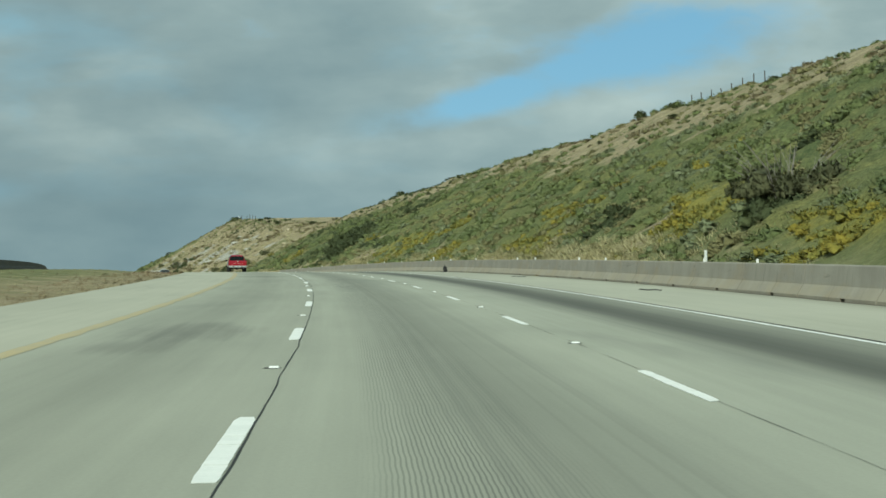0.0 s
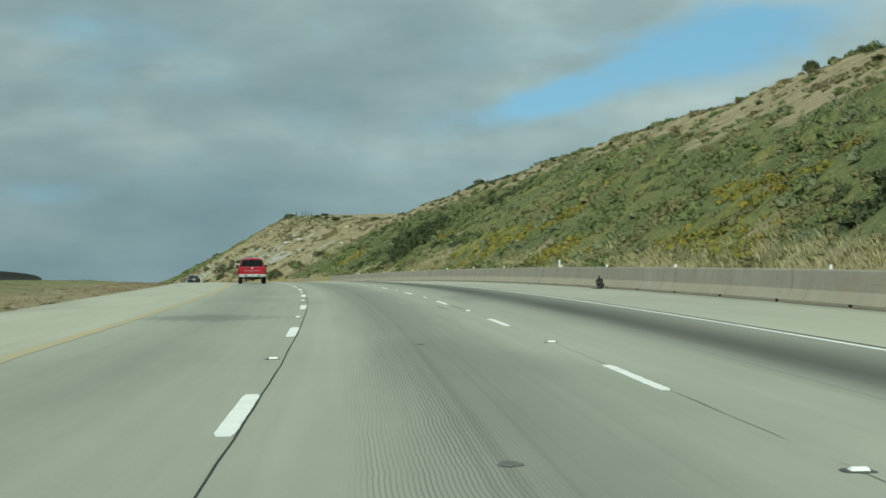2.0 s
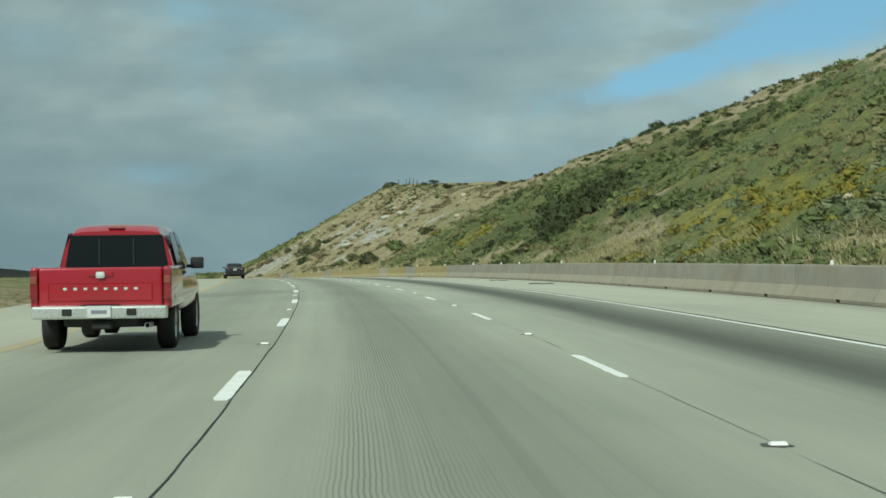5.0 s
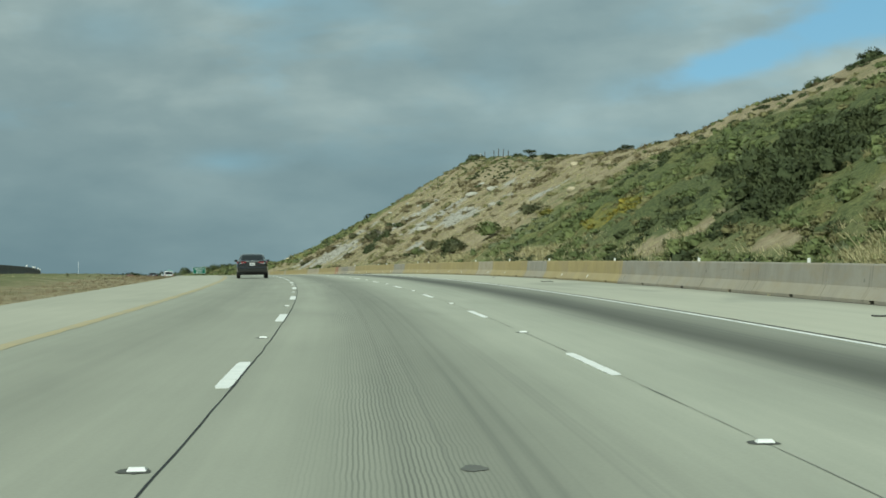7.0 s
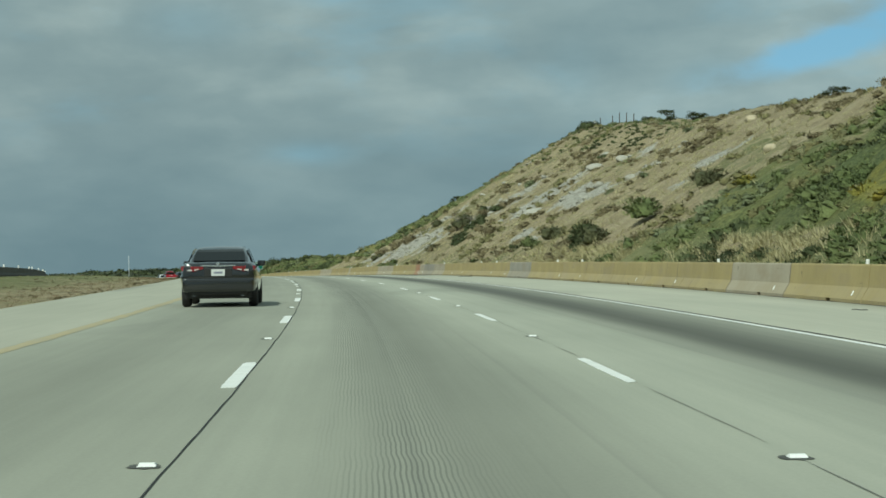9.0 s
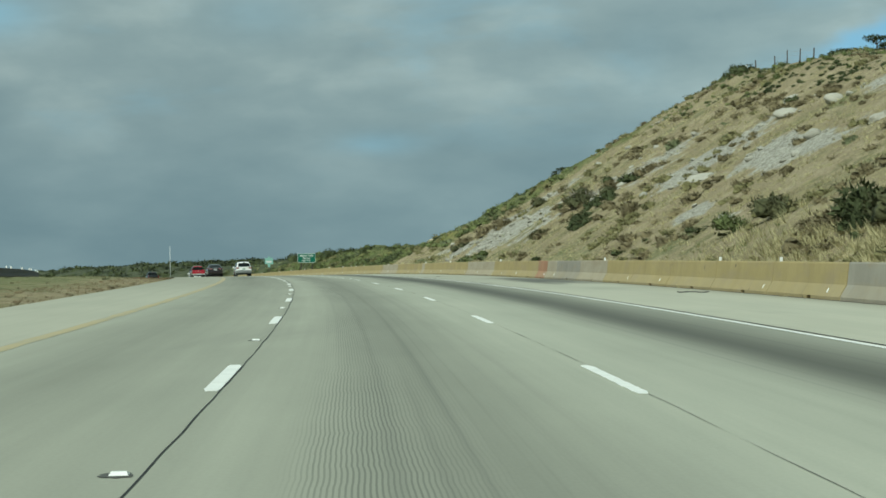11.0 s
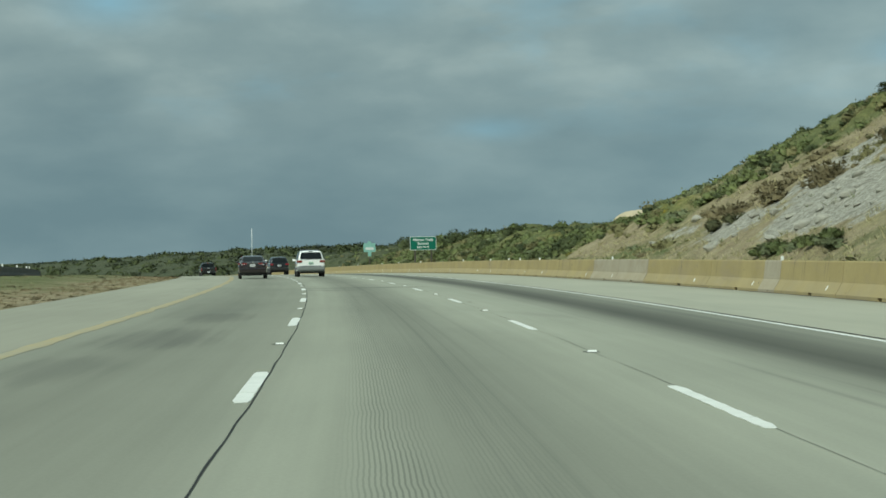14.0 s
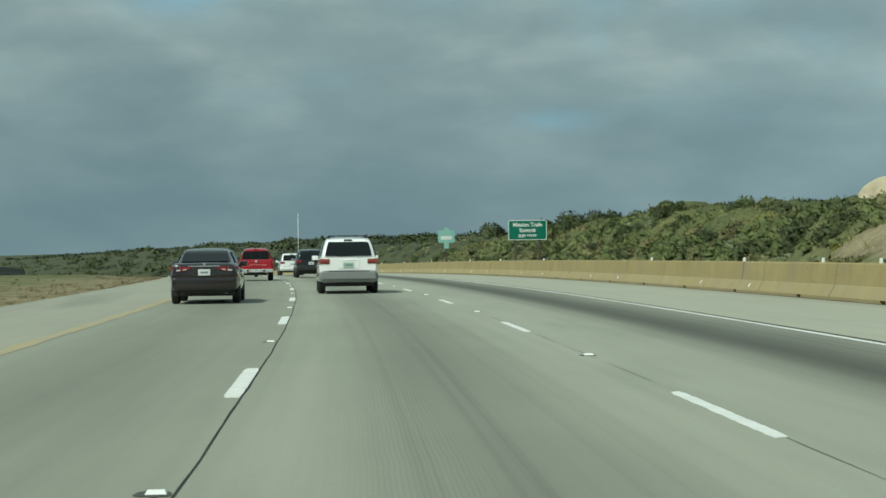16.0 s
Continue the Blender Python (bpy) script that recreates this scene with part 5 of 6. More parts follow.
dome.matrix_world = Matrix.Translation(on_road(548.8, 31.4, float(lie(np.array([548.8]), np.array([31.4]))[0]) + 0.75)) @ pose(0, 0, 0, 4, -6, 40) @ Matrix.Diagonal((2.15, 2.4, 1.42, 1))


# ---- fence along the ridge ----
def fence(s0, s1, gap, reach, height):
    top = tagged(new("ridge_fence"), "old wooden post and wire fence along the ridge", "fence", "fences on the ridge")
    post = FENCE_POST
    spots = []
    for s in np.arange(s0, s1, gap):
        u = float(reach(s))
        p = Vector(on_road(s, u, float(lie(np.array([s]), np.array([u]))[0])))
        ob = new("post", post)
        ob.matrix_world = Matrix.Translation(p - Vector((0, 0, 0.15))) @ pose(0, 0, 0, r.uniform(-3, 3), r.uniform(-3, 3), 0) @ Matrix.Diagonal((1, 1, height, 1))
        ob.parent = top
        spots.append(p)
    for lift in (0.35, 0.62, 0.88):
        bm = bmesh.new()
        for a, b in zip(spots[:-1], spots[1:]):
            a, b = a + Vector((0, 0, lift * height)), b + Vector((0, 0, lift * height))
            turn = (b - a).to_track_quat("Z", "Y").to_matrix().to_4x4()
            bmesh.ops.create_cone(bm, cap_ends=False, segments=4, radius1=0.006, radius2=0.006, depth=(b - a).length, matrix=Matrix.Translation((a + b) / 2) @ turn)
        part("wire", bm, M_STEEL, top)


M_POST = grainy("weathered_fence_wood", (0.055, 0.045, 0.036), (0.120, 0.102, 0.085), 5, 50, 0.9)
bm = bmesh.new()
bmesh.ops.create_cone(bm, cap_ends=True, segments=8, radius1=0.065, radius2=0.055, depth=1.15, matrix=Matrix.Translation((0, 0, 0.575)))
FENCE_POST = mesh_of("post", bm, M_POST)
fence(172, 196, 3.3, lambda s: 52.4, 1.15)
fence(467, 495, 5.2, lambda s: 18.9 + np.interp(s, H_S, H_Z) / 0.60 + 0.6, 1.4)


# ---- vehicles ----
def paint(name, a, b, metal=0.0):
    return grainy(name, a, b, 0.7, 90, 0.20, metal, bump=0.015, coat=1.0, dist=0.002)


M_RED = paint("red_car_paint", (0.330, 0.007, 0.020), (0.385, 0.010, 0.028))
M_PLUM = paint("dark_plum_car_paint", (0.012, 0.007, 0.0085), (0.020, 0.011, 0.013))
M_CARWHITE = paint("white_car_paint", (0.92, 0.92, 0.91), (0.95, 0.95, 0.94))
M_CARGREY = paint("grey_lower_body_paint", (0.200, 0.215, 0.215), (0.250, 0.265, 0.265))
M_CARBLACK = paint("black_car_paint", (0.010, 0.011, 0.012), (0.020, 0.021, 0.023))
M_CARBLUE = paint("dark_blue_grey_car_paint", (0.018, 0.024, 0.034), (0.032, 0.040, 0.052), 0.3)
M_SILVER = paint("silver_car_paint", (0.36, 0.37, 0.37), (0.44, 0.45, 0.45), 0.5)
M_PLASTIC = grainy("black_trim_plastic", (0.014, 0.014, 0.014), (0.026, 0.026, 0.026), 5, 90, 0.6, bump=0.1)
M_CHROME = grainy("chrome", (0.55, 0.56, 0.56), (0.66, 0.67, 0.67), 3, 60, 0.22, 0.9, bump=0.03)
M_BUMPER = grainy("dull_chrome_bumper", (0.60, 0.61, 0.60), (0.74, 0.75, 0.73), 2, 40, 0.30, 0.6, bump=0.05)
M_LAMP = grainy("red_lamp_lens", (0.190, 0.010, 0.016), (0.270, 0.020, 0.030), 6, 60, 0.12, bump=0.05, coat=0.8)
M_LAMPDULL = grainy("brownish_red_lamp_lens", (0.230, 0.060, 0.040), (0.290, 0.085, 0.060), 6, 60, 0.2, bump=0.05, coat=0.6)
M_CLEAR = grainy("clear_lamp_lens", (0.55, 0.52, 0.50), (0.70, 0.68, 0.66), 6, 60, 0.12, bump=0.05, coat=0.8)
M_PLATE = grainy("white_number_plate", (0.62, 0.63, 0.62), (0.72, 0.73, 0.72), 6, 60, 0.45, bump=0.03)
M_PLATEBAR = grainy("dark_blue_plate_bar", (0.20, 0.21, 0.28), (0.26, 0.27, 0.33), 6, 60, 0.5, bump=0.03)
M_PLATEGREEN = grainy("pale_green_number_plate", (0.30, 0.46, 0.34), (0.38, 0.54, 0.42), 6, 60, 0.45, bump=0.03)
M_GLASS, _n, _s = material("tinted_car_glass", 0.05, 0.0, 0.25)
_s.inputs["Base Color"].default_value = (0.012, 0.015, 0.016, 1)
_s.inputs["Coat Weight"].default_value = 0.0


def loft(sections, cap=True):
    """Closed rings (mirrored half outlines, from the bottom's middle to the top's) joined along y."""
    bm = bmesh.new()
    rings = []
    for y, half in sections:
        pts = list(half) + [(-x, z) for x, z in reversed(half) if abs(x) > 1e-6]
        rings.append([bm.verts.new((x, y, z)) for x, z in pts])
    for a, b in zip(rings[:-1], rings[1:]):
        for k in range(len(a)):
            bm.faces.new((a[k], a[(k + 1) % len(a)], b[(k + 1) % len(a)], b[k]))
    if cap:
        bm.faces.new(rings[0]), bm.faces.new(list(reversed(rings[-1])))
    bmesh.ops.recalc_face_normals(bm, faces=bm.faces[:])
    return bm


def hull(y, w, zb, zt, tuck=0.04):
    h = zt - zb
    return (y, [(0, zb), (w - 0.14, zb), (w - 0.05, zb + 0.05), (w - tuck * 0.3, zb + 0.22 * h), (w, zb + 0.48 * h), (w - 0.012, zb + 0.70 * h), (w - 0.045, zt - 0.07), (w - 0.10, zt - 0.015), (w - 0.20, zt), (0, zt + 0.012)])


def cabin_ring(y, wb, wr, zb, zr):
    h = zr - zb
    return (y, [(0, zb), (wb, zb), (wb - (wb - wr) * 0.45, zb + 0.5 * h), (wr, zb + 0.86 * h), (wr - 0.06, zb + 0.965 * h), (wr - 0.20, zr), (0, zr + 0.012)])


def shell(name, bm, mat, parent, label=""):
    ob = part(name, bm, mat, parent, label, smooth=True)
    ob.data.set_sharp_from_angle(angle=radians(38))
    return ob


def sheet(points, thick):
    """A thin solid pane through corner points (any polygon), thickened along its normal."""
    bm = bmesh.new()
    P = [Vector(p) for p in points]
    nrm = (P[1] - P[0]).cross(P[2] - P[0]).normalized() * thick
    a, b = [bm.verts.new(p + nrm) for p in P], [bm.verts.new(p - nrm * 0.2) for p in P]
    bm.faces.new(a), bm.faces.new(list(reversed(b)))
    for k in range(len(P)):
        bm.faces.new((a[k], b[k], b[(k + 1) % len(P)], a[(k + 1) % len(P)]))
    bmesh.ops.recalc_face_normals(bm, faces=bm.faces[:])
    return bm


def pane(rows, thick):
    """A bent pane from rows of (half width, y, z), standing out to the rear by thick."""
    bm = bmesh.new()
    out = [[bm.verts.new((sx * w, y - thick, z)) for sx in (-1, -0.33, 0.33, 1)] for w, y, z in rows]
    inn = [[bm.verts.new((sx * w, y + 0.004, z)) for sx in (-1, -0.33, 0.33, 1)] for w, y, z in rows]
    n = len(rows)
    for k in range(n - 1):
        for j in range(3):
            bm.faces.new((out[k][j], out[k][j + 1], out[k + 1][j + 1], out[k + 1][j]))
            bm.faces.new((inn[k][j + 1], inn[k][j], inn[k + 1][j], inn[k + 1][j + 1]))
        bm.faces.new((inn[k][0], out[k][0], out[k + 1][0], inn[k + 1][0]))
        bm.faces.new((out[k][3], inn[k][3], inn[k + 1][3], out[k + 1][3]))
    for k in (0, n - 1):
        for j in range(3):
            bm.faces.new((out[k][j], inn[k][j], inn[k][j + 1], out[k][j + 1]))
    bmesh.ops.recalc_face_normals(bm, faces=bm.faces[:])
    return bm


def spin(profile, segments=24):
    """A ring solid round the x axis from (radius, x) points."""
    bm = bmesh.new()
    rings = [[bm.verts.new((x, r * math.cos(a), r * math.sin(a))) for r, x in profile] for a in np.linspace(0, 2 * math.pi, segments, endpoint=False)]
    for i in range(segments):
        A, B = rings[i], rings[(i + 1) % segments]
        for k in range(len(profile)):
            bm.faces.new((A[k], A[(k + 1) % len(profile)], B[(k + 1) % len(profile)], B[k]))
    bmesh.ops.recalc_face_normals(bm, faces=bm.faces[:])
    return bm


def wheels(car, rear, front, track, radius, width, rim_mat):
    tyre_me = rim_me = None
    for y in (rear, front):
        for side in (-1, 1):
            w = new("wheel")
            w.parent, w.location = car, (side * track, y, radius)
            if side < 0:
                w.rotation_euler = (0, 0, math.pi)
            if tyre_me is None:
                R, h = radius, width / 2
                t = part("tyre", spin([(R * 0.62, -h), (R * 0.90, -h), (R * 0.98, -h + 0.03), (R, -h + 0.06), (R, h - 0.06), (R * 0.98, h - 0.03), (R * 0.90, h), (R * 0.62, h * 0.9)]), M_RUBBER, w, "", True)
                bm = spin([(0.02, h * 0.35), (0.06, h * 0.55), (R * 0.50, h * 0.50), (R * 0.60, h * 0.86), (R * 0.63, h * 0.86), (R * 0.63, -h * 0.6), (R * 0.4, -h * 0.5), (0.02, -h * 0.5)])
                m = part("rim", bm, rim_mat, w, "", True)
                m.data.set_sharp_from_angle(angle=radians(35))
                tyre_me, rim_me = t.data, m.data
            else:
                new("tyre", tyre_me).parent = w
                new("rim", rim_me).parent = w


def mirrors(car, y, x, z, mat, size=(0.20, 0.10, 0.14)):
    for side in (-1, 1):
        bm = box_bm(*size, 0.03, (side * (x + size[0] / 2), y, z), 2)
        bmesh.ops.create_cube(bm, size=1.0, matrix=Matrix.Translation((side * (x - 0.02), y + 0.02, z - 0.05)) @ Matrix.Diagonal((0.10, 0.06, 0.05, 1)))
        shell("side_mirror", bm, mat, car)


def plate(car, z, y=-0.02, mat=None, bar=None):
    p = part("number_plate", box_bm(0.31, 0.012, 0.155, 0.004, (0, y, z)), mat or M_PLATE, car, "number plate")
    part("plate_bar", box_bm(0.20, 0.006, 0.045, 0.0, (0, y - 0.007, z)), bar or M_PLATEBAR, p)


def underside(car, w, y0, y1, z0, z1):
    part("underbody", box_bm(w, y1 - y0, z1 - z0, 0.03, (0, (y0 + y1) / 2, (z0 + z1) / 2)), M_PLASTIC, car)


def side_glass(car, quads):
    for q in quads:
        for side in (1, -1):
            pts = [(side * x, y, z) for x, y, z in q]
            part("side_window", sheet(pts if side > 0 else list(reversed(pts)), 0.006), M_GLASS, car)


def settle(car, s, u, turn=0.0, size=(1, 1, 1)):
    car.matrix_world = stand(s, u, 0.0, turn) @ Matrix.Diagonal((*size, 1))
    return car


def wrap(outline, side, proud=0.0):
    """A lamp lens that wraps round the car's rear corner, from its outline across and up."""
    bm = bmesh.new()

    def back(x):
        return -0.040 - proud + max(0.0, x - 0.66) ** 2 * 4.2

    out = [bm.verts.new((side * (x + proud * (x > 0.7)), back(x), z)) for x, z in outline]
    inn = [bm.verts.new((side * x * 0.97, back(x) + 0.09, z)) for x, z in outline]
    bm.faces.new(out), bm.faces.new(list(reversed(inn)))
    for k in range(len(out)):
        bm.faces.new((out[k], inn[k], inn[(k + 1) % len(out)], out[(k + 1) % len(out)]))
    bmesh.ops.recalc_face_normals(bm, faces=bm.faces[:])
    return bm


def sedan(label, body, rim=M_SILVER):
    car = tagged(new("sedan"), label, "car", "vehicles on the freeway")
    shell("body", loft([hull(-0.02, 0.74, 0.46, 0.93), hull(0.03, 0.82, 0.40, 0.995), hull(0.16, 0.86, 0.34, 1.03), hull(0.45, 0.878, 0.30, 1.045), hull(0.9, 0.883, 0.27, 1.03), hull(1.6, 0.884, 0.25, 0.985),
                        hull(3.1, 0.88, 0.25, 0.95), hull(3.75, 0.865, 0.27, 0.88), hull(4.25, 0.80, 0.32, 0.76), hull(4.48, 0.66, 0.38, 0.66)]), body, car)
    shell("cabin", loft([cabin_ring(0.50, 0.70, 0.66, 1.00, 1.045), cabin_ring(0.80, 0.73, 0.64, 1.00, 1.20), cabin_ring(1.18, 0.76, 0.60, 0.98, 1.36), cabin_ring(1.7, 0.775, 0.60, 0.96, 1.405), cabin_ring(2.3, 0.775, 0.59, 0.95, 1.39),
                         cabin_ring(2.75, 0.75, 0.60, 0.94, 1.24), cabin_ring(3.25, 0.72, 0.66, 0.92, 0.96)]), body, car)
    part("rear_window", pane([(0.60, 0.54, 1.075), (0.585, 0.78, 1.195), (0.555, 0.96, 1.285), (0.52, 1.12, 1.337)], 0.05), M_GLASS, car)
    part("windshield", sheet([(0.62, 3.18, 0.99), (-0.62, 3.18, 0.99), (-0.52, 2.42, 1.385), (0.52, 2.42, 1.385)], 0.02), M_GLASS, car)
    side_glass(car, [[(0.765, 0.98, 1.03), (0.645, 1.22, 1.33), (0.64, 1.72, 1.37), (0.78, 1.74, 1.01)], [(0.78, 1.82, 1.01), (0.64, 1.80, 1.37), (0.63, 2.28, 1.355), (0.765, 2.78, 1.00)]])
    for side in (-1, 1):
        lamp = part("tail_light", wrap([(0.57, 0.825), (0.80, 0.815), (0.868, 0.90), (0.85, 0.955), (0.57, 0.945)], side), M_LAMP, car, "dark red wedge-shaped tail light")
        part("reversing_lens", wrap([(0.60, 0.84), (0.70, 0.836), (0.70, 0.872), (0.60, 0.876)], side, 0.012), M_CLEAR, lamp)
        lid = part("lid_light", wrap([(0.34, 0.885), (0.56, 0.828), (0.56, 0.945), (0.34, 0.935)], side), M_LAMP, car, "dark red lid light")
        part("lid_lens", wrap([(0.44, 0.872), (0.54, 0.848), (0.54, 0.876), (0.44, 0.892)], side, 0.012), M_CLEAR, lid)
        part("reflector", box_bm(0.12, 0.02, 0.035, 0.008, (side * 0.66, -0.005, 0.50)), M_LAMP, car)
        bm = spin([(0.028, -0.06), (0.036, -0.06), (0.036, 0.06), (0.028, 0.06)], 12)
        bmesh.ops.rotate(bm, verts=bm.verts[:], matrix=Matrix.Rotation(math.pi / 2, 3, "Z"))
        bmesh.ops.translate(bm, verts=bm.verts[:], vec=(side * 0.55, 0.10, 0.29))
        part("exhaust", bm, M_CHROME, car)
    part("chrome_strip", box_bm(0.80, 0.03, 0.035, 0.008, (0, -0.022, 0.955)), M_CHROME, car, "chrome strip over the plate")
    part("badge", box_bm(0.085, 0.02, 0.07, 0.015, (0, 0.005, 1.005)), M_CHROME, car, "small chrome badge shape")
    shell("bumper", box_bm(1.64, 0.20, 0.34, 0.095, (0, 0.05, 0.52), 5), body, car)
    part("bumper_skirt", box_bm(1.30, 0.10, 0.13, 0.03, (0, 0.06, 0.35)), M_PLASTIC, car)
    part("bumper_seam", box_bm(1.30, 0.012, 0.012, 0.0, (0, -0.052, 0.60)), M_PLASTIC, car)
    part("plate_recess", box_bm(0.64, 0.02, 0.20, 0.01, (0, -0.018, 0.80)), M_PLASTIC, car)
    plate(car, 0.80, -0.035)
    underside(car, 1.5, 0.2, 4.2, 0.20, 0.36)
    mirrors(car, 2.75, 0.80, 1.00, body)
    for side in (-1, 1):
        part("head_light", box_bm(0.34, 0.20, 0.13, 0.04, (side * 0.58, 4.32, 0.66), 2), M_CLEAR, car)
    wheels(car, 0.78, 3.48, 0.775, 0.315, 0.205, rim)
    return car


def pickup(label, body, bumper, bars):
    """A crew-cab pickup with an open bed, seen from behind: tailgate, step bumper and upright cab."""
    car = tagged(new("pickup_truck"), label, "pickup truck", "vehicles on the freeway")
    shell("body", loft([hull(1.55, 0.90, 0.50, 1.10), hull(1.75, 0.905, 0.46, 1.10), hull(3.4, 0.905, 0.46, 1.08), hull(4.4, 0.895, 0.46, 1.06), hull(5.0, 0.86, 0.50, 0.98), hull(5.2, 0.74, 0.55, 0.88)]), body, car, "cab and bonnet body")
    for side in (-1, 1):
        shell("bed_side", box_bm(0.12, 1.60, 0.56, 0.055, (side * 0.865, 0.83, 0.855), 4), body, car)
        part("bed_arch", box_bm(0.05, 0.95, 0.10, 0.02, (side * 0.905, 0.92, 0.73)), body, car)
        lamp = part("tail_light", box_bm(0.105, 0.05, 0.40, 0.018, (side * 0.872, 0.02, 0.90), 2), M_LAMP, car, "tall red tail light")
        part("reversing_lens", box_bm(0.09, 0.02, 0.10, 0.01, (side * 0.872, -0.008, 0.96)), M_LAMPDULL, lamp)
    gate = shell("tailgate", box_bm(1.62, 0.09, 0.52, 0.042, (0, 0.035, 0.865), 4), body, car, "tailgate with a row of pale letters")
    part("gate_panel", box_bm(1.36, 0.014, 0.24, 0.012, (0, -0.012, 0.80)), body, gate)
    part("gate_handle", box_bm(0.34, 0.03, 0.07, 0.012, (0, -0.012, 1.04), 2), body, gate)
    part("emblem", box_bm(0.12, 0.03, 0.09, 0.03, (0, -0.026, 1.03), 2), M_PLATE, gate, "bright oval emblem shape")
    if bars:
        for k in range(8):
            part("letter_bar", box_bm(0.048, 0.008, 0.034, 0.006, (-0.46 + 0.132 * k, -0.021, 0.845)), M_PLATE, gate, "pale letter-sized bar")
    part("bed_floor", box_bm(1.66, 1.56, 0.05, 0.0, (0, 0.83, 0.62)), M_PLASTIC, car)
    shell("cabin", loft([cabin_ring(1.60, 0.81, 0.66, 1.05, 1.62), cabin_ring(1.72, 0.83, 0.63, 1.05, 1.69), cabin_ring(2.2, 0.83, 0.63, 1.05, 1.73), cabin_ring(3.1, 0.83, 0.66, 1.05, 1.71), cabin_ring(3.45, 0.80, 0.66, 1.04, 1.58),
                         cabin_ring(4.0, 0.76, 0.68, 1.03, 1.08)]), body, car)
    part("rear_window", sheet([(-0.72, 1.592, 1.12), (0.72, 1.592, 1.12), (0.645, 1.60, 1.57), (-0.645, 1.60, 1.57)], 0.014), M_GLASS, car, "dark three-pane rear window")
    for x in (-0.24, 0.24):
        part("window_bar", box_bm(0.022, 0.012, 0.38, 0.0, (x, 1.574, 1.335)), M_PLASTIC, car)
    part("high_brake_light", box_bm(0.24, 0.05, 0.035, 0.012, (0, 1.63, 1.672)), M_LAMPDULL, car)
    part("windshield", sheet([(0.66, 3.95, 1.12), (-0.66, 3.95, 1.12), (-0.58, 3.44, 1.55), (0.58, 3.44, 1.55)], 0.03), M_GLASS, car)
    side_glass(car, [[(0.835, 1.80, 1.13), (0.715, 1.84, 1.60), (0.70, 2.52, 1.63), (0.84, 2.56, 1.12)], [(0.84, 2.64, 1.12), (0.70, 2.60, 1.63), (0.69, 3.20, 1.60), (0.82, 3.62, 1.12)]])
    b = part("rear_bumper", box_bm(1.76, 0.20, 0.17, 0.03, (0, -0.06, 0.535), 2), bumper, car, "pale step bumper")
    part("bumper_pad", box_bm(0.50, 0.12, 0.02, 0.0, (0, -0.07, 0.625)), M_PLASTIC, b)
    for x in (-0.42, 0.42):
        part("bumper_notch", box_bm(0.13, 0.02, 0.09, 0.01, (x, -0.165, 0.54)), M_PLASTIC, b)
    plate(car, 0.545, -0.175)
    underside(car, 1.0, 0.05, 4.6, 0.34, 0.52)
    part("hitch", box_bm(0.26, 0.22, 0.10, 0.02, (0.02, 0.0, 0.36)), M_PLASTIC, car)
    part("axle", spin([(0.0, -0.7), (0.05, -0.7), (0.06, -0.12), (0.14, -0.08), (0.14, 0.08), (0.06, 0.12), (0.05, 0.7), (0.0, 0.7)], 12), M_PLASTIC, car).location = (0, 1.0, 0.35)
    bm = spin([(0.03, -0.20), (0.04, -0.20), (0.04, 0.20), (0.03, 0.20)], 12)
    bmesh.ops.rotate(bm, verts=bm.verts[:], matrix=Matrix.Rotation(math.pi / 2, 3, "Z"))
    bmesh.ops.translate(bm, verts=bm.verts[:], vec=(0.62, 0.1, 0.36))
    part("exhaust", bm, M_STEEL, car)
    mirrors(car, 3.55, 0.86, 1.16, M_PLASTIC, (0.20, 0.10, 0.18))
    for side in (-1, 1):
        part("head_light", box_bm(0.30, 0.16, 0.20, 0.03, (side * 0.66, 5.10, 0.80), 2), M_CLEAR, car)
    wheels(car, 1.0, 4.3, 0.775, 0.36, 0.245, M_SILVER)
    return car


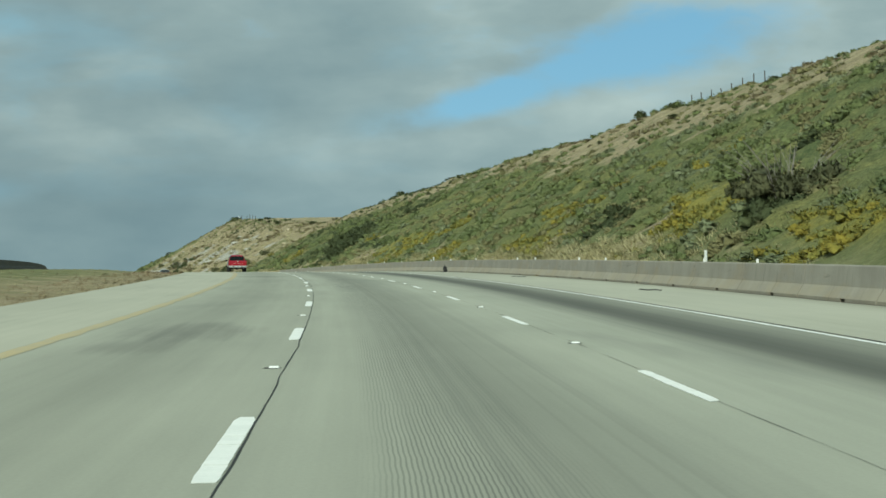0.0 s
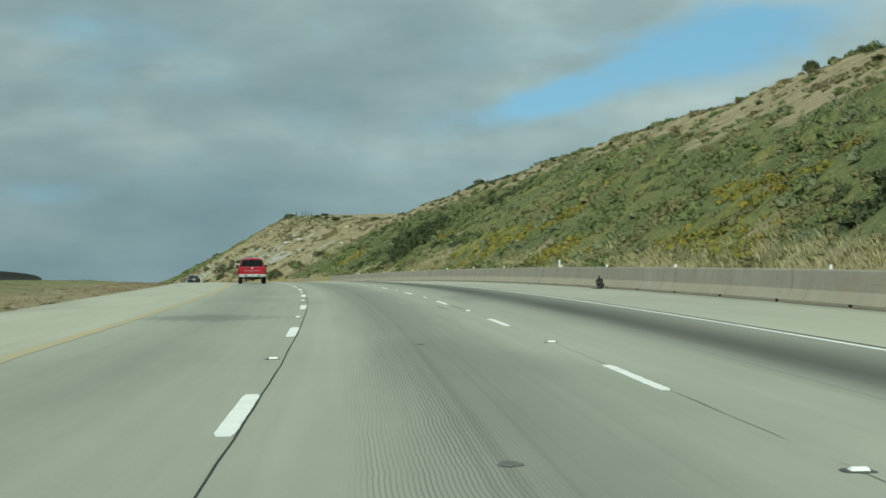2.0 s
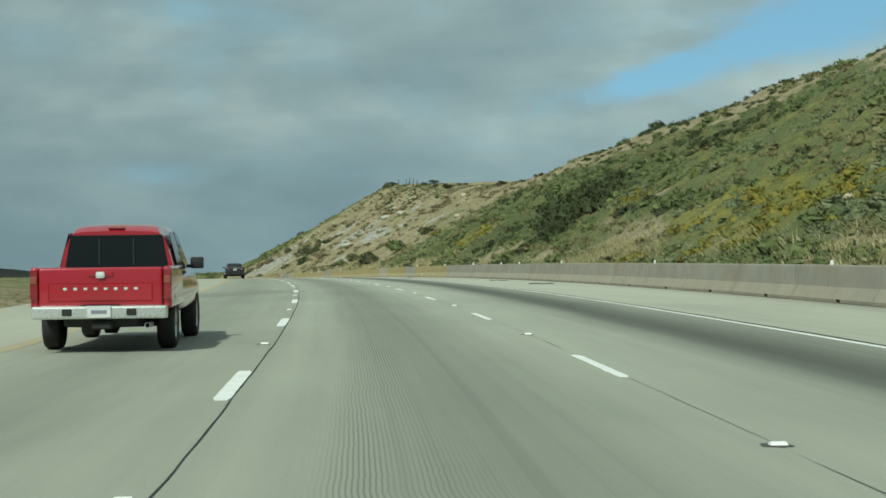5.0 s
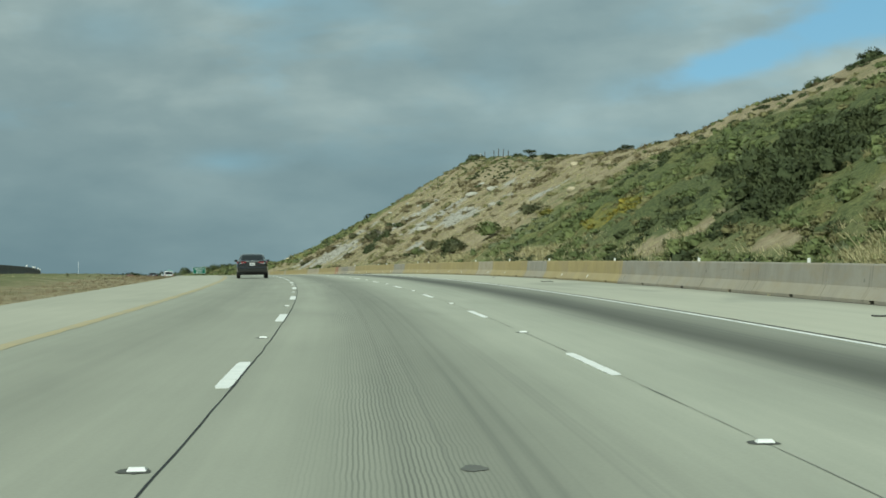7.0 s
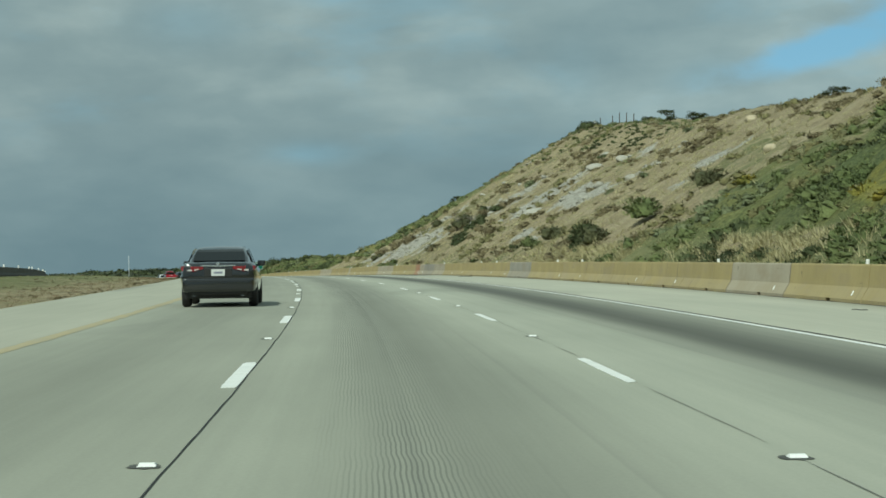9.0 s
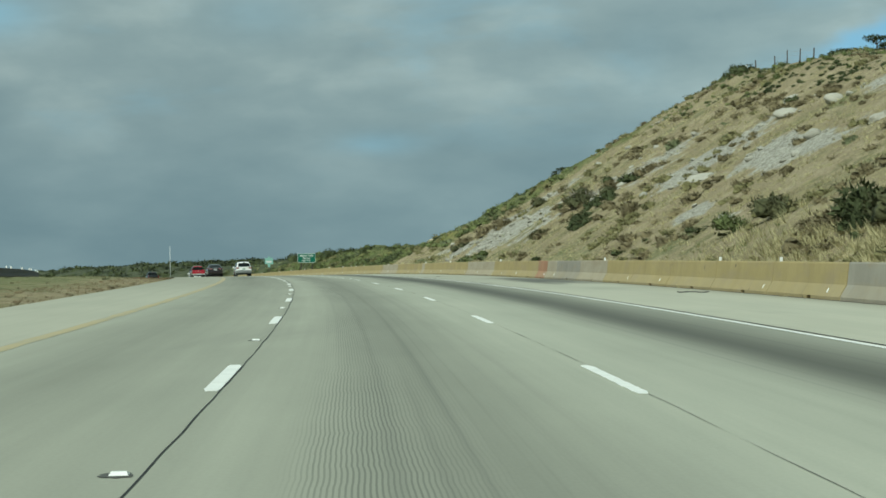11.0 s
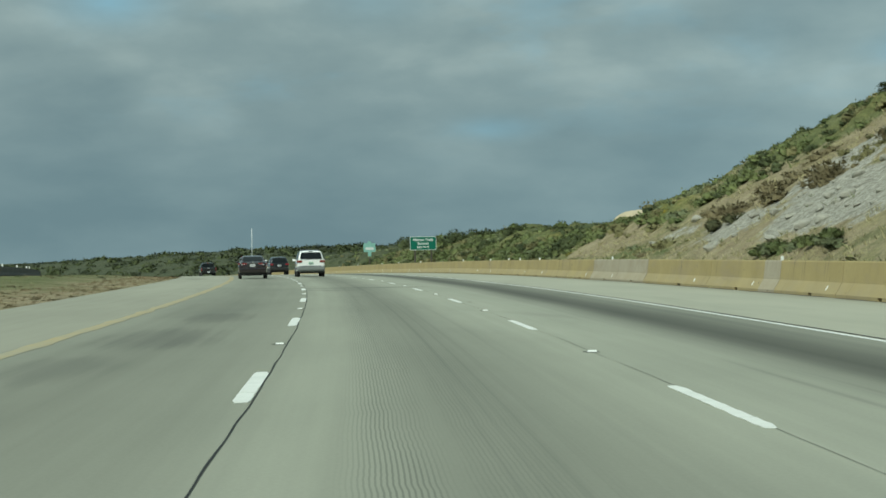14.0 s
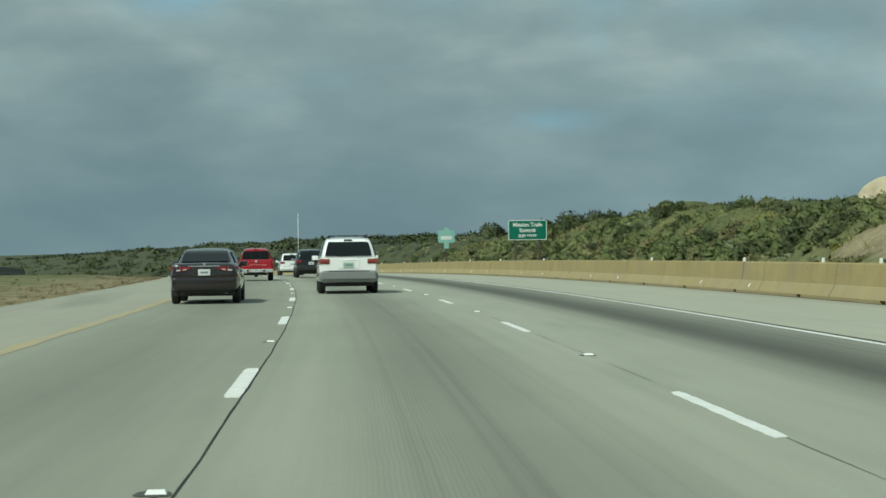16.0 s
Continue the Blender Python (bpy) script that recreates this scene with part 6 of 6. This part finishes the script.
def minivan(label, body, lower, lamp_mat, plate_mat, name="minivan", category="minivan", tall=1.0, wide=1.0, rack=True, mirror=None):
    """A tall rounded van or wagon with an upright tail."""
    car = tagged(new(name), label, category, "vehicles on the freeway")
    H = tall
    shell("body", loft([hull(-0.01, 0.82 * wide, 0.60, 1.10 * H), hull(0.05, 0.88 * wide, 0.56, 1.12 * H), hull(0.4, 0.915 * wide, 0.52, 1.13 * H), hull(1.2, 0.925 * wide, 0.50, 1.12 * H), hull(3.2, 0.925 * wide, 0.50, 1.08 * H),
                        hull(4.0, 0.90 * wide, 0.50, 1.02 * H), hull(4.6, 0.84 * wide, 0.52, 0.90 * H), hull(4.88, 0.68 * wide, 0.56, 0.78 * H)]), body, car)
    shell("lower_body", loft([hull(-0.07, 0.80 * wide, 0.40, 0.68), hull(-0.02, 0.90 * wide, 0.33, 0.69), hull(0.4, 0.928 * wide, 0.30, 0.68), hull(3.8, 0.928 * wide, 0.28, 0.66), hull(4.6, 0.86 * wide, 0.30, 0.62), hull(4.92, 0.70 * wide, 0.36, 0.56)]), lower, car, "grey lower body and bumper")
    shell("cabin", loft([cabin_ring(0.02, 0.83 * wide, 0.74 * wide, 1.06 * H, 1.20 * H), cabin_ring(0.10, 0.835 * wide, 0.71 * wide, 1.06 * H, 1.46 * H), cabin_ring(0.26, 0.84 * wide, 0.68 * wide, 1.06 * H, 1.68 * H), cabin_ring(0.55, 0.85 * wide, 0.68 * wide, 1.06 * H, 1.735 * H),
                         cabin_ring(1.6, 0.855 * wide, 0.68 * wide, 1.05 * H, 1.76 * H), cabin_ring(2.8, 0.85 * wide, 0.67 * wide, 1.04 * H, 1.71 * H), cabin_ring(3.4, 0.82 * wide, 0.67 * wide, 1.02 * H, 1.40 * H), cabin_ring(4.1, 0.76 * wide, 0.68 * wide, 0.98 * H, 1.02 * H)]), body, car)
    part("rear_window", pane([(0.70 * wide, 0.016, 1.17 * H), (0.67 * wide, 0.075, 1.36 * H), (0.64 * wide, 0.125, 1.48 * H), (0.59 * wide, 0.215, 1.605 * H)], 0.03), M_GLASS, car, "dark tinted rear window")
    part("windshield", sheet([(0.70 * wide, 4.05, 1.05 * H), (-0.70 * wide, 4.05, 1.05 * H), (-0.60 * wide, 3.10, 1.56 * H), (0.60 * wide, 3.10, 1.56 * H)], 0.03), M_GLASS, car)
    side_glass(car, [[(0.855 * wide, 0.42, 1.16 * H), (0.735 * wide, 0.55, 1.61 * H), (0.735 * wide, 1.45, 1.64 * H), (0.865 * wide, 1.47, 1.15 * H)], [(0.865 * wide, 1.55, 1.15 * H), (0.735 * wide, 1.53, 1.64 * H), (0.73 * wide, 2.45, 1.62 * H), (0.865 * wide, 2.5, 1.14 * H)],
                     [(0.865 * wide, 2.58, 1.14 * H), (0.73 * wide, 2.53, 1.62 * H), (0.72 * wide, 2.95, 1.56 * H), (0.835 * wide, 3.5, 1.12 * H)]])
    for side in (-1, 1):
        lamp = part("tail_light", box_bm(0.33, 0.14, 0.155, 0.035, (side * 0.735 * wide, 0.035, 1.005 * H), 2), lamp_mat, car, "wide dull red tail light")
        part("lamp_band", box_bm(0.20, 0.02, 0.045, 0.008, (side * 0.70 * wide, -0.042, 0.985 * H)), M_LAMP, lamp)
        part("head_light", box_bm(0.30, 0.2, 0.16, 0.04, (side * 0.60 * wide, 4.72, 0.78), 2), M_CLEAR, car)
        if rack:
            bm = spin([(0.012, -0.95), (0.018, -0.95), (0.018, 0.95), (0.012, 0.95)], 8)
            bmesh.ops.rotate(bm, verts=bm.verts[:], matrix=Matrix.Rotation(math.pi / 2, 3, "Z"))
            bmesh.ops.translate(bm, verts=bm.verts[:], vec=(side * 0.56 * wide, 1.6, 1.80 * H))
            rail = part("roof_rail", bm, M_PLASTIC, car)
            for y in (0.75, 1.6, 2.45):
                part("rail_foot", box_bm(0.03, 0.06, 0.07, 0.0, (side * 0.56 * wide, y, 1.765 * H)), M_PLASTIC, rail)
    if rack:
        part("roof_bar", box_bm(1.14 * wide, 0.04, 0.025, 0.008, (0, 0.85, 1.80 * H)), M_PLASTIC, car)
    part("high_brake_light", box_bm(0.24, 0.07, 0.05, 0.015, (0, 0.225, 1.655 * H)), M_PLASTIC, car, "dark housing over the window")
    part("wiper", box_bm(0.42, 0.02, 0.02, 0.004, (-0.12, 0.005, 1.165 * H)), M_PLASTIC, car)
    part("gate_recess", box_bm(0.62, 0.02, 0.24, 0.02, (0, -0.012, 0.90 * H)), body, car)
    part("gate_handle", box_bm(0.46, 0.035, 0.035, 0.01, (0, -0.02, 1.035 * H)), body, car)
    plate(car, 0.885 * H, -0.028, plate_mat, M_PLATEBAR)
    part("bumper", box_bm(1.66 * wide, 0.16, 0.24, 0.05, (0, -0.05, 0.54), 3), lower, car)
    part("bumper_step", box_bm(1.30 * wide, 0.12, 0.02, 0.005, (0, -0.06, 0.665)), M_PLASTIC, car)
    part("bumper_skirt", box_bm(1.30 * wide, 0.10, 0.10, 0.02, (0, 0.02, 0.37)), M_PLASTIC, car)
    underside(car, 1.5, 0.2, 4.5, 0.22, 0.42)
    mirrors(car, 3.35, 0.86 * wide, 1.12 * H, mirror or body)
    wheels(car, 0.95, 3.85, 0.80 * wide, 0.325, 0.215, M_SILVER)
    return car


settle(pickup("red pickup truck with a pale bumper in the inner lane", M_RED, M_BUMPER, True), 163.6, -1.95, 0.0, (0.93, 1, 0.93))
settle(sedan("black sedan with dark glass in the inner lane", M_CARBLACK), 298.0, -1.72)
settle(sedan("dark plum sedan with a chrome strip in the inner lane", M_PLUM), 505.6, -2.08, 0.0, (0.94, 1, 0.95))
settle(minivan("white minivan with grey lower body in the middle lane", M_CARWHITE, M_CARGREY, M_LAMPDULL, M_PLATEGREEN, tall=0.95, wide=0.97), 514.8, 1.62)
settle(minivan("dark blue-grey wagon ahead of the white minivan", M_CARBLUE, M_PLASTIC, M_LAMP, M_PLATE, "station_wagon", "car", 0.93, 0.95, False, M_SILVER), 564.0, 1.95)
settle(minivan("white sport utility vehicle ahead of the dark wagon", M_CARWHITE, M_CARWHITE, M_LAMP, M_PLATE, "sport_utility_vehicle", "car", 0.93, 0.97, True), 592.0, 2.2)
settle(pickup("red pickup truck far ahead in the inner lane", M_RED, M_BUMPER, True), 549.0, -1.35, 0.0, (0.93, 1, 0.93))
settle(pickup("black pickup truck far along the inner lane", M_CARBLACK, M_CARBLACK, False), 622.0, -1.6)


# ---- signs and a lamp pole past the summit ----
M_SIGN = grainy("green_sign_sheeting", (0.006, 0.135, 0.085), (0.012, 0.170, 0.110), 1.5, 40, 0.45, bump=0.02)
M_SIGNPALE = grainy("pale_teal_sign_sheeting", (0.250, 0.480, 0.420), (0.320, 0.560, 0.500), 1.5, 40, 0.45, bump=0.02)
M_SIGNWHITE = grainy("white_sign_sheeting", (0.70, 0.72, 0.70), (0.80, 0.82, 0.80), 2, 40, 0.45, bump=0.02)
M_POLE = grainy("pale_painted_steel", (0.62, 0.64, 0.64), (0.74, 0.76, 0.76), 2, 40, 0.5, bump=0.05)


def rounded(w, h, r, depth, y=0.0, z=0.0, x=0.0):
    bm = bmesh.new()
    pts = []
    for cx, cz, a0 in ((w / 2 - r, h / 2 - r, 0), (-w / 2 + r, h / 2 - r, 90), (-w / 2 + r, -h / 2 + r, 180), (w / 2 - r, -h / 2 + r, 270)):
        pts += [(x + cx + r * math.cos(radians(a0 + k * 22.5)), z + cz + r * math.sin(radians(a0 + k * 22.5))) for k in range(5)]
    a, b = [bm.verts.new((px, y, pz)) for px, pz in pts], [bm.verts.new((px, y + depth, pz)) for px, pz in pts]
    bm.faces.new(list(reversed(a))), bm.faces.new(b)
    for k in range(len(pts)):
        bm.faces.new((a[k], a[(k + 1) % len(pts)], b[(k + 1) % len(pts)], b[k]))
    bmesh.ops.recalc_face_normals(bm, faces=bm.faces[:])
    return bm


def words(text, size, x, y, z, mat, parent):
    cu = bpy.data.curves.new("lettering", "FONT")
    cu.body, cu.size, cu.align_x, cu.align_y, cu.extrude, cu.offset = text, size, "CENTER", "CENTER", 0.004, 0.012
    ob = bpy.data.objects.new("lettering", cu)
    me = bpy.data.meshes.new_from_object(ob)
    bpy.data.objects.remove(ob)
    me.materials.append(mat)
    out = new("lettering", me)
    out.matrix_basis = pose(x, y, z, 90, 0, 0)
    out.parent = parent
    return tagged(out, "white lettering")


def post(name, radius, z0, z1, x, y, mat, parent, top=None):
    bm = bmesh.new()
    bmesh.ops.create_cone(bm, cap_ends=True, segments=12, radius1=radius, radius2=top or radius, depth=z1 - z0, matrix=Matrix.Translation((x, y, (z0 + z1) / 2)))
    return part(name, bm, mat, parent, smooth=True)


s_sign, u_sign = 586.0, 18.6
base = float(lie(np.array([s_sign]), np.array([u_sign]))[0])
sign = tagged(new("summit_sign"), "green road sign naming the summit on two wooden posts", "road sign")
sign.matrix_world = stand(s_sign, u_sign, base, -4.0, lean=False)
mid = 3.02 - base
panel = part("panel", rounded(2.76, 1.42, 0.14, 0.03, 0.0, mid), M_SIGNWHITE, sign, "white-bordered sign panel")
part("face", rounded(2.66, 1.32, 0.11, 0.006, -0.006, mid), M_SIGN, panel, "green sign face")
words("Mission Trails", 0.38, 0, -0.014, mid + 0.37, M_SIGNWHITE, panel)
words("Summit", 0.38, 0, -0.014, mid - 0.02, M_SIGNWHITE, panel)
words("ELEV 883 FT", 0.25, 0, -0.014, mid - 0.42, M_SIGNWHITE, panel)
for x in (-0.85, 0.85):
    part("post", box_bm(0.14, 0.14, mid + 0.9, 0.01, (x, 0.11, (mid + 0.5) / 2 - 0.2)), M_POST, sign)

s_m, u_m = 610.0, 16.45
base = float(lie(np.array([s_m]), np.array([u_m]))[0])
mark = tagged(new("boundary_sign"), "pale teal shield-topped road sign on one post", "road sign")
mark.matrix_world = stand(s_m, u_m, base, -4.0, lean=False)
z0 = 3.05 - base
panel = part("panel", rounded(1.42, 1.05, 0.10, 0.03, 0.0, z0), M_SIGNPALE, mark)
part("crown_panel", rounded(0.44, 0.30, 0.12, 0.03, 0.001, z0 + 0.60), M_SIGNPALE, mark, "small rounded top piece")
part("text_bar", rounded(0.95, 0.30, 0.05, 0.008, -0.007, z0 - 0.12), M_SIGNWHITE, panel, "white text bar")
part("lower_plate", rounded(0.42, 0.50, 0.05, 0.03, 0.002, z0 - 0.78), M_SIGNPALE, mark)
part("post", box_bm(0.12, 0.12, z0 + 0.8, 0.01, (0, 0.10, (z0 + 0.3) / 2 - 0.2)), M_POST, mark)

s_p, u_p = 742.0, 21.2
base = float(lie(np.array([s_p]), np.array([u_p]))[0])
pole = tagged(new("lamp_pole"), "tall pale steel pole beyond the barrier", "pole")
pole.matrix_world = stand(s_p, u_p, base, 0, lean=False)
post("shaft", 0.075, -0.4, 10.2 - base, 0, 0, M_POLE, pole, 0.05)
post("foot", 0.2, -0.4, 0.25, 0, 0, M_BARRIER["plain"], pole)

q = (491.0, 52.6)
h = float(lie(np.array([q[0]]), np.array([q[1]]))[0])
box = tagged(new("survey_marker"), "small white marker board on a post at the ridge", "marker")
box.matrix_world = stand(q[0], q[1], h, 0, lean=False)
part("board", box_bm(0.35, 0.04, 0.6, 0.01, (0, 0, 1.1)), M_SIGNWHITE, box)
post("post", 0.04, -0.3, 1.2, 0, 0.06, M_POST, box)

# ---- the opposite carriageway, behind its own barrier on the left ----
# concrete for the far barrier, with its shade put into the dark colour
M_SHADED = grainy("shade_dark_concrete", (0.060, 0.058, 0.052), (0.105, 0.100, 0.090), 0.6, 9, 0.9, bump=0.2, vary=0.1)
M_ASPHALT = road_material("far_carriageway_concrete", [(-8.0, 0.8), (13.0, 0.8)], (0.20, 0.20, 0.17), (0.27, 0.27, 0.23), False)
FARSIDE = np.arange(-40, 1000, 20.0)
tagged(strip("road", FARSIDE, [-46.0, -34.0, -22.9], M_ASPHALT, 0.42), "opposite carriageway of the freeway", "road", kind="structure")
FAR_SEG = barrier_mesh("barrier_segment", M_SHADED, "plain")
far_barrier = tagged(new("median_barrier"), "concrete barrier along the opposite carriageway, coloured dark as in shade", "barrier", kind="structure")
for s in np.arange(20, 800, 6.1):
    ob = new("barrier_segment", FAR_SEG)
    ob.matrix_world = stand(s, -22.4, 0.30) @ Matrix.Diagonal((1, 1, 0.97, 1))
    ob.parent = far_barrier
for k in range(18):
    ob = tagged(new("barrier_reflector", REFLECTOR), "small white reflector on top of the dark barrier", "reflector", "reflectors along the dark barrier")
    ob.matrix_world = stand(392 + 12.3 * k + 4.0 * math.sin(k * 2.1), -22.1, 0.30 + 0.80) @ Matrix.Scale(1.5, 4)
for s, u, make in ((262, -30.0, lambda: minivan("white van in the opposite carriageway", M_CARWHITE, M_CARGREY, M_LAMP, M_PLATE, "van", "van", 1.05)), (318, -33.6, lambda: sedan("silver sedan in the opposite carriageway", M_SILVER)),
                   (470, -30.0, lambda: pickup("black pickup truck in the opposite carriageway", M_CARBLACK, M_BUMPER, False)), (585, -30.2, lambda: sedan("white sedan in the opposite carriageway", M_CARWHITE)),
                   (655, -33.6, lambda: minivan("white van in the opposite carriageway", M_CARWHITE, M_CARGREY, M_LAMP, M_PLATE, "van", "van", 1.0))):
    settle(make(), s, u - 1.8, 180.0).location.z += 0.42


# ---- litter along the barrier, soot, a delineator ----
def shred_mesh(seed, length, width):
    """A curled strip of torn tyre."""
    r = random.Random(seed)
    bm = bmesh.new()
    prev = None
    n = 12
    for k in range(n + 1):
        a = k / n
        y, z = length * (a - 0.5), 0.02 + 0.03 * math.sin(a * 5.0 + seed) ** 2
        w = width * (0.5 + 0.5 * math.sin(math.pi * min(1, a + 0.15))) * r.uniform(0.7, 1.1)
        row = [bm.verts.new((-w / 2 + r.uniform(-0.02, 0.02), y, z)), bm.verts.new((0, y, z + 0.04)), bm.verts.new((w / 2 + r.uniform(-0.02, 0.02), y, z)), bm.verts.new((0, y, z - 0.015))]
        if prev:
            for i in range(4):
                bm.faces.new((prev[i], prev[(i + 1) % 4], row[(i + 1) % 4], row[i]))
        prev = row
    return mesh_of("tyre_shred", bm, M_RUBBER)


SHREDS = [shred_mesh(k, 0.9 + 0.3 * k, 0.16) for k in range(3)]
for k, (s, u, turn, size) in enumerate(((52, 10.1, 60, 1.2), (85, 10.6, 70, 0.9), (123.2, 11.3, 10, 0.8), (141, 11.4, 15, 0.6), (212, 10.0, 70, 1.3), (228, 10.4, 60, 1.0), (269, 10.2, 65, 0.9), (290, 10.8, 20, 0.6), (363, 10.9, 50, 1.0), (418, 9.2, 30, 0.6),
                                        (30, -5.4, 20, 0.4), (150, -5.9, 70, 0.5), (206, -4.6, 40, 0.4))):
    ob = tagged(new("tyre_shred", SHREDS[k % 3]), "torn black tyre shred lying on the shoulder", "debris", "tyre shreds on the shoulder")
    ob.matrix_world = stand(s, u, -0.004, turn) @ Matrix.Diagonal((size * 0.65, size * 0.65, size * 0.5, 1))

bm = bmesh.new()
rr = random.Random(5)
for k in range(16):  # a ragged heap of torn black sheeting against the barrier
    c = Vector((rr.uniform(-0.15, 0.2), rr.uniform(-0.30, 0.30), rr.uniform(0.0, 0.55) ** 1.3))
    bmesh.ops.create_icosphere(bm, subdivisions=1, radius=rr.uniform(0.12, 0.24), matrix=Matrix.Translation(c) @ pose(0, 0, 0, rr.uniform(0, 90), rr.uniform(0, 90), 0) @ Matrix.Diagonal((0.5, 1.0, 1.5, 1)))
heap = tagged(new("torn_sheeting", mesh_of("torn_sheeting", bm, M_RUBBER)), "heap of torn black sheeting against the barrier", "debris")
heap.matrix_world = stand(123.8, 11.6) @ Matrix.Diagonal((0.42, 0.42, 0.88, 1))

for s, u in ((59.7, 13.6), (145.6, 13.7)):
    h = float(lie(np.array([s]), np.array([u]))[0])
    d = tagged(new("delineator_post"), "thin white delineator post behind the barrier", "delineator")
    d.matrix_world = stand(s, u, h, 0, lean=False)
    part("paddle", box_bm(0.10, 0.02, 1.25, 0.008, (0, 0, 0.55)), M_WHITE, d)
    part("reflective_band", box_bm(0.085, 0.006, 0.2, 0.0, (0, -0.013, 1.0)), M_SIGNWHITE, d)
